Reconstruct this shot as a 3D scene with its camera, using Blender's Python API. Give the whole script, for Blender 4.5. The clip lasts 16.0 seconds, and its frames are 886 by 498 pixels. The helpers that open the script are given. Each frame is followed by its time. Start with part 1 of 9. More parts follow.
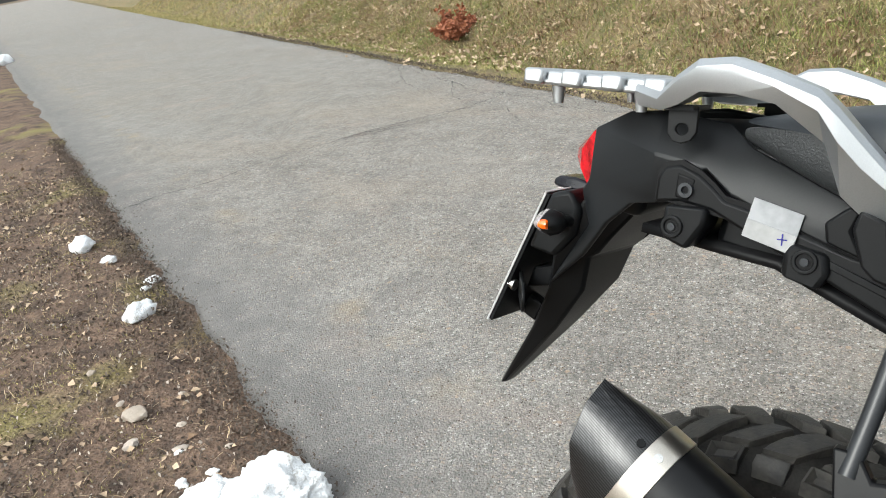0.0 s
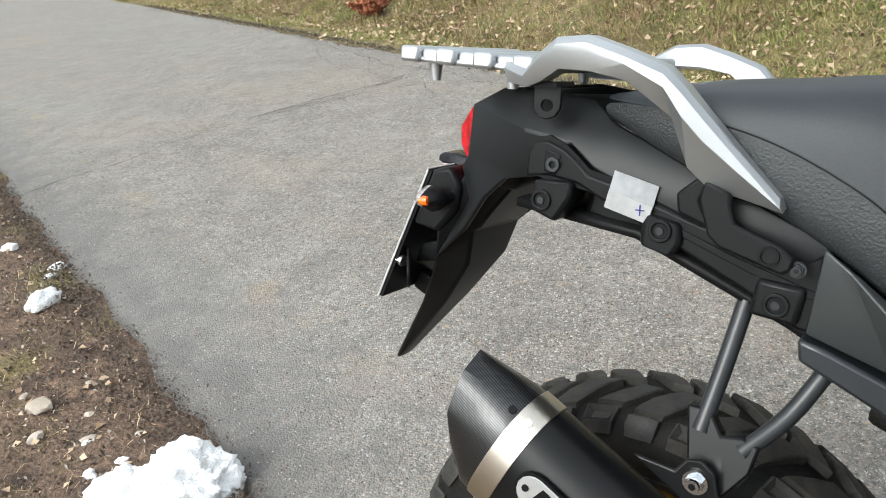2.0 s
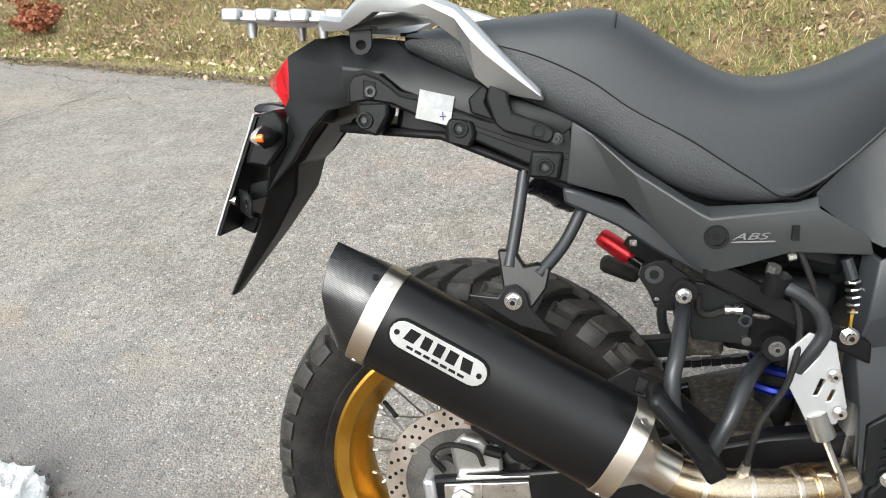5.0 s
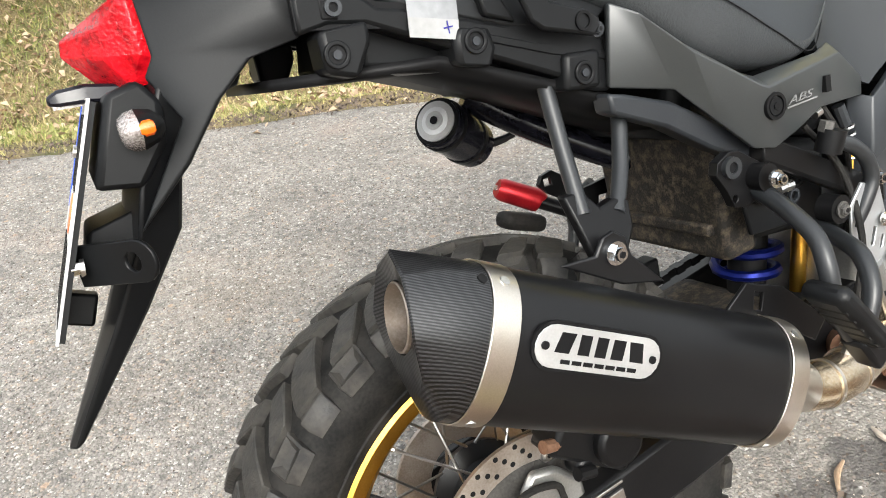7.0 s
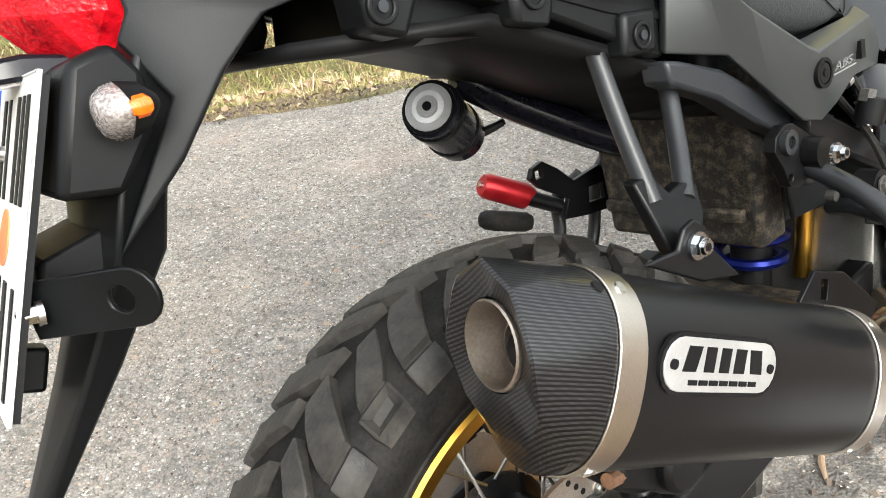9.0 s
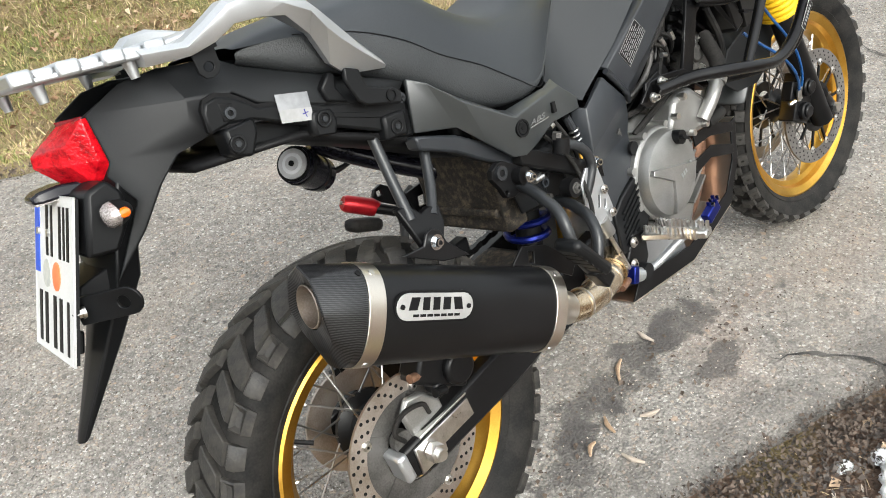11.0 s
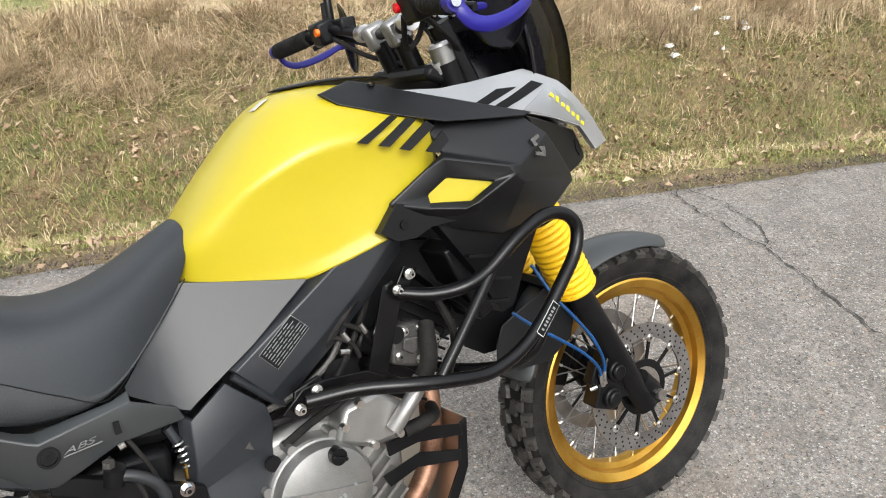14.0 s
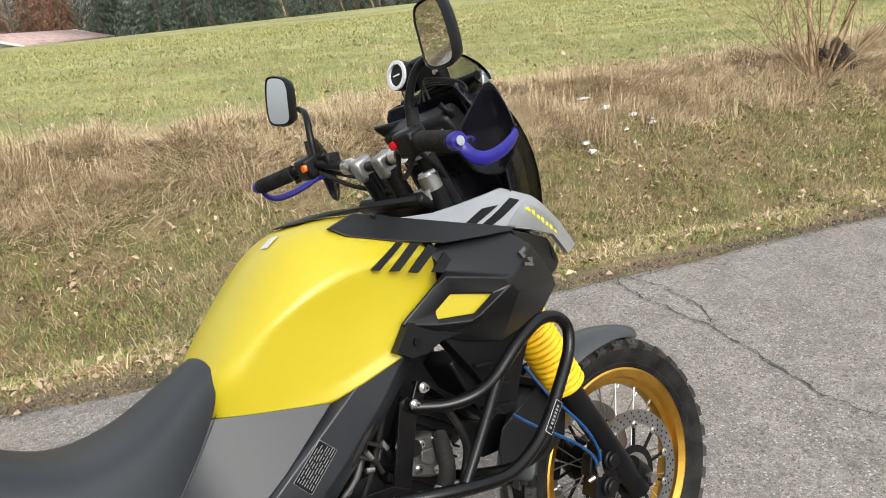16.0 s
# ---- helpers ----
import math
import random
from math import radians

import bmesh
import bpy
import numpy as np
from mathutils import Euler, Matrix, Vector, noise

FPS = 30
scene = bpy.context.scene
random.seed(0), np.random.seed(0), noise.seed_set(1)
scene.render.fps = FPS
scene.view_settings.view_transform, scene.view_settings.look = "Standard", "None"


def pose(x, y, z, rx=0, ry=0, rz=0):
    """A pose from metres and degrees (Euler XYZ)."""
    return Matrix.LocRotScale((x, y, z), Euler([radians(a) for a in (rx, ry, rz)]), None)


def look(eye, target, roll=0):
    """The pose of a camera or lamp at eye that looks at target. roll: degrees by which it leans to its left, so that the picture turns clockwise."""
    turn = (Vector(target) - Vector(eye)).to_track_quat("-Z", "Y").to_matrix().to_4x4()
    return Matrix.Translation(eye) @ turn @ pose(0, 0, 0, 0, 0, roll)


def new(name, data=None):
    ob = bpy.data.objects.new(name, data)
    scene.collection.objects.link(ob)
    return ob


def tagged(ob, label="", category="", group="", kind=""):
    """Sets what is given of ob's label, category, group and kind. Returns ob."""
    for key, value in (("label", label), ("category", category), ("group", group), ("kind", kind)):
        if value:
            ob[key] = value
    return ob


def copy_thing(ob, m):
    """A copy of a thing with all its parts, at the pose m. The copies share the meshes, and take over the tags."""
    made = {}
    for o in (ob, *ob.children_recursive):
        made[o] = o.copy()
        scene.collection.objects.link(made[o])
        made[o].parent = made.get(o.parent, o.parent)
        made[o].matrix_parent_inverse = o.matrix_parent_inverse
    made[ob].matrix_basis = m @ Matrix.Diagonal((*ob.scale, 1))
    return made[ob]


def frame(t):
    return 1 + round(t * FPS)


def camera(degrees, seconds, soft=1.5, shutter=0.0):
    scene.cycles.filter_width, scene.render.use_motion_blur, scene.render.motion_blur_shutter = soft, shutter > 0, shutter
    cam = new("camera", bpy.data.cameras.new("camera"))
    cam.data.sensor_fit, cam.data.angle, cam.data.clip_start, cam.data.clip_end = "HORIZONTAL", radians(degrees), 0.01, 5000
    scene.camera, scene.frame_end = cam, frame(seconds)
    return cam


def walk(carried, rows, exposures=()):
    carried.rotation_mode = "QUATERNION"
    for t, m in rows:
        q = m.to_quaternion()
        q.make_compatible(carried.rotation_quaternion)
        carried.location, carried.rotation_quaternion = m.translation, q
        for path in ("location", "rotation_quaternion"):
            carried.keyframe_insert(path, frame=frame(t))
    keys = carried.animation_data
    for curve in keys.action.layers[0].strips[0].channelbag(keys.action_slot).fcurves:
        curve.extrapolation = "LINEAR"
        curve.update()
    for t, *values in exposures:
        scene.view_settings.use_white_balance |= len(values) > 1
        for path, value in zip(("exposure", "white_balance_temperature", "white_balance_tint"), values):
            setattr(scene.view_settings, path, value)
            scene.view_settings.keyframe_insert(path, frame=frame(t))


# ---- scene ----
cam = camera(60.8, 16.0, soft=1.0, shutter=0.0)
PATH = [
    (0, (0.212, -0.621, 1.227), (-1.02, 0.694, 0.455), -10.5),
    (0.5, (0.226, -0.616, 1.237), (-0.978, 0.725, 0.468), -10.6),
    (1, (0.241, -0.612, 1.238), (-0.936, 0.756, 0.469), -10.4),
    (1.5, (0.251, -0.601, 1.239), (-0.888, 0.793, 0.462), -9.9),
    (2, (0.262, -0.597, 1.224), (-0.815, 0.798, 0.367), -9.9),
    (2.5, (0.269, -0.6, 1.216), (-0.765, 0.779, 0.282), -10.1),
    (3, (0.286, -0.604, 1.223), (-0.698, 0.8, 0.272), -9.5),
    (3.5, (0.304, -0.641, 1.238), (-0.585, 0.825, 0.287), -9.0),
    (4, (0.304, -0.748, 1.251), (-0.386, 0.829, 0.313), -8.7),
    (4.5, (0.288, -0.885, 1.241), (-0.227, 0.766, 0.319), -8.0),
    (4.7, (0.267, -0.899, 1.236), (-0.221, 0.761, 0.315), -7.8),
    (6.8, (-0.284, -0.558, 1.091), (0.416, 0.974, 0.088), -6.9),
    (7, (-0.313, -0.535, 1.077), (0.457, 0.969, 0.082), -6.8),
    (7.5, (-0.375, -0.489, 1.037), (0.477, 0.956, 0.025), -5.5),
    (8, (-0.37, -0.398, 1.003), (0.53, 1.02, -0.008), -4.9),
    (8.2, (-0.367, -0.343, 0.989), (0.567, 1.057, -0.017), -4.8),
    (10.3, (-0.423, -0.456, 1.17), (0.69, 0.772, 0.124), -5.3),
    (10.5, (-0.457, -0.544, 1.204), (0.644, 0.683, 0.143), -5.9),
    (11, (-0.504, -0.757, 1.283), (0.597, 0.458, 0.207), -8.1),
    (11.5, (-0.423, -0.883, 1.326), (0.688, 0.34, 0.271), -8.0),
    (12, (-0.281, -0.984, 1.36), (0.785, 0.311, 0.346), -6.1),
    (12.5, (-0.135, -0.968, 1.352), (0.873, 0.387, 0.358), -5.4),
    (13, (0.09, -0.937, 1.346), (1.079, 0.435, 0.355), -3.0),
    (13.5, (0.225, -0.954, 1.384), (1.233, 0.43, 0.429), -2.1),
    (14, (0.306, -1.001, 1.424), (1.356, 0.426, 0.587), -2.5),
    (14.5, (0.27, -0.992, 1.463), (1.409, 0.433, 0.746), -4.2),
    (15, (0.219, -0.983, 1.493), (1.414, 0.428, 0.846), -5.0),
    (15.5, (0.178, -0.971, 1.5), (1.417, 0.42, 0.891), -5.2),
    (16, (0.152, -0.975, 1.494), (1.418, 0.391, 0.887), -5.3),
]
exposures = [(0.0, 0.0, 6350, 4), (2.5, 0.06, 6300, 4), (4.5, 0.27, 6350, 5), (6.5, 0.52, 6600, 7), (7.5, 0.68, 6600, 7), (8.2, 0.77, 6600, 6), (9.5, 0.68, 6600, 6), (10.5, 0.57, 6550, 6), (11.2, 0.3, 6500, 6), (12.0, 0.25, 6400, 6), (13.3, 0.18, 6400, 7), (14.5, 0.0, 6500, 10), (16.0, -0.05, 6500, 9)]
walk(cam, [(t, look(eye, target, roll)) for t, eye, target, roll in PATH], exposures)

# ---- daylight: a bright overcast sky with a veiled sun ----
world = bpy.data.worlds.new("overcast_sky")
scene.world = world
world.use_nodes = True
wn, wl = world.node_tree.nodes, world.node_tree.links
wn.clear()
sky = wn.new("ShaderNodeTexSky")
sky.sky_type = "NISHITA"
sky.sun_disc = False
SUN_UP, SUN_TURN = 38.0, 200.0
sky.sun_elevation, sky.sun_rotation = radians(SUN_UP), radians(SUN_TURN)
sky.air_density, sky.dust_density, sky.ozone_density = 1.0, 3.0, 1.0
pale = wn.new("ShaderNodeHueSaturation")
pale.inputs["Saturation"].default_value = 0.18
background = wn.new("ShaderNodeBackground")
background.inputs["Strength"].default_value = 0.138
world_out = wn.new("ShaderNodeOutputWorld")
# an overcast sky is about three times as bright overhead as at the horizon
where = wn.new("ShaderNodeTexCoord")
split = wn.new("ShaderNodeSeparateXYZ")
height = wn.new("ShaderNodeMapRange")
height.inputs["From Min"].default_value, height.inputs["From Max"].default_value = 0.0, 1.0
height.inputs["To Min"].default_value, height.inputs["To Max"].default_value = 0.85, 4.3
shade = wn.new("ShaderNodeVectorMath")
shade.operation = "SCALE"
wl.new(where.outputs["Generated"], split.inputs["Vector"])
wl.new(split.outputs["Z"], height.inputs["Value"])
wl.new(sky.outputs["Color"], pale.inputs["Color"])
wl.new(pale.outputs["Color"], shade.inputs[0])
wl.new(height.outputs["Result"], shade.inputs["Scale"])
wl.new(shade.outputs["Vector"], background.inputs["Color"])
wl.new(background.outputs["Background"], world_out.inputs["Surface"])

sun_data = bpy.data.lights.new("sun", "SUN")
sun_data.energy, sun_data.angle, sun_data.color = 1.1, radians(25), (1.0, 0.965, 0.91)
sun = new("sun", sun_data)
away = Vector((math.sin(radians(SUN_TURN)) * math.cos(radians(SUN_UP)), math.cos(radians(SUN_TURN)) * math.cos(radians(SUN_UP)), math.sin(radians(SUN_UP))))
sun.matrix_world = look(away * 30, (0, 0, 0))

# ---- materials ----
def material(name, c1, c2, rough=(0.5, 0.6), metal=0.0, scale=12.0, fine=150.0, bump=0.15, coat=0.0, coords="Object", island=False, obj_rand=False, contrast=(0.35, 0.65), ior=1.45, dist=0.004):
    """A surface of two colours mixed by coarse and fine noise, with roughness between the two values and a fine relief."""
    m = bpy.data.materials.new(name)
    m.use_nodes = True
    n, l = m.node_tree.nodes, m.node_tree.links
    b = n["Principled BSDF"]
    tc = n.new("ShaderNodeTexCoord")
    n1, n2 = n.new("ShaderNodeTexNoise"), n.new("ShaderNodeTexNoise")
    n1.inputs["Scale"].default_value, n1.inputs["Detail"].default_value = scale, 5
    n2.inputs["Scale"].default_value, n2.inputs["Detail"].default_value = fine, 3
    for nd in (n1, n2):
        l.new(tc.outputs[coords], nd.inputs["Vector"])
    add = n.new("ShaderNodeMath")
    add.operation = "MULTIPLY_ADD"
    l.new(n2.outputs["Fac"], add.inputs[0])
    add.inputs[1].default_value = 0.45
    l.new(n1.outputs["Fac"], add.inputs[2])
    rng = n.new("ShaderNodeMapRange")
    rng.inputs["From Min"].default_value, rng.inputs["From Max"].default_value = contrast[0] + 0.22, contrast[1] + 0.22
    l.new(add.outputs[0], rng.inputs["Value"])
    fac = rng.outputs["Result"]
    if island or obj_rand:
        src = n.new("ShaderNodeNewGeometry").outputs["Random Per Island"] if island else n.new("ShaderNodeObjectInfo").outputs["Random"]
        half = n.new("ShaderNodeMix")
        half.inputs["Factor"].default_value = 0.7
        l.new(fac, half.inputs["A"])
        l.new(src, half.inputs["B"])
        fac = half.outputs["Result"]
    mix = n.new("ShaderNodeMix")
    mix.data_type = "RGBA"
    l.new(fac, mix.inputs["Factor"])
    mix.inputs["A"].default_value, mix.inputs["B"].default_value = (*c1, 1), (*c2, 1)
    l.new(mix.outputs["Result"], b.inputs["Base Color"])
    rr = n.new("ShaderNodeMapRange")
    rr.inputs["To Min"].default_value, rr.inputs["To Max"].default_value = rough
    l.new(n1.outputs["Fac"], rr.inputs["Value"])
    l.new(rr.outputs["Result"], b.inputs["Roughness"])
    b.inputs["Metallic"].default_value, b.inputs["Coat Weight"].default_value, b.inputs["IOR"].default_value = metal, coat, ior
    if bump:
        bp = n.new("ShaderNodeBump")
        bp.inputs["Strength"].default_value, bp.inputs["Distance"].default_value = bump, dist
        l.new(n2.outputs["Fac"], bp.inputs["Height"])
        l.new(bp.outputs["Normal"], b.inputs["Normal"])
    return m


def glassy(name, colour, rough=0.05, transmission=1.0, ior=1.45):
    m = material(name, colour, colour, (rough, rough + 0.02), bump=0, ior=ior)
    m.node_tree.nodes["Principled BSDF"].inputs["Transmission Weight"].default_value = transmission
    return m


M = dict(
    plastic=material("black_plastic", (0.004, 0.0043, 0.0048), (0.0075, 0.0079, 0.0086), (0.32, 0.46), scale=9, fine=900, bump=0.12, dist=0.0006, ior=1.28),
    fairing_plastic=material("satin_black_fairing", (0.004, 0.0044, 0.005), (0.0065, 0.007, 0.0078), (0.36, 0.46), scale=6, fine=900, bump=0.08, dist=0.0005, ior=1.42),
    cover_plastic=material("grey_side_cover_plastic", (0.024, 0.0265, 0.0275), (0.033, 0.0365, 0.0375), (0.32, 0.44), scale=5, fine=800, bump=0.08, dist=0.0004, ior=1.58),
    grey_plastic=material("dark_grey_plastic", (0.0045, 0.005, 0.0057), (0.0085, 0.0093, 0.0103), (0.36, 0.5), scale=7, fine=700, bump=0.1, dist=0.0005, ior=1.34),
    satin_panel=material("smooth_grey_panel", (0.0105, 0.0118, 0.0132), (0.0145, 0.0162, 0.018), (0.36, 0.46), scale=3, fine=900, bump=0.04, dist=0.0004, ior=1.46),
    vinyl=material("seat_vinyl", (0.022, 0.0248, 0.0282), (0.03, 0.0335, 0.0375), (0.4, 0.53), scale=5, fine=500, bump=0.12, dist=0.0006, ior=1.33),
    grain=material("grained_vinyl", (0.019, 0.021, 0.0228), (0.029, 0.0315, 0.0335), (0.4, 0.54), scale=8, fine=420, bump=0.7, dist=0.0012, ior=1.4),
    yellow=material("yellow_paint", (0.395, 0.324, 0.011), (0.43, 0.35, 0.015), (0.36, 0.44), scale=3, fine=1500, bump=0.0, coat=0.2),
    boot=material("yellow_rubber", (0.7, 0.41, 0.004), (0.75, 0.46, 0.01), (0.45, 0.6), scale=30, fine=300, bump=0.05),
    silver=material("silver_paint", (0.42, 0.435, 0.45), (0.5, 0.515, 0.53), (0.36, 0.46), metal=0.85, scale=6, fine=900, bump=0.05, dist=0.0004),
    silver_gloss=material("silver_gloss_paint", (0.27, 0.28, 0.29), (0.31, 0.32, 0.33), (0.25, 0.35), metal=0.3, scale=6, fine=900, bump=0.0, coat=0.4),
    frame=material("black_frame_paint", (0.004, 0.004, 0.0044), (0.007, 0.007, 0.0075), (0.26, 0.38), scale=14, fine=500, bump=0.05, dist=0.0006, ior=1.27),
    frame_grey=material("grey_frame_paint", (0.017, 0.019, 0.0225), (0.024, 0.0265, 0.03), (0.28, 0.4), metal=0.1, scale=10, fine=600, bump=0.05, dist=0.0006, ior=1.45),
    frame_mid=material("satin_grey_tube", (0.013, 0.0142, 0.016), (0.02, 0.0215, 0.0235), (0.28, 0.4), scale=12, fine=500, bump=0.05, dist=0.0006, ior=1.45),
    tube=material("powder_coated_tube", (0.003, 0.003, 0.0033), (0.005, 0.005, 0.0054), (0.2, 0.3), scale=20, fine=500, bump=0.05, dist=0.0006, ior=1.34),
    rubber=material("tyre_rubber", (0.005, 0.005, 0.005), (0.02, 0.0185, 0.017), (0.62, 0.8), scale=22, fine=260, bump=0.3, dist=0.001, ior=1.25),
    block=material("tread_rubber", (0.014, 0.0138, 0.0135), (0.044, 0.04, 0.035), (0.48, 0.7), scale=60, fine=190, bump=0.5, dist=0.0015, contrast=(0.25, 0.75), ior=1.4),
    mudded=material("mud_splashed_plastic", (0.014, 0.0125, 0.011), (0.1, 0.078, 0.055), (0.5, 0.9), scale=85, fine=420, bump=0.5, dist=0.0015, contrast=(0.45, 0.78), ior=1.35),
    dark_alu=material("dusty_dark_aluminium", (0.05, 0.048, 0.045), (0.12, 0.115, 0.11), (0.4, 0.55), metal=0.6, scale=20, fine=300, bump=0.15, dist=0.0006),
    mud=material("dried_mud", (0.035, 0.026, 0.018), (0.11, 0.085, 0.06), (0.85, 0.95), scale=25, fine=160, bump=0.8),
    gold=material("gold_anodised", (0.6, 0.33, 0.05), (0.7, 0.41, 0.08), (0.24, 0.36), metal=1.0, scale=20, fine=400, bump=0.04, dist=0.0005),
    steel=material("steel", (0.55, 0.54, 0.52), (0.72, 0.71, 0.69), (0.22, 0.38), metal=1.0, scale=60, fine=500, bump=0.05, dist=0.0005),
    spoke_steel=material("dull_spoke_steel", (0.3, 0.29, 0.28), (0.42, 0.41, 0.4), (0.25, 0.4), metal=1.0, scale=60, fine=500, bump=0),
    disc=material("worn_disc_steel", (0.3, 0.25, 0.21), (0.45, 0.4, 0.36), (0.35, 0.5), metal=0.9, scale=18, fine=400, bump=0.1, dist=0.0005),
    disc_front=material("brake_disc_steel", (0.2, 0.19, 0.185), (0.3, 0.29, 0.28), (0.35, 0.5), metal=0.9, scale=18, fine=400, bump=0.1, dist=0.0005),
    pale_metal=material("satin_aluminium_plate", (0.42, 0.42, 0.42), (0.5, 0.5, 0.5), (0.3, 0.4), metal=0.55, scale=20, fine=500, bump=0.03, dist=0.0003),
    alu=material("cast_aluminium", (0.22, 0.22, 0.212), (0.31, 0.305, 0.295), (0.34, 0.46), metal=0.8, scale=14, fine=500, bump=0.12, dist=0.0006),
    brushed=material("brushed_steel_band", (0.62, 0.57, 0.5), (0.74, 0.69, 0.62), (0.25, 0.36), metal=1.0, scale=10, fine=800, bump=0.05, dist=0.0004),
    pipe=material("heat_tinted_steel", (0.5, 0.38, 0.24), (0.68, 0.58, 0.45), (0.2, 0.32), metal=1.0, scale=9, fine=300, bump=0.04, dist=0.0005),
    rusty=material("rusty_header_pipe", (0.14, 0.07, 0.045), (0.3, 0.17, 0.11), (0.4, 0.55), metal=0.7, scale=25, fine=300, bump=0.15, dist=0.0008),
    can=material("matt_black_can", (0.004, 0.004, 0.0045), (0.0065, 0.0066, 0.0072), (0.26, 0.34), scale=8, fine=1200, bump=0.06, dist=0.0003, ior=1.33),
    red=material("red_lens", (0.2, 0.001, 0.004), (0.62, 0.006, 0.014), (0.08, 0.16), scale=55, fine=260, bump=0.5, dist=0.003, contrast=(0.3, 0.7), ior=1.4),
    red_anod=material("red_anodised", (0.32, 0.008, 0.015), (0.42, 0.015, 0.02), (0.3, 0.4), metal=0.6, scale=40, fine=300, bump=0.03),
    orange=material("orange_lens", (0.75, 0.1, 0.004), (0.8, 0.15, 0.008), (0.15, 0.25), scale=60, fine=500, bump=0.2, coat=0.5),
    lens=material("clear_facet_lens", (0.24, 0.21, 0.2), (0.5, 0.46, 0.45), (0.1, 0.2), metal=0.4, scale=420, fine=620, bump=0.4, coat=0.6),
    blue=material("blue_plastic", (0.01, 0.008, 0.16), (0.014, 0.011, 0.2), (0.35, 0.45), scale=20, fine=500, bump=0.05),
    blue_anod=material("blue_anodised", (0.004, 0.01, 0.11), (0.008, 0.016, 0.16), (0.25, 0.35), metal=0.7, scale=40, fine=400, bump=0.03),
    hose=material("blue_brake_hose", (0.003, 0.04, 0.14), (0.006, 0.06, 0.19), (0.3, 0.4), scale=60, fine=700, bump=0.1),
    chrome=material("zinc_plated_steel", (0.5, 0.53, 0.56), (0.62, 0.64, 0.66), (0.08, 0.15), metal=1.0, scale=30, fine=400, bump=0.0),
    tape=material("silver_tape", (0.15, 0.155, 0.165), (0.235, 0.24, 0.25), (0.4, 0.5), metal=0.15, scale=22, fine=90, bump=0.3, dist=0.002),
    white=material("white_sign_paint", (0.52, 0.52, 0.51), (0.6, 0.6, 0.59), (0.35, 0.45), scale=10, fine=300, bump=0),
    ink=material("black_print", (0.005, 0.005, 0.0055), (0.008, 0.008, 0.0085), (0.4, 0.5), bump=0, ior=1.22),
    print_grey=material("light_grey_print", (0.42, 0.42, 0.42), (0.5, 0.5, 0.5), (0.4, 0.5), bump=0),
    print_dim=material("dim_grey_print", (0.12, 0.12, 0.12), (0.17, 0.17, 0.17), (0.4, 0.5), bump=0),
    print_mid=material("mid_grey_print", (0.22, 0.22, 0.22), (0.28, 0.28, 0.28), (0.4, 0.5), bump=0),
    print_yellow=material("yellow_print", (0.7, 0.62, 0.01), (0.75, 0.66, 0.02), (0.4, 0.5), bump=0),
    eu_blue=material("plate_blue", (0.01, 0.06, 0.45), (0.015, 0.08, 0.5), (0.35, 0.45), bump=0),
    seal_orange=material("orange_seal", (0.75, 0.15, 0.05), (0.8, 0.2, 0.07), (0.4, 0.5), bump=0),
    seal_grey=material("grey_seal", (0.35, 0.36, 0.34), (0.45, 0.45, 0.4), (0.4, 0.5), scale=120, bump=0),
    gauge=material("gauge_face", (0.55, 0.56, 0.57), (0.62, 0.63, 0.64), (0.3, 0.4), bump=0),
    gloss_black=material("gloss_black", (0.006, 0.006, 0.009), (0.009, 0.009, 0.013), (0.1, 0.18), scale=10, bump=0, ior=1.35),
    clear_smoke=glassy("light_smoke_glass", (0.45, 0.46, 0.46), 0.03),
    screen=glassy("smoked_screen", (0.06, 0.065, 0.07), 0.03),
)
mirror_mat = material("mirror_glass", (0.86, 0.88, 0.9), (0.88, 0.9, 0.92), (0.01, 0.02), metal=1.0, bump=0)


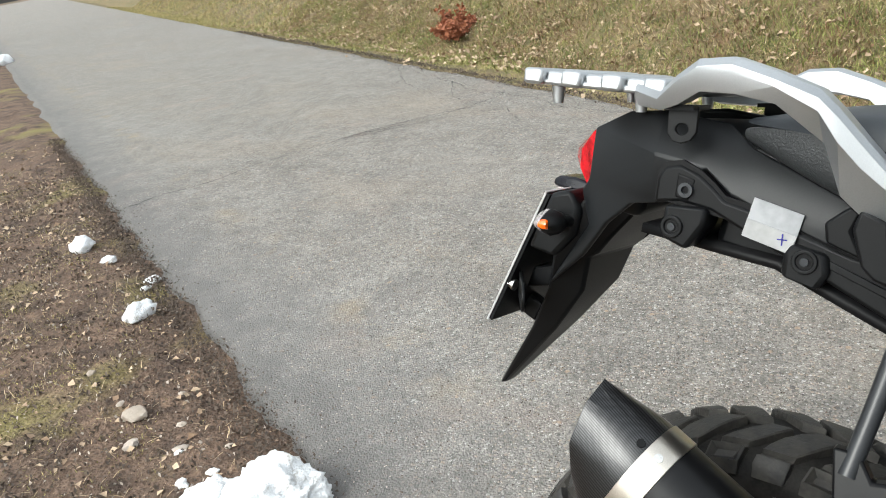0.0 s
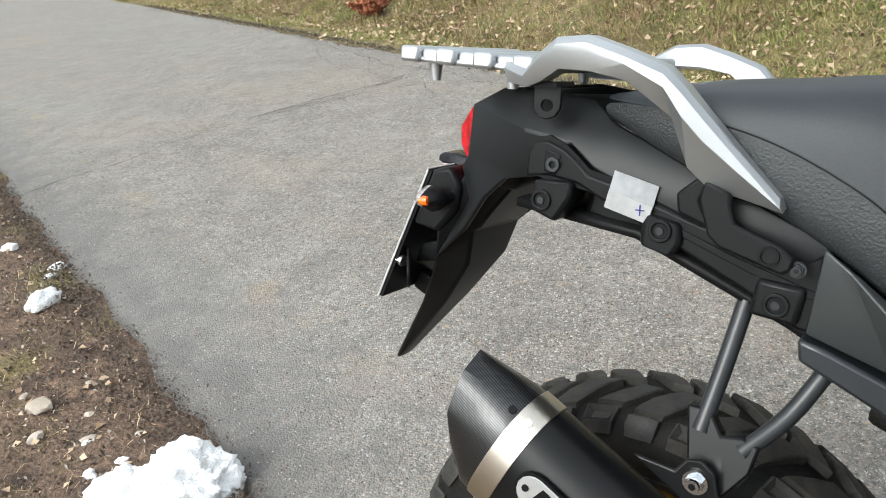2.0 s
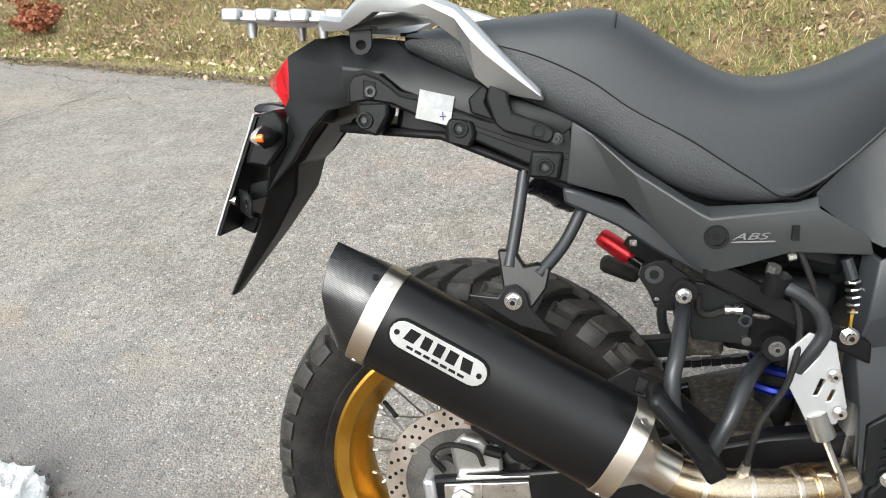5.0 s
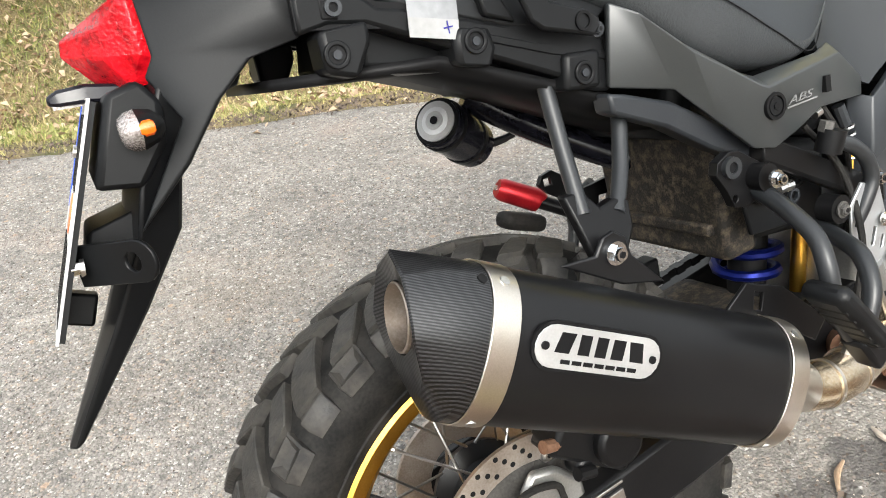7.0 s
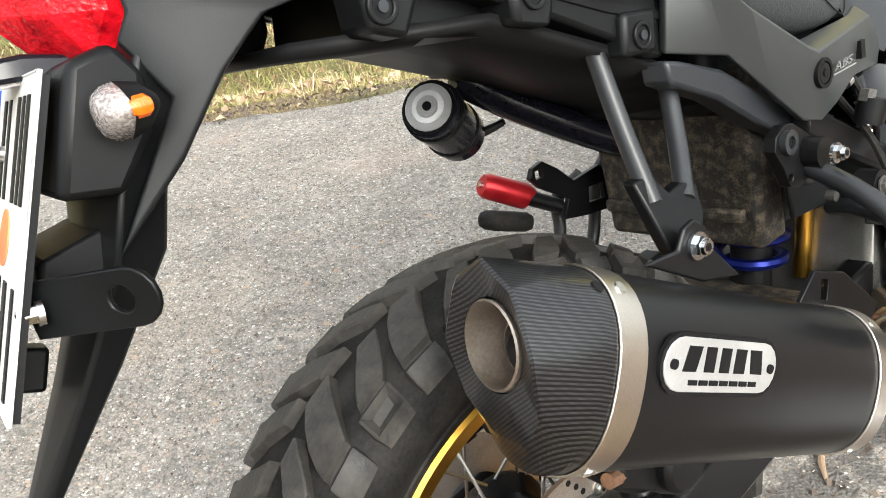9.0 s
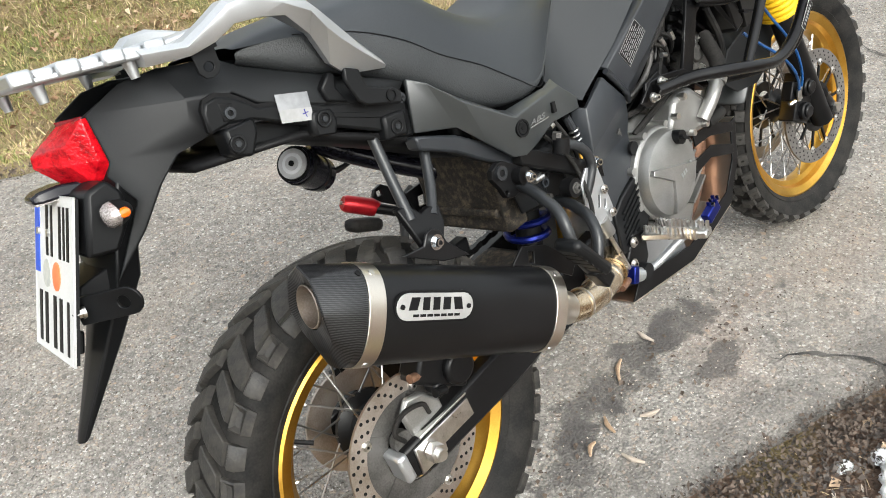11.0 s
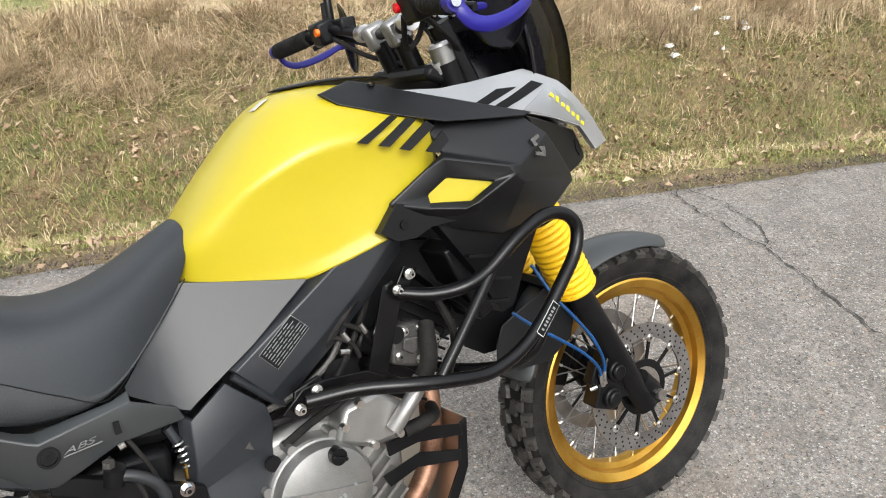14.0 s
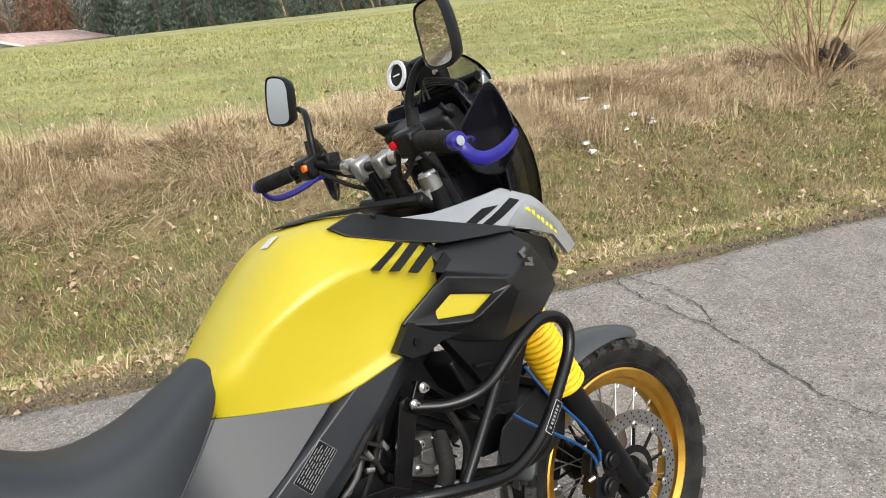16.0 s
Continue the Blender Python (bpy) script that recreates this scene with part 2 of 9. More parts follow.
def carbon_material():
    """Twill weave: bands of tows about 3 mm wide, lighter and darker, broken by the crossing tows, under a clear coat."""
    m = material("carbon_fibre", (0.012, 0.012, 0.013), (0.02, 0.02, 0.021), (0.3, 0.36), bump=0, coat=0.35)
    n, l = m.node_tree.nodes, m.node_tree.links
    b = n["Principled BSDF"]
    tc = n.new("ShaderNodeTexCoord")
    waves = []
    for turn, scale in (((radians(38), radians(-29.3), radians(14)), 140), ((radians(-52), radians(-29.3), radians(20)), 80)):
        mp = n.new("ShaderNodeMapping")
        mp.inputs["Rotation"].default_value = turn
        l.new(tc.outputs["Object"], mp.inputs["Vector"])
        w = n.new("ShaderNodeTexWave")
        w.wave_type, w.bands_direction, w.wave_profile = "BANDS", "Z", "SIN"
        w.inputs["Scale"].default_value, w.inputs["Distortion"].default_value, w.inputs["Detail"].default_value = scale, 0.0, 0
        l.new(mp.outputs["Vector"], w.inputs["Vector"])
        waves.append(w)
    step = n.new("ShaderNodeMapRange")
    step.inputs["From Min"].default_value, step.inputs["From Max"].default_value = 0.32, 0.68
    l.new(waves[0].outputs["Fac"], step.inputs["Value"])
    cross = n.new("ShaderNodeMapRange")
    cross.inputs["To Min"].default_value = 0.65
    l.new(waves[1].outputs["Fac"], cross.inputs["Value"])
    both_ways = n.new("ShaderNodeMath")
    both_ways.operation = "MULTIPLY"
    l.new(step.outputs["Result"], both_ways.inputs[0])
    l.new(cross.outputs["Result"], both_ways.inputs[1])
    ramp = n.new("ShaderNodeMix")
    ramp.data_type = "RGBA"
    ramp.inputs["A"].default_value, ramp.inputs["B"].default_value = (0.004, 0.004, 0.0045, 1), (0.034, 0.034, 0.036, 1)
    l.new(both_ways.outputs[0], ramp.inputs["Factor"])
    l.new(ramp.outputs["Result"], b.inputs["Base Color"])
    b.inputs["Metallic"].default_value = 0.4
    bp = n.new("ShaderNodeBump")
    bp.inputs["Strength"].default_value, bp.inputs["Distance"].default_value = 0.2, 0.0003
    l.new(step.outputs["Result"], bp.inputs["Height"])
    l.new(bp.outputs["Normal"], b.inputs["Normal"])
    return m


M["carbon"] = carbon_material()
M["snow"] = material("old_snow", (0.5, 0.46, 0.42), (0.88, 0.89, 0.9), (0.6, 0.8), scale=22, fine=140, bump=0.7, dist=0.01, contrast=(0.24, 0.42))
M["straw"] = material("dry_straw", (0.25, 0.18, 0.095), (0.72, 0.57, 0.37), (0.7, 0.85), scale=3, fine=40, bump=0, island=True)
M["verge"] = material("yellow_green_grass", (0.13, 0.12, 0.03), (0.5, 0.425, 0.19), (0.65, 0.8), scale=3, fine=40, bump=0, island=True)
M["green"] = material("field_grass", (0.1, 0.13, 0.035), (0.47, 0.44, 0.17), (0.65, 0.8), scale=2, fine=40, bump=0, island=True)
M["olive"] = material("olive_dead_grass", (0.09, 0.082, 0.026), (0.56, 0.43, 0.215), (0.7, 0.85), scale=3, fine=40, bump=0, island=True)
M["leaf"] = material("fallen_leaf", (0.2, 0.12, 0.07), (0.58, 0.45, 0.31), (0.6, 0.8), scale=8, fine=90, bump=0, island=True)
M["brown_leaf"] = material("brown_leaf_litter", (0.09, 0.045, 0.022), (0.3, 0.18, 0.1), (0.6, 0.8), scale=8, fine=90, bump=0, island=True)
M["moss"] = material("mossy_grass", (0.07, 0.095, 0.02), (0.3, 0.31, 0.09), (0.7, 0.85), scale=4, fine=40, bump=0, island=True)
M["beech"] = material("russet_leaf", (0.16, 0.045, 0.02), (0.36, 0.13, 0.06), (0.6, 0.8), scale=8, fine=90, bump=0, island=True)
M["bark"] = material("grey_brown_bark", (0.05, 0.038, 0.028), (0.14, 0.11, 0.08), (0.8, 0.95), scale=20, fine=90, bump=0.6)
M["birch"] = material("birch_bark", (0.16, 0.1, 0.05), (0.46, 0.34, 0.2), (0.7, 0.9), scale=9, fine=60, bump=0.4)
M["twig_brown"] = material("tan_twigs", (0.13, 0.085, 0.05), (0.3, 0.21, 0.13), (0.7, 0.9), scale=9, fine=60, bump=0, island=True)
M["soil_dark"] = material("dark_root_soil", (0.02, 0.014, 0.01), (0.07, 0.05, 0.035), (0.85, 0.95), scale=16, fine=90, bump=0.9, dist=0.02)
M["russet"] = material("russet_needles", (0.1, 0.05, 0.03), (0.22, 0.11, 0.065), (0.7, 0.9), scale=1, fine=9, bump=0, island=True)
M["stone"] = material("pale_stone", (0.3, 0.25, 0.2), (0.5, 0.44, 0.38), (0.8, 0.9), scale=20, fine=120, bump=0.4, obj_rand=True)
# needle greens are greyed and lightened, with the haze of distance put into the colour
M["conifer"] = material("conifer_needles", (0.03, 0.045, 0.032), (0.085, 0.105, 0.07), (0.7, 0.9), scale=1, fine=9, bump=0, island=True)
M["twigs"] = material("bare_crown_twigs", (0.1, 0.085, 0.075), (0.22, 0.19, 0.17), (0.8, 0.9), scale=1, fine=9, bump=0, island=True)
M["rooftile"] = material("weathered_roof", (0.26, 0.17, 0.15), (0.42, 0.31, 0.28), (0.7, 0.9), scale=2, fine=12, bump=0.1)
M["plaster"] = material("white_plaster", (0.6, 0.6, 0.58), (0.72, 0.72, 0.7), (0.7, 0.9), scale=2, fine=20, bump=0.1)


def asphalt_material():
    """Worn chip-seal: pebbles of many greys in a darker binder, with stains along the lane."""
    m = material("weathered_asphalt", (0.182, 0.165, 0.144), (0.288, 0.266, 0.236), (0.55, 0.72), scale=4.5, fine=210, bump=0.9, dist=0.006, contrast=(0.26, 0.74))
    n, l = m.node_tree.nodes, m.node_tree.links
    b = n["Principled BSDF"]
    c = b.inputs["Base Color"].links[0].from_socket
    tc = n.new("ShaderNodeTexCoord")
    here = tc.outputs["Object"]

    def maths(op, a, b0=0.0, c0=0.0):
        nd = n.new("ShaderNodeMath")
        nd.operation = op
        for k, v in enumerate((a, b0, c0)):
            if isinstance(v, (int, float)):
                nd.inputs[k].default_value = v
            else:
                l.new(v, nd.inputs[k])
        return nd.outputs[0]

    def mixed(colour_in, fac, colour):
        mx = n.new("ShaderNodeMix")
        mx.data_type = "RGBA"
        l.new(fac, mx.inputs["Factor"])
        l.new(colour_in, mx.inputs["A"])
        mx.inputs["B"].default_value = (*colour, 1)
        return mx.outputs["Result"]

    def ranged(sock, a, b0, top=1.0, low=0.0):
        r = n.new("ShaderNodeMapRange")
        r.inputs["From Min"].default_value, r.inputs["From Max"].default_value = a, b0
        r.inputs["To Min"].default_value, r.inputs["To Max"].default_value = low, top
        l.new(sock, r.inputs["Value"])
        return r.outputs["Result"]

    def scaled(colour_in, value):
        nd = n.new("ShaderNodeVectorMath")
        nd.operation = "SCALE"
        l.new(colour_in, nd.inputs[0])
        l.new(value, nd.inputs["Scale"])
        return nd.outputs["Vector"]

    def noisy(scale, detail, seed=0.0, at=here):
        nz = n.new("ShaderNodeTexNoise")
        nz.noise_dimensions = "4D"
        nz.inputs["W"].default_value, nz.inputs["Scale"].default_value, nz.inputs["Detail"].default_value = seed, scale, detail
        l.new(at, nz.inputs["Vector"])
        return nz.outputs["Fac"]

    def cells(scale, spread=1.0):
        v = n.new("ShaderNodeTexVoronoi")
        v.inputs["Scale"].default_value, v.inputs["Randomness"].default_value = scale, spread
        l.new(here, v.inputs["Vector"])
        sep = n.new("ShaderNodeSeparateColor")
        l.new(v.outputs["Color"], sep.inputs["Color"])
        return v.outputs["Distance"], sep.outputs["Red"], sep.outputs["Green"], sep.outputs["Blue"]

    # uneven wear, hand-wide and finger-wide
    c = scaled(c, ranged(noisy(42, 5, 1.0), 0.32, 0.68, 1.27, 0.73))
    c = scaled(c, ranged(noisy(9, 5, 2.0), 0.3, 0.7, 1.14, 0.86))
    # pebbles, each of its own grey, and smaller chips between them
    far, red, green, blue = cells(150)
    c = scaled(c, ranged(red, 0.0, 1.0, 1.15, 0.86))
    c = scaled(c, ranged(far, 0.45, 0.75, 0.62, 1.0))
    c = mixed(c, ranged(green, 0.9, 0.93, 0.55), (0.36, 0.27, 0.2))
    c = mixed(c, ranged(blue, 0.97, 0.98, 0.7), (0.52, 0.5, 0.47))
    far_s, red_s, green_s, blue_s = cells(360)
    c = scaled(c, ranged(red_s, 0.0, 1.0, 1.14, 0.87))
    c = mixed(c, ranged(green_s, 0.972, 0.98, 0.75), (0.6, 0.58, 0.55))
    # holes where pebbles have broken out
    c = mixed(c, ranged(noisy(75, 3, 3.0), 0.59, 0.65, 0.85), (0.055, 0.051, 0.048))
    # single dark tar spots
    ragged = noisy(160, 2, 4.0)
    for scale, size, keep, colour in ((7, 0.1, 0.78, (0.07, 0.064, 0.06)), (19, 0.16, 0.84, (0.065, 0.06, 0.057)), (15, 0.14, 0.85, (0.36, 0.25, 0.17))):
        far_t, red_t, green_t, blue_t = cells(scale)
        spot = ranged(maths("MULTIPLY_ADD", ragged, -0.22, far_t), size - 0.11, size - 0.15, 0.8)
        c = mixed(c, maths("MULTIPLY", spot, ranged(blue_t, keep, keep + 0.02)), colour)
    # long faded tracks, damp blotches and dirty patches
    stretched = n.new("ShaderNodeMapping")
    stretched.inputs["Rotation"].default_value = (0, 0, radians(21))
    stretched.inputs["Scale"].default_value = (0.6, 1.5, 1)
    l.new(here, stretched.inputs["Vector"])
    along = stretched.outputs["Vector"]
    for scale, seed, lo, hi, top, col, at in ((1.1, 3.0, 0.54, 0.76, 0.34, (0.34, 0.265, 0.19), along), (3.2, 9.0, 0.56, 0.72, 0.24, (0.13, 0.122, 0.114), here), (11.0, 9.0, 0.62, 0.66, 0.42, (0.09, 0.084, 0.078), here), (0.5, 17.0, 0.48, 0.72, 0.2, (0.35, 0.345, 0.34), along), (2.2, 21.0, 0.58, 0.72, 0.3, (0.34, 0.25, 0.2), here), (24.0, 31.0, 0.585, 0.645, 0.5, (0.095, 0.088, 0.082), here), (7.0, 27.0, 0.52, 0.7, 0.3, (0.125, 0.116, 0.107), along)):
        c = mixed(c, ranged(noisy(scale, 6, seed, at), lo, hi, top), col)
    # distance from the crumbling near edge
    dot = n.new("ShaderNodeVectorMath")
    dot.operation = "DOT_PRODUCT"
    dot.inputs[1].default_value = (0.35, 1.0, 0.0)
    l.new(here, dot.inputs[0])
    edge = maths("ADD", dot.outputs["Value"], 0.2)
    place = n.new("ShaderNodeSeparateXYZ")
    l.new(here, place.inputs["Vector"])
    behind = ranged(place.outputs["X"], -0.4, -1.1)
    edge_noise = noisy(7, 8, 5.0)
    # uneven darker band towards the edge, and broken ochre streaks half a metre from it
    c = mixed(c, ranged(maths("MULTIPLY_ADD", edge_noise, 0.5, edge), 0.46, 0.26, 0.72), (0.075, 0.068, 0.062))
    c = mixed(c, maths("MULTIPLY", ranged(maths("MULTIPLY_ADD", edge_noise, 0.9, edge), 1.05, 0.6, 0.62), behind), (0.14, 0.134, 0.128))
    band = ranged(maths("ABSOLUTE", maths("ADD", edge, -0.52)), 0.13, 0.02)
    patchy = ranged(noisy(4.2, 7, 6.0), 0.52, 0.72, 0.4)
    c = mixed(c, maths("MULTIPLY", maths("MULTIPLY", band, patchy), behind), (0.38, 0.26, 0.11))
    # damp stain with dirt along the lane beside the machine
    soak = noisy(13, 9, 7.0)
    for cx, cy, rx, ry, turn in ((0.62, -0.045, 0.44, 0.07, 0), (0.9, -0.055, 0.16, 0.085, 0), (0.4, -0.1, 0.22, 0.07, 12), (0.83, -0.205, 0.1, 0.05, -10), (1.19, -0.2, 0.06, 0.03, 20)):
        mp = n.new("ShaderNodeMapping")
        mp.vector_type = "TEXTURE"
        mp.inputs["Location"].default_value, mp.inputs["Rotation"].default_value, mp.inputs["Scale"].default_value = (cx, cy, 0), (0, 0, radians(turn)), (rx, ry, 1)
        l.new(here, mp.inputs["Vector"])
        ln = n.new("ShaderNodeVectorMath")
        ln.operation = "LENGTH"
        l.new(mp.outputs["Vector"], ln.inputs[0])
        c = mixed(c, ranged(maths("MULTIPLY_ADD", soak, 3.2, ln.outputs["Value"]), 2.4, 2.15, 0.72), (0.06, 0.055, 0.052))
    l.new(c, b.inputs["Base Color"])
    # relief: rounded pebbles over the fine grain
    fine_bump = b.inputs["Normal"].links[0].from_node
    bp = n.new("ShaderNodeBump")
    bp.inputs["Strength"].default_value, bp.inputs["Distance"].default_value = 0.8, 0.0035
    bp.invert = True
    l.new(far, bp.inputs["Height"])
    l.new(fine_bump.outputs["Normal"], bp.inputs["Normal"])
    l.new(bp.outputs["Normal"], b.inputs["Normal"])
    return m


def soil_material(name, parts, bump, dist):
    """Ground of several colours, each with its own noise: (colour, scale, seed, from, to)."""
    m = material(name, parts[0][0], tuple(v * 1.5 for v in parts[0][0]), (0.85, 0.95), scale=4, fine=70, bump=bump, dist=dist)
    n, l = m.node_tree.nodes, m.node_tree.links
    b = n["Principled BSDF"]
    c = b.inputs["Base Color"].links[0].from_socket
    tc = n.new("ShaderNodeTexCoord")
    for colour, scale, seed, lo, hi in parts[1:]:
        nz = n.new("ShaderNodeTexNoise")
        nz.noise_dimensions = "4D"
        nz.inputs["W"].default_value, nz.inputs["Scale"].default_value, nz.inputs["Detail"].default_value = seed, scale, 7
        l.new(tc.outputs["Object"], nz.inputs["Vector"])
        r = n.new("ShaderNodeMapRange")
        r.inputs["From Min"].default_value, r.inputs["From Max"].default_value = lo, hi
        l.new(nz.outputs["Fac"], r.inputs["Value"])
        mx = n.new("ShaderNodeMix")
        mx.data_type = "RGBA"
        l.new(r.outputs["Result"], mx.inputs["Factor"])
        l.new(c, mx.inputs["A"])
        mx.inputs["B"].default_value = (*colour, 1)
        c = mx.outputs["Result"]
    l.new(c, b.inputs["Base Color"])
    return m


M["asphalt"] = asphalt_material()
M["crumb"] = material("damp_soil_crumbs", (0.045, 0.034, 0.028), (0.14, 0.105, 0.08), (0.8, 0.95), scale=8, fine=90, bump=0, island=True)
M["wet_soil"] = material("wet_soil_crumbs", (0.025, 0.02, 0.017), (0.08, 0.064, 0.053), (0.5, 0.8), scale=8, fine=90, bump=0, island=True)
M["crack"] = material("crack_filler", (0.025, 0.023, 0.021), (0.075, 0.07, 0.064), (0.8, 0.95), scale=20, fine=200, bump=0.5)
M["dirt"] = soil_material("dirt_verge", [((0.1, 0.065, 0.045),), ((0.055, 0.035, 0.025), 6.0, 2.0, 0.5, 0.65), ((0.23, 0.15, 0.1), 14.0, 5.0, 0.56, 0.7), ((0.2, 0.17, 0.06), 1.7, 8.0, 0.54, 0.66), ((0.3, 0.22, 0.16), 60.0, 4.0, 0.62, 0.72)], 0.9, 0.02)
M["bank"] = soil_material("bank_soil", [((0.15, 0.11, 0.06),), ((0.11, 0.11, 0.04), 2.5, 2.0, 0.45, 0.62), ((0.26, 0.19, 0.1), 7.0, 5.0, 0.5, 0.7), ((0.07, 0.05, 0.03), 20.0, 6.0, 0.58, 0.7)], 0.9, 0.03)
M["field"] = soil_material("meadow", [((0.26, 0.255, 0.1),), ((0.19, 0.215, 0.07), 0.5, 2.0, 0.42, 0.62), ((0.28, 0.235, 0.11), 1.6, 5.0, 0.5, 0.7), ((0.2, 0.14, 0.07), 0.25, 9.0, 0.6, 0.72), ((0.13, 0.145, 0.05), 14.0, 6.0, 0.52, 0.7), ((0.3, 0.27, 0.13), 40.0, 7.0, 0.55, 0.7)], 0.8, 0.04)

# ---- mesh helpers ----
def part(name, bm, mat, parent=None, label="", bevel=0.0, sub=0, sharp=35, m=None, solid=0.0, kind=""):
    """One mesh object under a thing or a part, or at top level."""
    if m is not None:
        bm.transform(m)
    bmesh.ops.recalc_face_normals(bm, faces=bm.faces)
    limit = radians(sharp)
    for f in bm.faces:
        f.smooth = True
    for e in bm.edges:
        if not sub and len(e.link_faces) == 2 and e.calc_face_angle(0) > limit:
            e.smooth = False
    me = bpy.data.meshes.new(name)
    bm.to_mesh(me)
    bm.free()
    me.materials.append(M[mat] if isinstance(mat, str) else mat)
    ob = new(name, me)
    if parent is not None:
        ob.parent = parent
    if solid:
        md = ob.modifiers.new("thick", "SOLIDIFY")
        md.thickness, md.offset = solid, -1
    if bevel:
        md = ob.modifiers.new("edge", "BEVEL")
        md.width, md.segments, md.limit_method, md.angle_limit = bevel, 2, "ANGLE", radians(30)
        md.harden_normals = False
    if sub:
        md = ob.modifiers.new("smooth", "SUBSURF")
        md.levels = md.render_levels = sub
    if label or kind:
        tagged(ob, label=label, kind=kind)
    return ob


def stuff(name, verts, faces, mat, label, category, m=None):
    """One object of many small pieces, from arrays of corners and of faces with three or four corners."""
    me = bpy.data.meshes.new(name)
    verts, faces = np.asarray(verts, np.float32), np.asarray(faces, np.int32)
    k = faces.shape[1]
    me.vertices.add(len(verts))
    me.vertices.foreach_set("co", verts.ravel())
    me.loops.add(faces.size)
    me.loops.foreach_set("vertex_index", faces.ravel())
    me.polygons.add(len(faces))
    me.polygons.foreach_set("loop_start", np.arange(0, faces.size, k, dtype=np.int32))
    me.polygons.foreach_set("loop_total", np.full(len(faces), k, np.int32))
    me.update(calc_edges=True)
    me.materials.append(M[mat])
    return tagged(new(name, me), label, category, kind="stuff")


# ---- the lane and the ground ----
def far_edge(x):
    return 2.75 - 0.44 * x


def near_edge(x):
    return np.where(x < 2, -0.2 - 0.35 * x, -0.9 - 0.44 * (x - 2))


def wobble(x, y, seed, scale):
    """A smooth uneven height in about -1 to 1."""
    return (np.sin(x * scale + seed) * np.cos(y * scale * 1.3 + seed * 2.1) + 0.6 * np.sin(x * scale * 2.3 + y * scale * 1.7 + seed * 3.3) + 0.4 * np.cos(x * scale * 4.1 - y * scale * 3.7 + seed)) / 2


PROFILE_D = [-500, 0, 0.35, 0.8, 1.3, 1.7, 3.0, 3.6, 6, 20, 42, 54, 72, 110, 600]
PROFILE_Z = [-0.03, -0.03, -0.07, -0.24, -0.37, -0.27, 0.3, 0.5, 0.6, 0.97, 1.19, 1.17, 0.5, -0.6, -8]


def ground_z(x, y):
    d = (y - far_edge(x)) / 1.0925
    n = near_edge(x) - y
    z = np.interp(d, PROFILE_D, PROFILE_Z)
    rough = np.clip(d / 0.6, 0, 1) * np.clip((30 - d) / 20, 0, 1)
    crest = np.clip((d - 2.4) / 0.5, 0, 1) * np.clip((4.6 - d) / 0.6, 0, 1)
    z = z + crest * (0.07 * wobble(x, y, 5.0, 3.1) + 0.035 * wobble(x, y, 2.0, 7.3))
    z = z + 0.02 * np.clip(x - 20, 0, 30) * np.clip((d - 15) / 35, 0, 1)
    z = z + rough * (0.05 * wobble(x, y, 1.0, 1.7) + 0.03 * wobble(x, y, 4.0, 5.1))
    verge = np.clip(n / 0.15, 0, 1)
    return z + verge * (0.035 + 0.012 * wobble(x, y, 2.0, 9.0) + 0.02 * wobble(x, y, 7.0, 3.1)) * np.clip((40 - n) / 20, 0, 1)


def spaced(fine0, fine1, step, far, growth=1.35):
    """Coordinates with even steps between fine0 and fine1, and growing ones out to far on both sides."""
    mid = list(np.arange(fine0, fine1 + 1e-6, step))
    out, s, v = [], step, fine1
    while v < far:
        s *= growth
        v += s
        out.append(v)
    low, s, v = [], step, fine0
    while v > -far:
        s *= growth
        v -= s
        low.append(v)
    return np.array(low[::-1] + mid + out)


def build_ground():
    xs, bs = spaced(-9, 11, 0.13, 600, 1.12), spaced(-5.5, 5.5, 0.11, 600, 1.12)
    X, B = np.meshgrid(xs, bs, indexing="ij")
    Y = far_edge(X) + B
    Z = ground_z(X, Y)
    nx, nb = X.shape
    verts = np.stack([X, Y, Z], -1).reshape(-1, 3)
    i = np.arange(nx * nb).reshape(nx, nb)
    faces = np.stack([i[:-1, :-1], i[1:, :-1], i[1:, 1:], i[:-1, 1:]], -1).reshape(-1, 4)
    me = bpy.data.meshes.new("ground")
    me.from_pydata(verts.tolist(), [], faces.tolist())
    for key in ("dirt", "bank", "field"):
        me.materials.append(M[key])
    cx, cy = verts[faces, 0].mean(1), verts[faces, 1].mean(1)
    d = (cy - far_edge(cx)) / 1.0925 + 0.25 * wobble(cx, cy, 3.0, 2.2)
    me.polygons.foreach_set("material_index", np.where(d < -0.3, 0, np.where(d < 3.9, 1, 2)).astype(np.int32))
    me.polygons.foreach_set("use_smooth", np.ones(len(faces), bool))
    return tagged(new("ground", me), "dirt verge, grassy ditch bank and rising meadow", "ground", kind="structure")


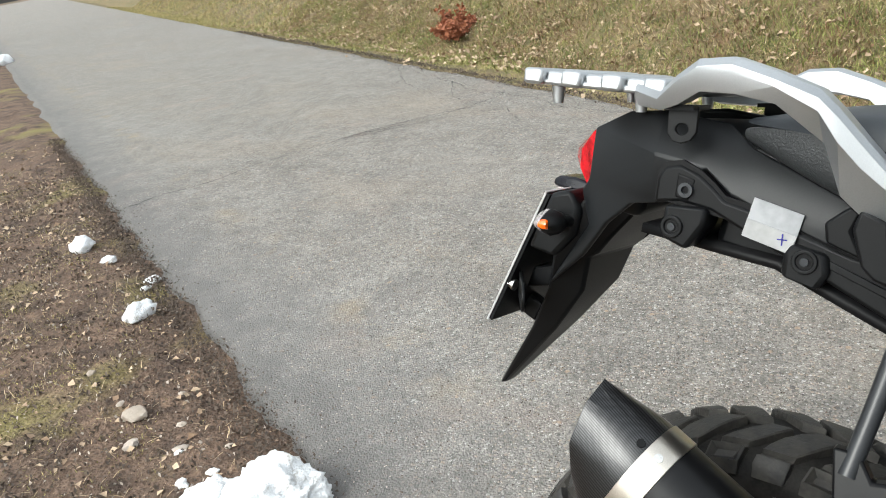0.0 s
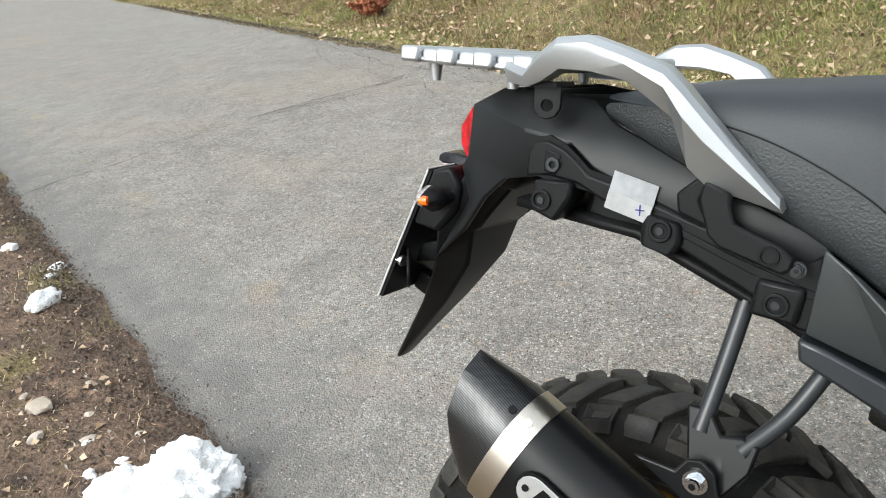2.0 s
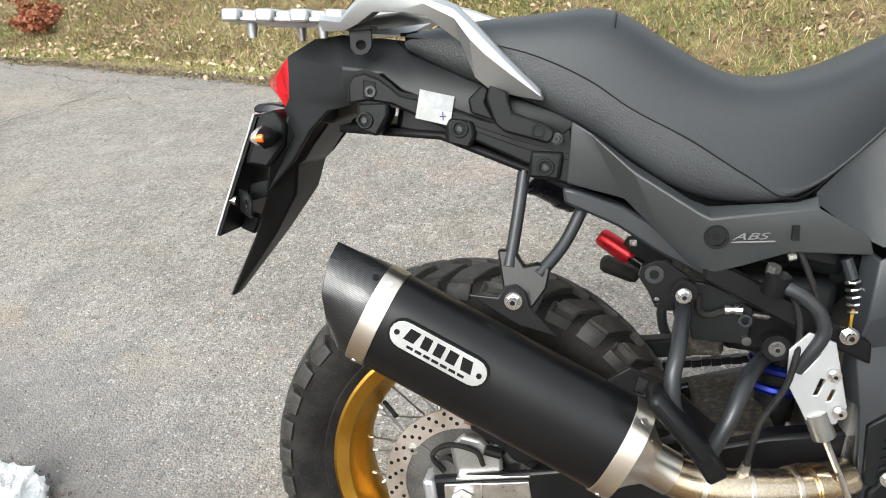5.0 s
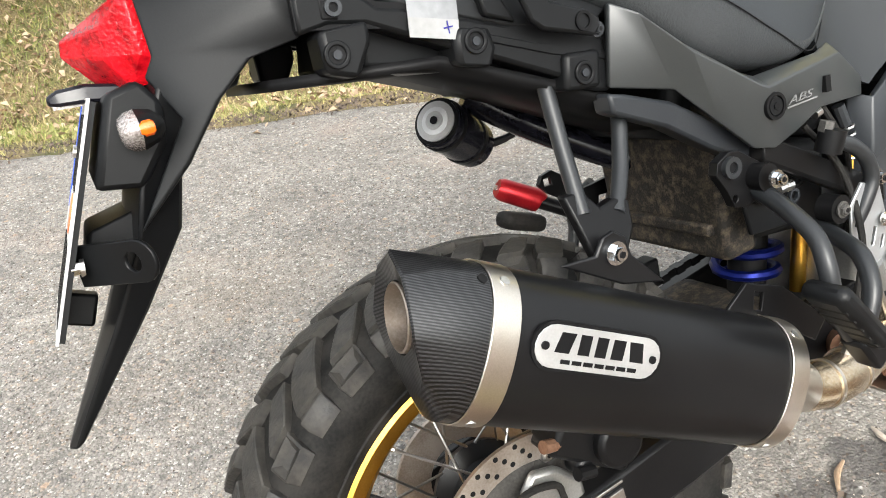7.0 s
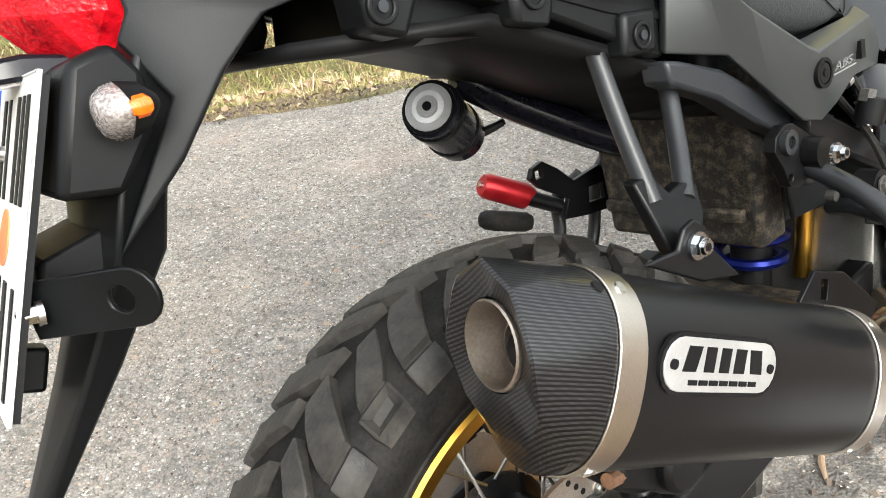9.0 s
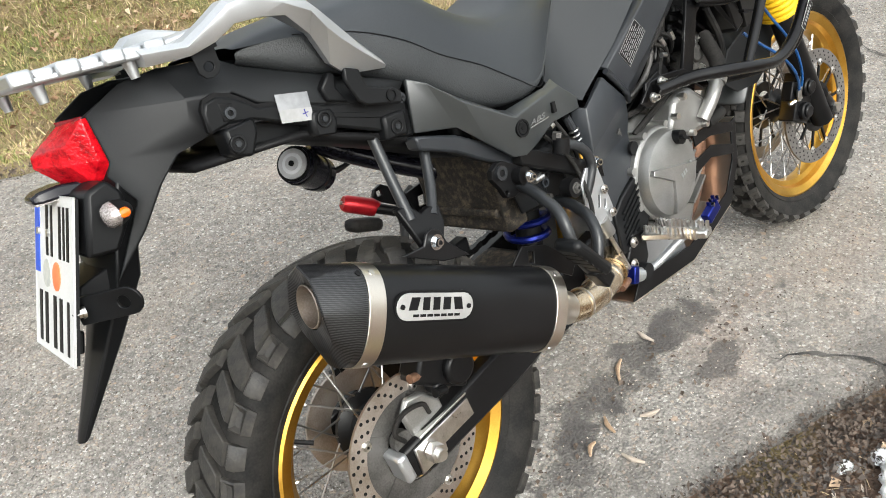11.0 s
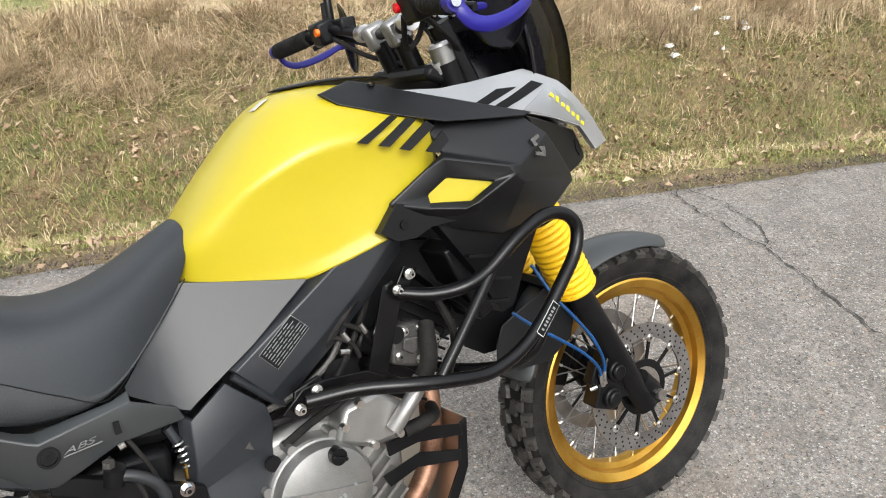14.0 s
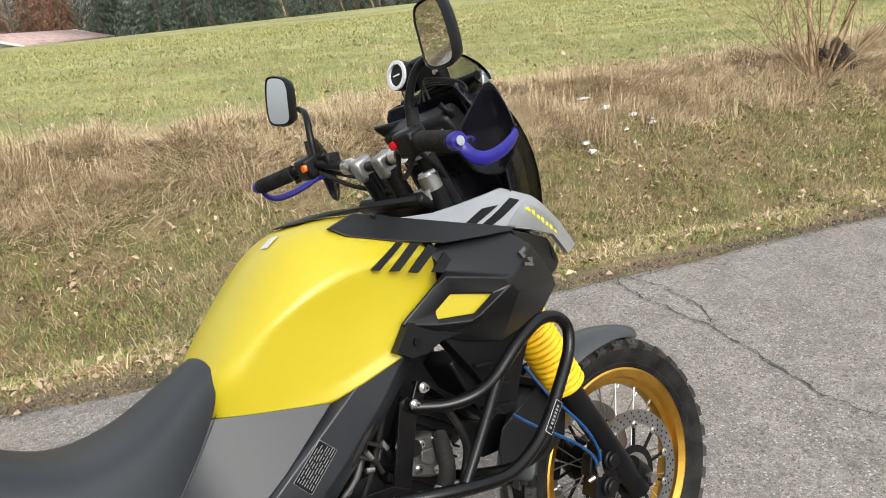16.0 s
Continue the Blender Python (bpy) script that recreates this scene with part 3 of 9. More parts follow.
def build_road():
    xs = spaced(-8, 8, 0.06, 300, 1.1)
    near = near_edge(xs) + 0.045 * wobble(xs, xs * 0.3, 5.0, 4.0) + 0.03 * wobble(xs, xs, 8.0, 17.0)
    far = far_edge(xs) + 0.04 * wobble(xs, xs * 0.4, 6.0, 3.0) + 0.02 * wobble(xs, xs, 9.0, 15.0)
    bm, rows = bmesh.new(), []
    for x, a, b in zip(xs, near, far):
        ys = [a, a + 0.05] + list(np.linspace(a + 0.12, b - 0.12, 14)) + [b - 0.05, b]
        zs = [-0.05, -0.004] + [0.0015 * float(wobble(np.float64(x), np.float64(y), 2.5, 0.7)) for y in ys[2:-2]] + [-0.004, -0.05]
        rows.append([bm.verts.new((x, y, z)) for y, z in zip(ys, zs)])
    for r0, r1 in zip(rows, rows[1:]):
        for k in range(len(r0) - 1):
            bm.faces.new((r0[k], r1[k], r1[k + 1], r0[k + 1]))
    ob = part("road", bm, "asphalt", sharp=80)
    return tagged(ob, "narrow weathered grey asphalt lane with crumbling edges", "road", kind="structure")


def ribbon(points, width, z=0.006, seed=0):
    """A thin uneven strip along a line on the lane."""
    rnd = random.Random(seed)
    bm, left, right = bmesh.new(), [], []
    fine = []
    for (x0, y0), (x1, y1) in zip(points, points[1:]):
        steps = max(2, int(math.hypot(x1 - x0, y1 - y0) / 0.025))
        fine += [(x0 + (x1 - x0) * k / steps, y0 + (y1 - y0) * k / steps) for k in range(steps)]
    fine.append(points[-1])
    ox = oy = 0.0
    for k, (x, y) in enumerate(fine):
        ox, oy = ox * 0.85 + rnd.uniform(-1, 1) * 0.014, oy * 0.85 + rnd.uniform(-1, 1) * 0.014
        w = width * rnd.choice((0.25, 0.4, 0.5, 0.7, 1.0)) * rnd.uniform(0.6, 1.0) * min(1, 0.3 + k / 4, 0.3 + (len(fine) - 1 - k) / 4)
        a, b = fine[max(k - 1, 0)], fine[min(k + 1, len(fine) - 1)]
        t = Vector((b[0] - a[0], b[1] - a[1], 0)).normalized()
        side = Vector((-t.y, t.x, 0)) * w / 2
        c = Vector((x + ox, y + oy, z))
        left.append(bm.verts.new(c + side)), right.append(bm.verts.new(c - side))
    for k in range(len(left) - 1):
        bm.faces.new((left[k], left[k + 1], right[k + 1], right[k]))
    return bm


ground = build_ground()
road = build_road()
for n, (line, width) in enumerate((
    (((-4.08, 1.25), (-3.95, 1.66), (-3.76, 2.27), (-3.59, 2.74), (-3.4, 2.99), (-3.2, 3.24), (-3.09, 3.63), (-3.1, 3.93)), 0.026),
    (((-3.68, 2.6), (-3.45, 3.0), (-3.25, 3.3), (-3.0, 3.62)), 0.03),
    (((-3.55, 2.72), (-3.3, 3.02), (-3.05, 3.28), (-2.8, 3.45)), 0.022),
    (((-9.0, 7.0), (-6.87, 6.06), (-5.13, 4.89), (-4.1, 4.3), (-3.26, 3.85)), 0.024),
    (((-3.26, 3.85), (-3.05, 3.86), (-2.67, 3.71), (-2.37, 3.52), (-1.9, 3.4)), 0.022),
    (((-5.13, 4.89), (-4.7, 4.5), (-4.3, 4.1), (-3.9, 3.9)), 0.018),
    (((-3.9, 4.25), (-3.5, 3.75), (-3.2, 3.55)), 0.016),
    (((-2.67, 3.71), (-2.75, 3.45), (-2.5, 3.2)), 0.016),
    (((3.49, 1.26), (3.377, 1.119), (3.247, 0.889), (3.214, 0.746), (3.06, 0.44), (2.97, 0.25), (2.88, 0.07), (2.8, -0.11), (2.76, -0.32), (2.6, -0.65), (2.5, -1.0)), 0.022),
    (((3.448, 1.164), (3.424, 0.897), (3.285, 0.638), (3.152, 0.486), (3.06, 0.44)), 0.018),
    (((3.377, 1.119), (3.556, 1.074), (3.82, 0.986), (3.9, 0.765)), 0.014),
    (((2.4, 1.5), (2.8, 1.25), (3.12, 1.15), (3.377, 1.119)), 0.012),
    (((0.9, -0.296), (0.986, -0.361), (1.018, -0.416), (1.032, -0.485), (1.072, -0.51), (1.112, -0.574), (1.127, -0.626)), 0.014),
    (((1.45, -0.7), (1.34, -0.6), (1.262, -0.579), (1.209, -0.516), (1.123, -0.507), (1.057, -0.5), (0.982, -0.497), (0.945, -0.504)), 0.018),
    (((4.5, 0.1), (4.2, -0.4), (4.35, -0.9), (4.1, -1.4)), 0.012),
)):
    tagged(part("road_crack", ribbon(line, width * (0.5 if n < 8 else 1.25 if n in (12, 13) else 0.6), seed=n), "crack"), "dark winding crack in grey asphalt", "crack", kind="structure")

# ---- shapes, in metres; the machine's own axes: x ahead from the rear axle, y to its left, z up ----
def spline(pts, per=6):
    """Points on a smooth curve through the given ones."""
    p = [Vector(q) for q in pts]
    p = [p[0] * 2 - p[1]] + p + [p[-1] * 2 - p[-2]]
    out = []
    for a, b, c, d in zip(p, p[1:], p[2:], p[3:]):
        for k in range(per):
            t = k / per
            out.append(0.5 * (2 * b + (c - a) * t + (2 * a - 5 * b + 4 * c - d) * t * t + (3 * b - a - 3 * c + d) * t**3))
    return out + [p[-2]]


def tube(pts, r, n=10, per=5, flat=1.0, bm=None):
    """A round bar along a smooth line; r is one radius or one for each given point; flat squashes it sideways."""
    bm = bm or bmesh.new()
    line = spline(pts, per) if per > 1 else [Vector(q) for q in pts]
    radii = r if isinstance(r, (list, tuple)) else [r] * len(pts)
    rings, up = [], Vector((0.13, 0.31, 0.94)).normalized()
    for k, c in enumerate(line):
        t = (line[min(k + 1, len(line) - 1)] - line[max(k - 1, 0)]).normalized()
        a = up - t * up.dot(t)
        a = a.normalized() if a.length > 1e-4 else t.orthogonal().normalized()
        up, b = a, t.cross(a)
        f = k / max(per, 1)
        i = min(int(f), len(radii) - 1)
        rad = radii[i] + (radii[min(i + 1, len(radii) - 1)] - radii[i]) * (f - i)
        rings.append([bm.verts.new(c + (a * math.cos(q) * rad + b * math.sin(q) * rad * flat)) for q in (2 * math.pi * j / n for j in range(n))])
    for r0, r1 in zip(rings, rings[1:]):
        for j in range(n):
            bm.faces.new((r0[j], r0[(j + 1) % n], r1[(j + 1) % n], r1[j]))
    bm.faces.new(rings[0]), bm.faces.new(rings[-1])
    return bm


def lathe(profile, n=48, closed=False, bm=None, caps=True):
    """A body turned about the y axis; profile: radius and y."""
    bm = bm or bmesh.new()
    rings = [[bm.verts.new((r * math.cos(a), y, r * math.sin(a))) for a in (2 * math.pi * j / n for j in range(n))] for r, y in profile]
    pairs = list(zip(rings, rings[1:])) + ([(rings[-1], rings[0])] if closed else [])
    for r0, r1 in pairs:
        for j in range(n):
            bm.faces.new((r0[j], r1[j], r1[(j + 1) % n], r0[(j + 1) % n]))
    if not closed and caps:
        for ring, (r, _) in ((rings[0], profile[0]), (rings[-1], profile[-1])):
            if r > 1e-4:
                bm.faces.new(ring)
    return bm


def box(c, s, rx=0, ry=0, rz=0, bm=None):
    bm = bm or bmesh.new()
    bmesh.ops.create_cube(bm, size=1, matrix=pose(*c, rx, ry, rz) @ Matrix.Diagonal((*s, 1)))
    return bm


def drum(c, r, length, axis="Y", n=20, r2=None, turn=None, bm=None):
    """A cylinder or cone about c."""
    bm = bm or bmesh.new()
    m = turn or {"X": pose(0, 0, 0, 0, 90, 0), "Y": pose(0, 0, 0, 90, 0, 0), "Z": Matrix()}[axis]
    bmesh.ops.create_cone(bm, cap_ends=True, segments=n, radius1=r, radius2=r if r2 is None else r2, depth=length, matrix=Matrix.Translation(c) @ m)
    return bm


def panel(outline, v, thick=0.006, holes=(), step=0.04):
    """A curved sheet in the machine's side plane: its outline (x, z), its y as a number or a function of x and z, and its thickness inwards."""
    bm = bmesh.new()
    edges = []
    for loop in (outline, *holes):
        vs = [bm.verts.new((x, 0, z)) for x, z in loop]
        edges += [bm.edges.new((a, b)) for a, b in zip(vs, vs[1:] + vs[:1])]
    bmesh.ops.triangle_fill(bm, edges=edges, use_beauty=True)
    if callable(v):
        xs, zs = [p[0] for p in outline], [p[1] for p in outline]
        for lo, hi, axis in ((min(xs), max(xs), (1, 0, 0)), (min(zs), max(zs), (0, 0, 1))):
            for k in range(1, int((hi - lo) / step) + 1):
                at = lo + k * step
                bmesh.ops.bisect_plane(bm, geom=bm.verts[:] + bm.edges[:] + bm.faces[:], plane_co=Vector(axis) * at, plane_no=axis)
    f = v if callable(v) else (lambda x, z: v)
    for q in bm.verts:
        q.co.y = f(q.co.x, q.co.z)
    bmesh.ops.recalc_face_normals(bm, faces=bm.faces)
    side = 1 if sum(q.co.y for q in bm.verts) < 0 else -1
    rim = [e for e in bm.edges if len(e.link_faces) == 1]
    faces = bm.faces[:]
    made = bmesh.ops.duplicate(bm, geom=bm.verts[:] + bm.edges[:] + faces)
    twin = made["vert_map"]
    for q in [g for g in made["geom"] if isinstance(g, bmesh.types.BMVert)]:
        q.co.y += thick * side
    for e in rim:
        a, b = e.verts
        bm.faces.new((a, b, twin[b], twin[a]))
    return bm


def slope(x0, z0, v0, a=0.0, b=0.0, c=0.0, d=0.0, lo=-9.0, hi=9.0):
    """A curved sheet's y: v0 at (x0, z0), with slopes a, b and bends c, d."""
    return lambda x, z: max(lo, min(hi, v0 + a * (x - x0) + b * (z - z0) + c * (x - x0) ** 2 + d * (z - z0) ** 2))


def shell(rows, closed=True, mirror=True):
    """A skin over rows of points from the middle (y = 0) down the right side, mirrored to the left."""
    bm = bmesh.new()
    right = [[bm.verts.new(p) for p in row] for row in rows]
    left = [[bm.verts.new((p[0], -p[1], p[2])) if abs(p[1]) > 1e-6 else r for p, r in zip(row, rr)] for row, rr in zip(rows, right)] if mirror else None
    for grid in (right, left) if mirror else (right,):
        for r0, r1 in zip(grid, grid[1:]):
            for k in range(len(r0) - 1):
                bm.faces.new((r0[k], r0[k + 1], r1[k + 1], r1[k]))
    if closed and mirror:
        for k in range(len(rows[0]) - 1):
            bm.faces.new((right[-1][k], right[-1][k + 1], left[-1][k + 1], left[-1][k]))
        for end in (0, -1):
            for j in range(len(rows) - 1):
                q = [right[j][end], right[j + 1][end], left[j + 1][end], left[j][end]]
                q = list(dict.fromkeys(q))
                if len(q) > 2:
                    bm.faces.new(q)
    return bm


def rings_skin(rings, caps=True, bm=None):
    bm = bm or bmesh.new()
    vs = [[bm.verts.new(p) for p in ring] for ring in rings]
    n = len(vs[0])
    for r0, r1 in zip(vs, vs[1:]):
        for j in range(n):
            bm.faces.new((r0[j], r0[(j + 1) % n], r1[(j + 1) % n], r1[j]))
    if caps:
        bm.faces.new(vs[0]), bm.faces.new(vs[-1])
    return bm


def flipped(bm):
    """The same shape on the other side of the machine."""
    twin = bm.copy()
    for q in twin.verts:
        q.co.y = -q.co.y
    return twin


def both(name, bm, mat, parent, **kw):
    """The same part on the right and on the left."""
    other = flipped(bm)
    return part(name, bm, mat, parent, **kw), part(name, other, mat, parent, **kw)


def bolt(c, r=0.008, mat="steel", parent=None, depth=0.008, turn=None, label=""):
    """A socket-head bolt on a washer, its head to the machine's right."""
    bm = drum((0, 0, 0), r * 1.5, depth * 0.3, "Z", 16)
    drum((0, 0, depth * 0.35), r * 1.1, depth * 0.7, "Z", 6, bm=bm)
    drum((0, 0, depth * 0.8), r * 0.92, depth * 0.4, "Z", 16, r * 0.8, bm=bm)
    at = Matrix.Translation(c) @ (turn or pose(0, 0, 0, 90, 0, 0))
    ob = part("bolt", bm, mat, parent, m=at, label=label)
    part("bolt_socket", drum((0, 0, depth * 1.02), r * 0.45, depth * 0.06, "Z", 6), "ink", parent, m=at)
    return ob


def stadium(x, z, length, height, y, thick, n=8, turn=0.0):
    """A plate with round ends, standing in the side plane."""
    r, pts = height / 2, []
    for k in range(n + 1):
        a = -math.pi / 2 + math.pi * k / n
        pts.append((length / 2 - r + r * math.cos(a), r * math.sin(a)))
    for k in range(n + 1):
        a = math.pi / 2 + math.pi * k / n
        pts.append((-length / 2 + r + r * math.cos(a), r * math.sin(a)))
    c, s = math.cos(turn), math.sin(turn)
    return panel([(x + c * p - s * q, z + s * p + c * q) for p, q in pts], y, thick)


bike = tagged(new("motorcycle"), "yellow and black adventure motorcycle with gold spoked wheels", "motorcycle")
bike.matrix_world = pose(0.005, -0.067, 0.008, -15.5, 0, -1.2)
STEER_AXIS = Vector((-0.42, 0, 0.907)).normalized()
STEER = Matrix.Translation((1.12, 0, 1.2)) @ Matrix.Rotation(radians(-6), 4, STEER_AXIS) @ Matrix.Translation((-1.12, 0, -1.2))


# ---- wheels ----
def tread_block(lx, ly, h, slit):
    """A chamfered rubber block, its foot at the origin, with a short slit in its top."""
    bm = bmesh.new()
    foot = [(-lx / 2, -ly / 2), (lx / 2, -ly / 2), (lx / 2, ly / 2), (-lx / 2, ly / 2)]
    low = [bm.verts.new((x * 1.12, y * 1.12, -0.006)) for x, y in foot]
    mid = [bm.verts.new((x, y, h * 0.85)) for x, y in foot]
    top = [bm.verts.new((x * 0.9, y * 0.9, h)) for x, y in foot]
    for a, b in ((low, mid), (mid, top)):
        for j in range(4):
            bm.faces.new((a[j], a[(j + 1) % 4], b[(j + 1) % 4], b[j]))
    if slit:
        cut = [bm.verts.new((x * 0.16, y * 0.3, h)) for x, y in foot]
        deep = [bm.verts.new((x * 0.16, y * 0.3, h * 0.45)) for x, y in foot]
        for j in range(4):
            bm.faces.new((top[j], top[(j + 1) % 4], cut[(j + 1) % 4], cut[j]))
            bm.faces.new((cut[j], cut[(j + 1) % 4], deep[(j + 1) % 4], deep[j]))
        bm.faces.new(deep)
    else:
        bm.faces.new(top)
    return bm


def lug(Rt, stations, height, mark):
    """A rubber lug that runs over the tyre's curve from near the middle to the shoulder.
    stations: y, how far below the crown, lean of the surface, turn round the axle in degrees, width round the tyre, height share."""
    bm, rows = bmesh.new(), []
    for y, drop, lean, turn, width, tall in stations:
        q = radians(lean)
        out = Vector((0, -math.sin(q), math.cos(q)))
        base = Vector((0, -y, Rt - drop))
        h = height * tall
        row = []
        for side, up in ((-0.56, -0.007), (-0.5, h * 0.86), (-0.43, h), (0.43, h), (0.5, h * 0.86), (0.56, -0.007)):
            p = base + out * up
            a = radians(turn) + side * 1.3 * width / Rt
            row.append(bm.verts.new((p.z * math.sin(a), p.y, p.z * math.cos(a))))
        rows.append(row)
    tops = []
    for r0, r1 in zip(rows, rows[1:]):
        for k in range(5):
            f = bm.faces.new((r0[k], r0[k + 1], r1[k + 1], r1[k]))
            if k == 2:
                tops.append(f)
    bm.faces.new(rows[0]), bm.faces.new(rows[-1][::-1])
    bmesh.ops.recalc_face_normals(bm, faces=bm.faces)
    if mark:
        f = tops[mark]
        made = bmesh.ops.inset_region(bm, faces=[f], thickness=0.0085, depth=0)
        bmesh.ops.translate(bm, verts=list(f.verts), vec=-f.normal * 0.006)
    return bm


def placed(first, m):
    """Another object on the same mesh under the same parent."""
    ob = new(first.name.split(".")[0], first.data)
    ob.parent = first.parent
    ob.matrix_local = m
    return ob


def repeat(name, bm, mat, parent, poses):
    first = part(name, bm, mat, parent)
    first.matrix_local = poses[0]
    for m in poses[1:]:
        placed(first, m)
    return first


def wheel(name, m, R, hw, Rt, tw, rows, label, swept=0):
    half = [(R - 0.012, -hw + 0.010), (R - 0.017, -hw + 0.022), (R - 0.032, -hw * 0.45), (R - 0.036, -0.004)]
    inner = [(R - 0.024, -hw + 0.006), (R - 0.029, -hw + 0.02), (R - 0.043, -hw * 0.4), (R - 0.047, -0.004)]
    outer = [(R, -hw), (R, -hw + 0.006)] + half
    profile = outer + [(r, -y) for r, y in outer[::-1]] + [(R - 0.005, hw + 0.002)] + [(r, -y) for r, y in inner] + inner[::-1] + [(R - 0.005, -hw - 0.002)]
    w = part(name, lathe(profile, 96, True), "gold", bike, label=label, sharp=40)
    w.matrix_local = m
    side = [(R - 0.006, -hw + 0.006), (R + 0.004, -hw - 0.004), (R + 0.012, -hw - 0.008), (R + 0.014, -hw - 0.0065), (R + 0.03, -tw * 0.47), (R + 0.05, -tw * 0.5), (Rt - 0.034, -tw * 0.485), (Rt - 0.02, -tw * 0.4), (Rt - 0.0125, -tw * 0.22), (Rt - 0.01, 0)]
    part("tyre", lathe(side + [(r, -y) for r, y in side[-2::-1]], 96, caps=False), "rubber", w, "black knobbly off-road tyre with dried mud", sharp=60)
    if swept:
        # long lugs alternate with lugs that end in a pierced block; the two sides are half a pitch apart
        long_lug = ((0.004, 0.0095, 2, 7.13, 0.0258, 1), (0.017, 0.0105, 7, 5.08, 0.0284, 1), (0.032, 0.0125, 14, 3.22, 0.0301, 1), (0.046, 0.0165, 26, 1.49, 0.0292, 1), (0.0555, 0.0185, 34, 0.56, 0.0267, 1), (0.058, 0.0195, 38, 0.37, 0.0267, 0.45), (0.0605, 0.0205, 40, 0.19, 0.0267, 0.45), (0.063, 0.0215, 43, 0.12, 0.0284, 1.05), (0.0695, 0.0275, 56, -0.12, 0.0292, 1), (0.0755, 0.0385, 74, -0.25, 0.0275, 0.5))
        block_lug = ((0.012, 0.01, 5, 7.75, 0.0189, 1), (0.027, 0.0115, 12, 5.46, 0.0232, 1), (0.041, 0.0145, 20, 3.1, 0.0267, 1), (0.049, 0.0165, 28, 1.61, 0.0258, 1), (0.0515, 0.0175, 31, 1.12, 0.0249, 0.4), (0.054, 0.0185, 34, 0.74, 0.0258, 0.4), (0.0565, 0.0195, 38, 0.43, 0.031, 1.1), (0.0705, 0.0285, 58, -0.12, 0.031, 1.05), (0.076, 0.0395, 76, -0.25, 0.0292, 0.5))
        for stations, mark, first in ((long_lug, 0, 0.0), (block_lug, 6, 0.5)):
            for s in (1, -1):
                bm = lug(Rt, stations, 0.0105, mark)
                if s < 0:
                    bmesh.ops.scale(bm, vec=(1, -1, 1), verts=bm.verts)
                repeat("tread_block", bm, "block", w, [Matrix.Rotation(radians(360 * (k + first + (0.25 if s < 0 else 0)) / swept), 4, "Y") for k in range(swept)])
    for lx, ly, h, slit, y, drop, tilt, skew, count, shift in rows:
        for s in (-1, 1) if y else (1,):
            poses = []
            for k in range(count):
                a = 360 * (k + shift + (0.5 if s > 0 else 0)) / count
                poses.append(Matrix.Rotation(radians(a), 4, "Y") @ pose(0, s * y, Rt - drop, -s * tilt, 0, 0) @ pose(0, 0, 0, 0, 0, s * skew))
            repeat("tread_block", tread_block(lx, ly, h, slit), "block", w, poses)
    return w


def spokes(w, count, hub_r, hub_y, rim_r, rim_y, cross):
    rod = drum((0, 0, 0.5), 1, 1, "Z", 6)
    poses = []
    for k in range(count):
        s = -1 if k % 2 else 1
        a = 2 * math.pi * k / count
        b = a + (cross if (k // 2) % 2 else -cross)
        p0 = Vector((hub_r * math.cos(b), s * hub_y, hub_r * math.sin(b)))
        p1 = Vector((rim_r * math.cos(a), s * rim_y, rim_r * math.sin(a)))
        d = p1 - p0
        poses.append(Matrix.Translation(p0) @ d.to_track_quat("Z", "Y").to_matrix().to_4x4() @ Matrix.Diagonal((0.0019, 0.0019, d.length, 1)))
    repeat("spoke", rod, "spoke_steel", w, poses)
    nip = drum((0, 0, 0), 0.0033, 0.014, "Z", 8)
    repeat("spoke_nipple", nip, "steel", w, [p @ pose(0, 0, 0.965) @ Matrix.Diagonal((1 / 0.0019, 1 / 0.0019, 1 / 0.19, 1)) for p in poses])


def holes(w, y, rows, r=0.0032, face=-1):
    bm = bmesh.new()
    for radius, count, off in rows:
        for k in range(count):
            a = 2 * math.pi * (k + off) / count
            drum((radius * math.cos(a), y, radius * math.sin(a)), r, 0.0004, "Y", 8, bm=bm)
    return part("drilling_pattern", bm, "ink", w, "dark drilled holes", kind="stuff")


# rear wheel: tyre, blocks, hub, spokes, disc
rear = wheel("rear_wheel", pose(0, 0, 0.333, 0, 0, 0), 0.23, 0.056, 0.333, 0.156, (), "gold anodised spoked rear rim", 19)
spokes(rear, 36, 0.052, 0.047, 0.187, 0.008, 0.62)
part("hub", lathe([(0.02, -0.075), (0.045, -0.07), (0.062, -0.052), (0.064, -0.042), (0.048, -0.03), (0.042, 0), (0.048, 0.03), (0.066, 0.042), (0.064, 0.052), (0.045, 0.075), (0.02, 0.08)], 32), "frame", rear, "black cast hub")
part("brake_disc", lathe([(0.098, -0.092), (0.13, -0.092), (0.13, -0.087), (0.098, -0.087)], 72, True), "disc", rear, "rust-tinted drilled steel brake disc")
holes(rear, -0.0922, ((0.106, 30, 0.0), (0.115, 30, 0.33), (0.124, 30, 0.66)))
spider = lathe([(0.06, -0.09), (0.1, -0.09), (0.1, -0.086), (0.06, -0.086)], 48, True)
carrier = part("disc_carrier", spider, "dark_alu", rear)
for k in range(5):
    a = 72 * k
    part("carrier_arm", box((0.083 * math.cos(radians(a)), -0.088, 0.083 * math.sin(radians(a))), (0.05, 0.007, 0.028), 0, -a, 0), "dark_alu", rear)
for k in range(5):
    a = radians(72 * k)
    bolt((0.102 * math.cos(a), -0.093, 0.102 * math.sin(a)), 0.006, "steel", rear, 0.005)
part("sprocket", lathe([(0.05, 0.088), (0.098, 0.088), (0.098, 0.094), (0.05, 0.094)], 45, True), "disc", rear, "dark steel chain sprocket")
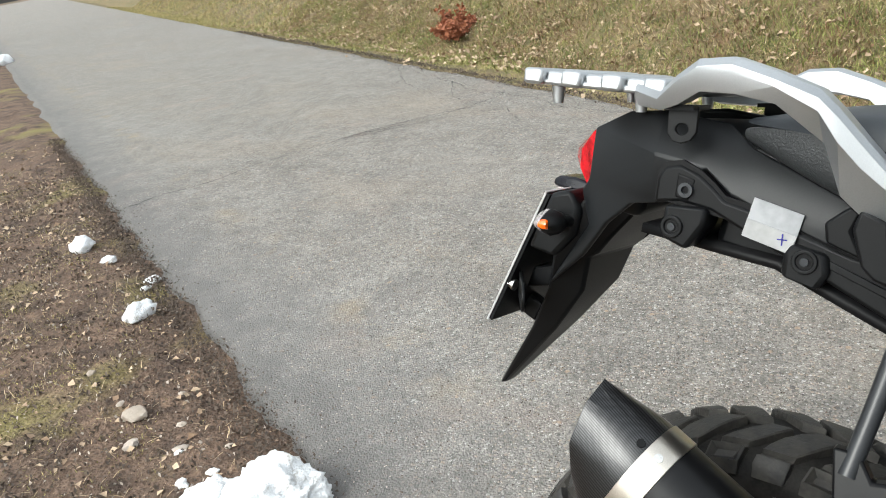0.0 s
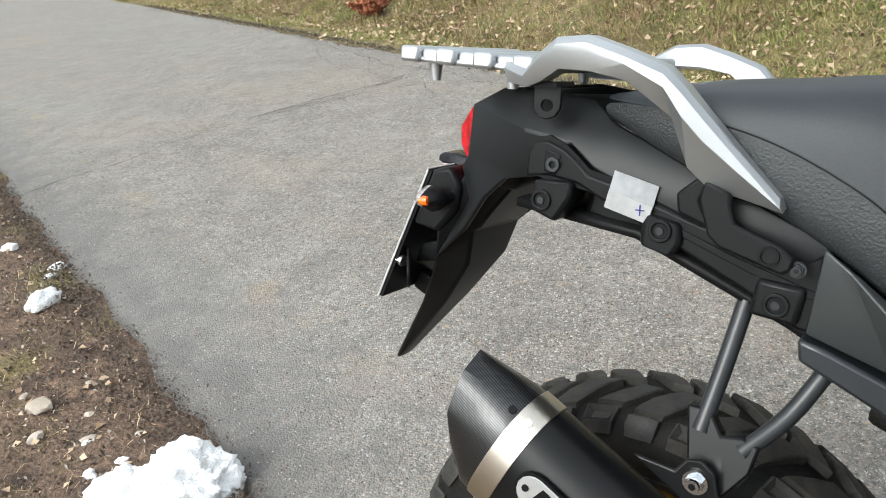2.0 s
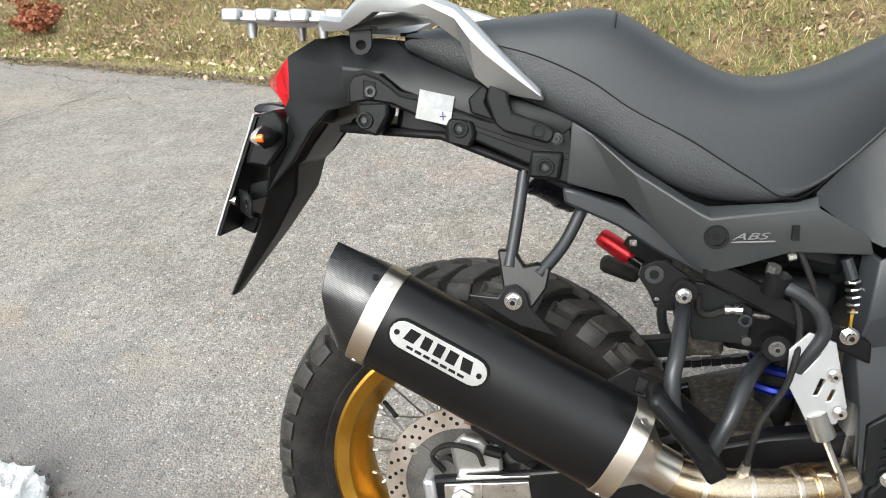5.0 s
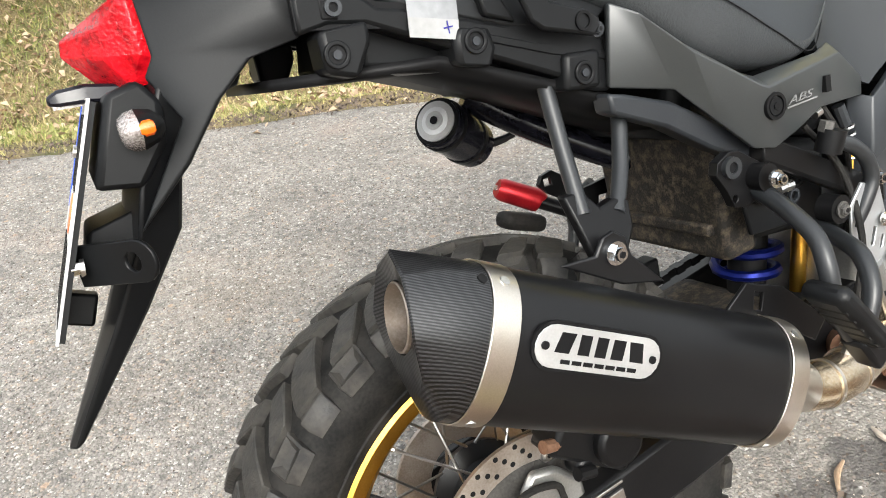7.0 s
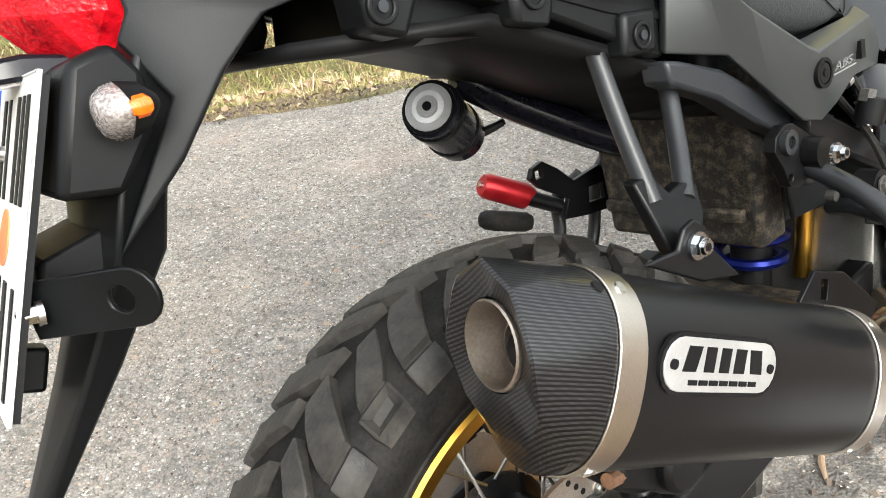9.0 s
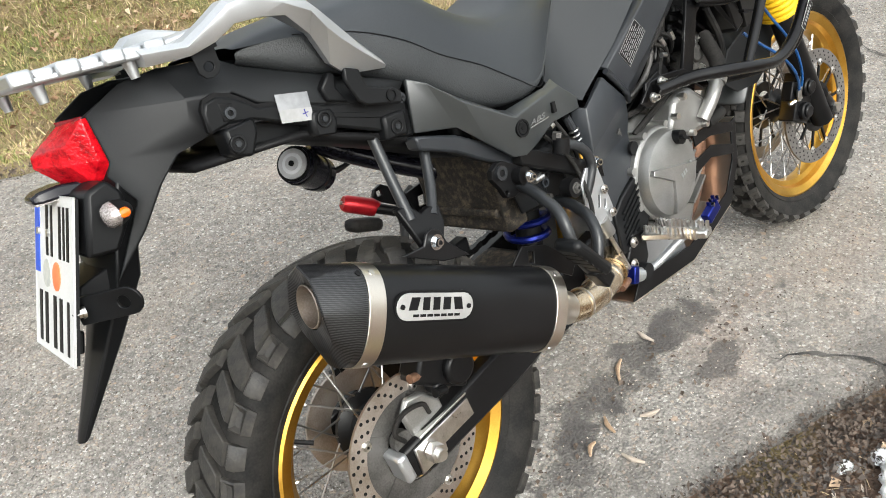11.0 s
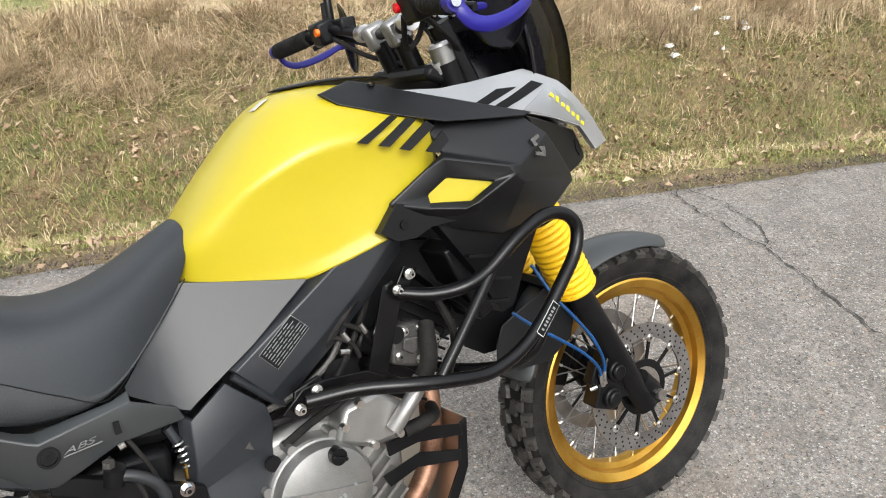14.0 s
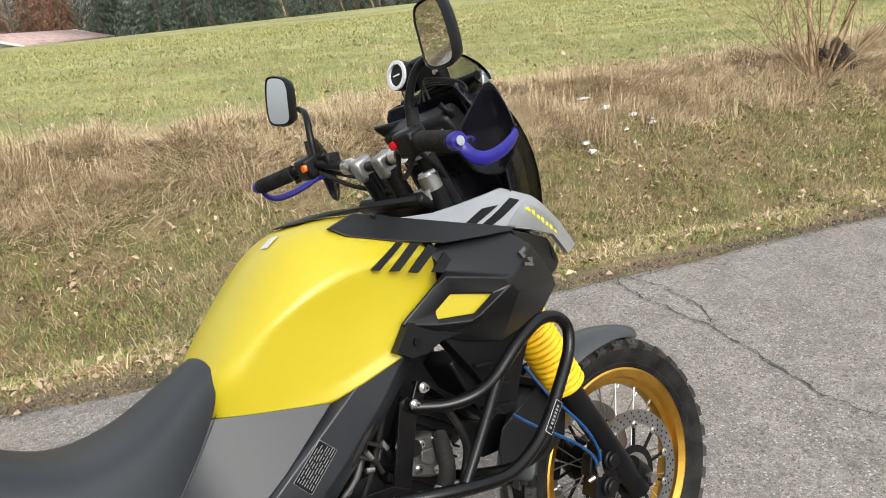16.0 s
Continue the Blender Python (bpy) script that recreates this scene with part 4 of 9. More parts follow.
part("valve", tube([(0.18 * math.cos(2.6), 0, 0.18 * math.sin(2.6)), (0.15 * math.cos(2.6), -0.02, 0.15 * math.sin(2.6))], 0.004, 8, 1), "ink", rear)

# front wheel
FRONT_C = (1.549, 0, 0.333)
front = wheel("front_wheel", STEER @ pose(*FRONT_C), 0.255, 0.04, 0.333, 0.116, (
    (0.028, 0.024, 0.0105, True, 0.047, 0.02, 36, 0, 34, 0.0),
    (0.03, 0.022, 0.01, False, 0.017, 0.0115, 8, 12, 34, 0.35),
    (0.024, 0.012, 0.009, False, 0.034, 0.0145, 22, 0, 34, 0.5),
), "gold anodised spoked front rim")
spokes(front, 36, 0.04, 0.04, 0.212, 0.01, 0.55)
part("hub", lathe([(0.018, -0.07), (0.034, -0.066), (0.048, -0.046), (0.048, -0.038), (0.03, -0.025), (0.028, 0), (0.03, 0.025), (0.048, 0.038), (0.048, 0.046), (0.034, 0.066), (0.018, 0.07)], 32), "frame", front, "black cast hub")
for s in (-1, 1):
    y = 0.078 * s
    part("brake_disc", lathe([(0.12, y - 0.0025), (0.155, y - 0.0025), (0.155, y + 0.0025), (0.12, y + 0.0025)], 72, True), "disc_front", front, "drilled steel brake disc")
    holes(front, y + 0.0027 * s, ((0.128, 36, 0.0), (0.138, 36, 0.33), (0.148, 36, 0.66)), 0.0027)
    spider = lathe([(0.042, y - 0.004), (0.068, y - 0.004), (0.068, y + 0.001), (0.042, y + 0.001)], 40, True)
    for k in range(10):
        a = 36 * k
        part("carrier_arm", box((0.091 * math.cos(radians(a)), y, 0.091 * math.sin(radians(a))), (0.058, 0.005, 0.0065), 0, -a, 0), "frame", front)
    part("disc_carrier", spider, "frame", front, "black spider carrier")
    for k in range(10):
        a = radians(36 * k)
        bolt((0.119 * math.cos(a), y + 0.003 * s, 0.119 * math.sin(a)), 0.0065, "steel", front, 0.0035, pose(0, 0, 0, 90 if s < 0 else -90, 0, 0))
ring = lathe([(0.034, -0.083), (0.05, -0.083), (0.05, -0.08), (0.034, -0.08)], 60, True)
part("sensor_ring", ring, "steel", front, "bright toothed sensor ring")

# ---- fork, fender, brakes ----
for s in (-1, 1):
    v = 0.106 * s
    a, b = Vector((1.3, v, 0.83)), Vector((1.3735, v, 0.6395))
    d = (b - a).normalized()
    turn = d.to_track_quat("Z", "Y").to_matrix().to_4x4()
    ribs, length = [], (b - a).length
    for k in range(14):
        z = length * k / 14
        ribs += [(0.042, z), (0.0465, z + length * 0.012), (0.049, z + length / 28), (0.0465, z + length / 14 - length * 0.012)]
    boot = bmesh.new()
    vr = [[boot.verts.new((r * math.cos(q), r * math.sin(q), z)) for q in (2 * math.pi * j / 28 for j in range(28))] for r, z in [(0.034, 0)] + ribs + [(0.042, length), (0.028, length + 0.002)]]
    for r0, r1 in zip(vr, vr[1:]):
        for j in range(28):
            boot.faces.new((r0[j], r0[(j + 1) % 28], r1[(j + 1) % 28], r1[j]))
    leg = part("fork_leg", tube([a - d * 0.42, a], 0.0215, 18, 1), "frame", bike, "black fork tube with a yellow rubber gaiter", m=STEER)
    part("gaiter", boot, "boot", leg, "ribbed yellow rubber gaiter", sharp=60, m=STEER @ Matrix.Translation(a) @ turn)
    for off in (0.012, length - 0.008):
        part("gaiter_clamp", drum(a + d * off, 0.0475, 0.005, turn=turn, n=28), "ink", leg, m=STEER)
    low = Vector((1.515, v, 0.325))
    part("fork_slider", tube([b - d * 0.02, b + (low - b) * 0.35, low + Vector((0.012, 0, -0.02))], [0.0285, 0.029, 0.027], 20, 3), "frame", leg, "black fork slider", m=STEER)
    part("axle_lug", tube([low + Vector((0.0, 0, 0.05)), Vector((1.545, v, 0.335)), Vector((1.56, v, 0.31))], [0.026, 0.028, 0.02], 16, 3), "frame", leg, m=STEER)
    part("axle_nut", drum((1.549, v + 0.03 * s, 0.333), 0.014, 0.012, "Y", 6), "steel", leg, m=STEER)
    # caliper behind the slider
    cal = box((1.432, 0.094 * s, 0.4), (0.07, 0.046, 0.125), 0, 26, 0)
    for cx, cz in ((1.42, 0.37), (1.441, 0.428)):
        drum((cx, 0.12 * s, cz), 0.024, 0.02, "Y", 20, bm=cal), drum((cx, 0.133 * s, cz), 0.017, 0.008, "Y", 20, bm=cal)
    box((1.462, 0.1 * s, 0.455), (0.06, 0.026, 0.03), 0, 40, 0, bm=cal), box((1.47, 0.1 * s, 0.365), (0.06, 0.026, 0.03), 0, 10, 0, bm=cal)
    box((1.398, 0.098 * s, 0.43), (0.03, 0.03, 0.05), 0, 26, 0, bm=cal)
    caliper = part("brake_caliper", cal, "frame", bike, "black two-piston brake caliper", bevel=0.006, m=STEER)
    for p in ((1.44, 0.115 * s, 0.46), (1.398, 0.112 * s, 0.335)):
        bolt(p, 0.006, "steel", caliper, 0.008, STEER @ pose(0, 0, 0, 90 if s < 0 else -90, 0, 0))
    part("banjo_fitting", tube([(1.372, 0.11 * s, 0.405), (1.386, 0.118 * s, 0.41)], 0.007, 10, 1), "chrome", caliper, m=STEER)

# blue brake hoses on the right
for n, pts in enumerate((((1.388, -0.112, 0.412), (1.372, -0.125, 0.455), (1.33, -0.135, 0.505), (1.275, -0.135, 0.555), (1.225, -0.12, 0.6), (1.19, -0.1, 0.64)), ((1.396, -0.112, 0.415), (1.388, -0.128, 0.465), (1.358, -0.138, 0.53), (1.32, -0.135, 0.59), (1.285, -0.12, 0.65), (1.26, -0.1, 0.72)))):
    h = part("brake_hose", tube(pts, 0.0036, 8), "hose", bike, "blue braided brake hose")
    part("hose_end", tube([Vector(pts[0]) + Vector((0.002, 0, -0.012)), pts[0], Vector(pts[0]).lerp(Vector(pts[1]), 0.45)], 0.005, 10, 2), "steel", h)

# front fender
def fender_skin():
    rows = []
    for k in range(15):
        a = radians(61 + 98 * k / 14)
        hw = 0.068 * (0.55 + 0.45 * min(1, k / 4))
        c = Vector((1.549, 0, 0.333))
        row = []
        for j in range(9):
            q = -1 + 2 * j / 8
            r = 0.362 - 0.03 * abs(q) ** 3 - (0.012 if k > 10 else 0)
            row.append((c.x + r * math.cos(a), hw * q * (1 if abs(q) < 0.9 else 1.02), c.z + r * math.sin(a)))
        rows.append(row)
    bm = bmesh.new()
    vs = [[bm.verts.new(p) for p in row] for row in rows]
    for r0, r1 in zip(vs, vs[1:]):
        for j in range(8):
            bm.faces.new((r0[j], r0[j + 1], r1[j + 1], r1[j]))
    return bm


part("front_fender", fender_skin(), "cover_plastic", bike, "dark grey plastic front mudguard", solid=0.004, sub=1, m=STEER)
for s in (-1, 1):
    part("fender_side", panel([(1.18, 0.568), (1.2, 0.605), (1.25, 0.625), (1.33, 0.655), (1.42, 0.66), (1.4, 0.6), (1.37, 0.52), (1.306, 0.487), (1.223, 0.494), (1.175, 0.529)], 0.07 * s, 0.004), "grey_plastic", bike, bevel=0.002, m=STEER)
part("fork_brace", box((1.36, 0, 0.64), (0.05, 0.2, 0.02), 0, 26, 0), "frame", bike, bevel=0.004, m=STEER)

# ---- crash bars ----
def crash_bar(s):
    main = tube([(0.70, -0.182, 0.672), (0.78, -0.21, 0.668), (0.86, -0.245, 0.652), (0.93, -0.26, 0.635), (1.0, -0.262, 0.621), (1.07, -0.262, 0.634), (1.13, -0.26, 0.666), (1.2, -0.255, 0.722), (1.247, -0.25, 0.765), (1.262, -0.248, 0.808), (1.24, -0.246, 0.838), (1.19, -0.245, 0.848), (1.125, -0.243, 0.826), (1.055, -0.235, 0.785), (1.005, -0.225, 0.77), (0.955, -0.2, 0.77), (0.905, -0.172, 0.785)], 0.0125, 14, 4)
    strut = tube([(1.063, -0.236, 0.785), (0.98, -0.246, 0.71), (0.905, -0.252, 0.642)], 0.0105, 12, 3)
    low = tube([(1.15, -0.258, 0.68), (1.12, -0.245, 0.62), (1.08, -0.2, 0.59), (1.03, -0.12, 0.585), (1.0, -0.02, 0.585)], 0.0115, 12, 4)
    plate_a = panel([(0.675, 0.645), (0.7, 0.64), (0.75, 0.675), (0.735, 0.7), (0.69, 0.69)], -0.168, 0.008)
    plate_b = panel([(0.9, 0.765), (0.92, 0.762), (0.955, 0.81), (0.935, 0.825), (0.915, 0.8)], -0.162, 0.008)
    if s > 0:
        main, strut, low, plate_a, plate_b = map(flipped, (main, strut, low, plate_a, plate_b))
    bar = part("crash_bar", main, "tube", bike, "black powder-coated tubular crash bar")
    arm_bm = panel([(0.886, 0.803), (0.905, 0.808), (0.921, 0.78), (0.857, 0.65), (0.823, 0.666)], -0.163, 0.007)
    gusset = panel([(0.82, 0.676), (0.857, 0.65), (0.768, 0.65), (0.684, 0.643), (0.661, 0.66), (0.704, 0.69), (0.742, 0.69)], -0.17, 0.007)
    if s > 0:
        arm_bm, gusset = flipped(arm_bm), flipped(gusset)
    part("flat_strut", arm_bm, "tube", bar, bevel=0.002), part("gusset", gusset, "tube", bar, bevel=0.002)
    part("strut", strut, "tube", bar), part("lower_tube", low, "tube", bar)
    part("mounting_plate", plate_a, "tube", bar, bevel=0.002), part("mounting_plate", plate_b, "tube", bar, bevel=0.002)
    if s < 0:
        for c in ((0.906, -0.174, 0.79), (0.936, -0.172, 0.81), (0.722, -0.18, 0.682), (0.688, -0.18, 0.663)):
            bolt(c, 0.0065, "steel", bar, 0.012)
        for size, deep, mat in (((0.066, 0.0006, 0.019), -0.2735, "print_grey"), ((0.0635, 0.0006, 0.0165), -0.2741, "ink")):
            part("name_tag", box((1.137, deep, 0.673), size, 0, -41, 0), mat, bar, "small black maker's tag with a white edge")
        for off in (-0.022, -0.013, -0.006, 0.001, 0.008, 0.015, 0.022):
            part("tag_mark", box((1.137 + off * 0.755, -0.2746, 0.673 + off * 0.656), (0.004, 0.0005, 0.006), 0, -41, 0), "print_mid", bar)
    return bar


crash_bar(-1), crash_bar(1)

# ---- engine ----
case = panel([(0.49, 0.36), (0.57, 0.325), (0.8, 0.315), (0.86, 0.4), (0.875, 0.5), (0.83, 0.585), (0.72, 0.62), (0.6, 0.61), (0.52, 0.53)], -0.125, 0.25)
engine = part("engine", case, "alu", bike, "grey cast V-twin engine block", bevel=0.012)
cover = lathe([(0.094, -0.12), (0.094, -0.156), (0.091, -0.16), (0.0875, -0.161), (0.0865, -0.172), (0.082, -0.182), (0.06, -0.1885), (0.03, -0.1905), (0.001, -0.191)], 64)
clutch = part("clutch_cover", cover, "alu", engine, "round silver clutch cover", m=Matrix.Translation((0.697, 0, 0.505)))
rim_bolts = [(0.697 + 0.096 * math.cos(a), -0.15, 0.505 + 0.096 * math.sin(a)) for a in (radians(20 + 45 * k) for k in range(8))]
for c in rim_bolts:
    part("cover_lug", drum((c[0], c[1] + 0.01, c[2]), 0.008, 0.04, "Y", 12), "alu", clutch)
part("cover_ridge", panel([(0.622, 0.531), (0.677, 0.497), (0.669, 0.431), (0.686, 0.433), (0.746, 0.476), (0.764, 0.503), (0.627, 0.54)], lambda x, z: -0.197 + 2.6 * max(0, math.hypot(x - 0.697, z - 0.505) - 0.035) ** 2, 0.012, step=0.02), "alu", clutch, "raised three-armed ridge", bevel=0.002)
for k in range(6):
    part("raised_mark", box((0.703 + 0.0078 * k, -0.1965 + 0.0004 * k, 0.497 + 0.0022 * k), (0.005, 0.003, 0.009), 0, -14, 0), "silver", clutch)
part("oil_filler_cap", drum((0.724, -0.19, 0.569), 0.014, 0.02, "Y", 24), "plastic", clutch, "black oil filler cap")
part("filler_grip", box((0.724, -0.202, 0.569), (0.024, 0.012, 0.005), 0, 30, 0), "plastic", clutch)
pump = panel([(0.735, 0.575), (0.765, 0.63), (0.83, 0.635), (0.87, 0.6), (0.89, 0.57), (0.86, 0.535), (0.8, 0.54)], -0.17, 0.06)
pump_part = part("water_pump_cover", pump, "alu", engine, bevel=0.01)
part("coolant_pipe", tube([(0.84, -0.175, 0.56), (0.87, -0.185, 0.592), (0.905, -0.185, 0.622)], 0.0145, 16, 3), "alu", pump_part, "silver coolant elbow")
part("hose_clip", drum((0.905, -0.185, 0.622), 0.0185, 0.012, turn=pose(0, 0, 0, 0, 52, 0), n=20), "steel", pump_part)
part("coolant_hose", tube([(0.905, -0.185, 0.622), (0.94, -0.17, 0.65), (0.97, -0.13, 0.7)], 0.016, 14, 4), "rubber", pump_part)
part("bypass_hose", tube([(0.862, -0.17, 0.545), (0.9, -0.175, 0.548), (0.93, -0.16, 0.545), (0.95, -0.12, 0.54)], 0.0125, 12, 4), "rubber", pump_part)
for c in ((0.755, -0.173, 0.6), (0.79, -0.173, 0.628), (0.85, -0.173, 0.548), (0.8, -0.173, 0.548)):
    part("pump_bolt", drum(c, 0.007, 0.014, "Y", 12), "steel", pump_part)
for k in range(5):
    part("case_fin", box((0.8 + 0.006 * k, -0.135, 0.5 - 0.022 * k), (0.07, 0.03, 0.006), 0, -32, 0), "alu", engine)
# cylinders: fins of the front head, the rear head under the tank
for c, turn, count, name in (((0.95, 0, 0.66), -38, 9, "front_cylinder"), ((0.68, 0, 0.7), 24, 7, "rear_cylinder")):
    cyl = part(name, box(c, (0.14, 0.18, 0.2), 0, -turn, 0), "frame", engine, "black finned cylinder", bevel=0.012)
    ax = Matrix.Rotation(radians(-turn), 3, "Y")
    for k in range(count):
        o = Vector(c) + ax @ Vector((0, 0, -0.085 + 0.02 * k))
        part("fin", box(o, (0.14, 0.215, 0.005), 0, -turn, 0), "frame", cyl)
part("head_cover", box((0.875, -0.06, 0.69), (0.065, 0.07, 0.05), 0, 35, 0), "frame", engine, bevel=0.012)
head_bm = panel([(0.915, 0.716), (0.945, 0.712), (0.969, 0.704), (1.0, 0.672), (0.977, 0.618), (0.93, 0.63), (0.889, 0.65), (0.898, 0.69)], -0.128, 0.05)
head_part = part("cylinder_head", head_bm, "dark_alu", engine, "dusty grey cast cylinder head", bevel=0.006)
for c in ((0.925, -0.13, 0.7), (0.957, -0.13, 0.698), (0.985, -0.13, 0.665), (0.905, -0.13, 0.66), (0.945, -0.13, 0.64)):
    bolt(c, 0.0055, "steel", head_part, 0.008)
part("head_rib", panel([(0.92, 0.69), (0.955, 0.684), (0.962, 0.66), (0.93, 0.655), (0.912, 0.67)], -0.134, 0.008), "dark_alu", head_part, bevel=0.003)
for k in range(7):
    part("cooling_fin", box((1.0 + 0.0095 * k, -0.118, 0.766 - 0.009 * k), (0.006, 0.05, 0.1), 0, -40, 0), "frame", head_part)
for pts in (((0.79, -0.13, 0.74), (0.815, -0.14, 0.722), (0.83, -0.13, 0.69)), ((0.8, -0.125, 0.765), (0.84, -0.14, 0.735), (0.86, -0.12, 0.7))):
    part("connector_lead", tube(pts, 0.0045, 8), "rubber", engine)
for c, e in (((0.803, -0.142, 0.745), (0.811, -0.142, 0.728)), ((0.838, -0.142, 0.748), (0.846, -0.142, 0.73)), ((0.79, -0.145, 0.715), (0.806, -0.145, 0.71))):
    part("terminal", tube([c, e], 0.005, 8, 1), "steel", engine)
part("spark_cap", drum((0.9, -0.12, 0.705), 0.016, 0.05, "Y", 16), "ink", engine)
part("starter_body", drum((0.79, -0.08, 0.665), 0.035, 0.1, "Y", 24), "frame", engine)
part("injector_rail", tube([(0.64, -0.12, 0.66), (0.7, -0.13, 0.67), (0.78, -0.12, 0.7), (0.84, -0.1, 0.76)], 0.006, 8), "dark_alu", engine)
for pts, r in ((((0.64, -0.13, 0.64), (0.7, -0.15, 0.645), (0.76, -0.14, 0.66), (0.83, -0.12, 0.72), (0.9, -0.1, 0.8)), 0.006), (((0.66, -0.14, 0.6), (0.72, -0.15, 0.625), (0.8, -0.14, 0.635)), 0.007), (((0.76, -0.12, 0.72), (0.8, -0.14, 0.76), (0.86, -0.13, 0.8)), 0.008), (((1.0, -0.12, 0.58), (1.02, -0.14, 0.66), (1.0, -0.13, 0.75)), 0.008)):
    part("cable", tube(pts, r, 8), "rubber", engine)
# added black sheet that darkens the gaps between engine and frame like deep shade
part("cylinder_shroud", panel([(0.83, 0.76), (0.9, 0.83), (0.996, 0.845), (1.14, 0.81), (1.19, 0.72), (1.14, 0.655), (1.06, 0.635), (0.9, 0.61), (0.78, 0.63), (0.72, 0.7)], -0.06, 0.006), "ink", engine, "black sheet standing in for the shade inside the frame")
part("radiator", box((1.075, 0, 0.75), (0.04, 0.29, 0.16), 0, -20, 0), "frame", bike, "black radiator core", bevel=0.006)
header = part("header_pipe", tube([(0.978, -0.03, 0.565), (0.985, -0.058, 0.55), (0.976, -0.067, 0.508), (0.966, -0.067, 0.45), (0.93, -0.07, 0.385), (0.855, -0.08, 0.338), (0.74, -0.1, 0.325), (0.55, -0.1, 0.33), (0.48, -0.12, 0.39), (0.44, -0.16, 0.41)], 0.0215, 18, 5), "rusty", bike, "heat-browned header pipe")

# ---- bash plate ----
bash = part("bash_plate", rings_skin([[(x, -0.15, z), (x, 0.15, z), (x + dx, 0.15, z + dz), (x + dx, -0.15, z + dz)] for x, z, dx, dz in ((0.53, 0.298, 0, 0.005), (0.75, 0.275, 0, 0.005), (0.93, 0.325, -0.002, 0.005), (0.985, 0.41, -0.005, 0.002), (1.005, 0.505, -0.005, 0))]), "brushed", bike, "aluminium bash plate with black sides", bevel=0.001)
side_plate = panel([(0.53, 0.303), (0.75, 0.28), (0.93, 0.33), (0.985, 0.412), (1.003, 0.505), (0.985, 0.5), (0.965, 0.42), (0.92, 0.36), (0.75, 0.315), (0.56, 0.335)], -0.152, 0.004)
both("side_plate", side_plate, "frame", bash, bevel=0.001)
for pts in (((0.83, 0.53), (0.9, 0.53), (0.985, 0.5), (0.985, 0.478), (0.89, 0.505), (0.83, 0.505)), ((0.81, 0.475), (0.89, 0.485), (0.975, 0.452), (0.97, 0.432), (0.88, 0.46), (0.82, 0.45))):
    part("brace", panel(pts, -0.155, 0.004), "frame", bash, bevel=0.001)
part("inner_plate", panel([(0.59, 0.31), (0.76, 0.3), (0.74, 0.38), (0.66, 0.42), (0.6, 0.4)], -0.132, 0.004), "silver", bash)

# ---- fuel tank ----
TOP = [(0.596, 0.0, 0.955), (0.666, 0, 1.028), (0.75, 0, 1.107), (0.825, 0, 1.166), (0.95, 0, 1.158), (1.08, 0, 1.13)]
UPPER = [(0.596, -0.05, 0.953), (0.663, -0.07, 1.02), (0.749, -0.095, 1.095), (0.832, -0.12, 1.152), (0.95, -0.11, 1.138), (1.08, -0.115, 1.1)]
SHOULDER = [(0.59, -0.082, 0.94), (0.655, -0.126, 0.99), (0.74, -0.163, 1.035), (0.835, -0.187, 1.062), (0.95, -0.2, 1.058), (1.08, -0.21, 1.02)]
FLANK = [(0.584, -0.083, 0.92), (0.65, -0.118, 0.945), (0.745, -0.145, 0.965), (0.84, -0.165, 0.985), (0.95, -0.192, 1.0), (1.08, -0.2, 0.985)]
FOLD = [(0.579, -0.079, 0.906), (0.66, -0.108, 0.895), (0.768, -0.134, 0.868), (0.838, -0.155, 0.888), (0.922, -0.181, 0.91), (1.08, -0.19, 0.955)]
FOOT = [(0.576, -0.074, 0.893), (0.66, -0.103, 0.873), (0.772, -0.138, 0.846), (0.845, -0.163, 0.862), (0.925, -0.187, 0.882), (1.08, -0.19, 0.93)]
tank_bm = shell([TOP, UPPER, SHOULDER, FLANK, FOLD, FOOT])
crease = tank_bm.edges.layers.float.new("crease_edge")
for e in tank_bm.edges:
    if all(any((q.co - Vector((p[0], p[1] * s, p[2]))).length < 1e-5 for p in FOOT for s in (1, -1)) for q in e.verts):
        e[crease] = 0.9
    if all(any((q.co - Vector((p[0], p[1] * s, p[2]))).length < 1e-5 for p in SHOULDER[1:] + FOLD[2:] for s in (1, -1)) for q in e.verts):
        e[crease] = 0.5
tank = part("fuel_tank", tank_bm, "yellow", bike, "bright yellow painted fuel tank", sub=3)
part("tank_pad", shell([[(0.83, 0, 1.16), (0.9, 0, 1.166), (1.0, 0, 1.16), (1.06, 0, 1.145)], [(0.845, -0.05, 1.157), (0.9, -0.065, 1.16), (1.0, -0.07, 1.152), (1.06, -0.07, 1.138)]], closed=False), "plastic", tank, "black filler surround", solid=0.006, sub=1)
for slot in ([(0.88, 1.048), (0.895, 1.043), (0.961, 1.074), (0.952, 1.079)], [(0.911, 1.036), (0.928, 1.031), (0.99, 1.064), (0.975, 1.07)], [(0.943, 1.024), (0.959, 1.018), (1.015, 1.047), (1.004, 1.058)], [(0.984, 1.011), (1.004, 1.004), (1.03, 1.02), (1.025, 1.037)]):
    part("tank_decal", panel(slot, lambda px, pz: -0.2045 - 0.16 * (px - 0.93) + 0.35 * (pz - 1.055) + 4.0 * max(0, pz - 1.05) ** 2, 0.004, step=0.02), "ink", tank, "black slash decal")
part("warning_label", box((0.8, -0.025, 1.1365), (0.03, 0.032, 0.0012), -3, -29, 0), "print_grey", tank, "small white warning label")

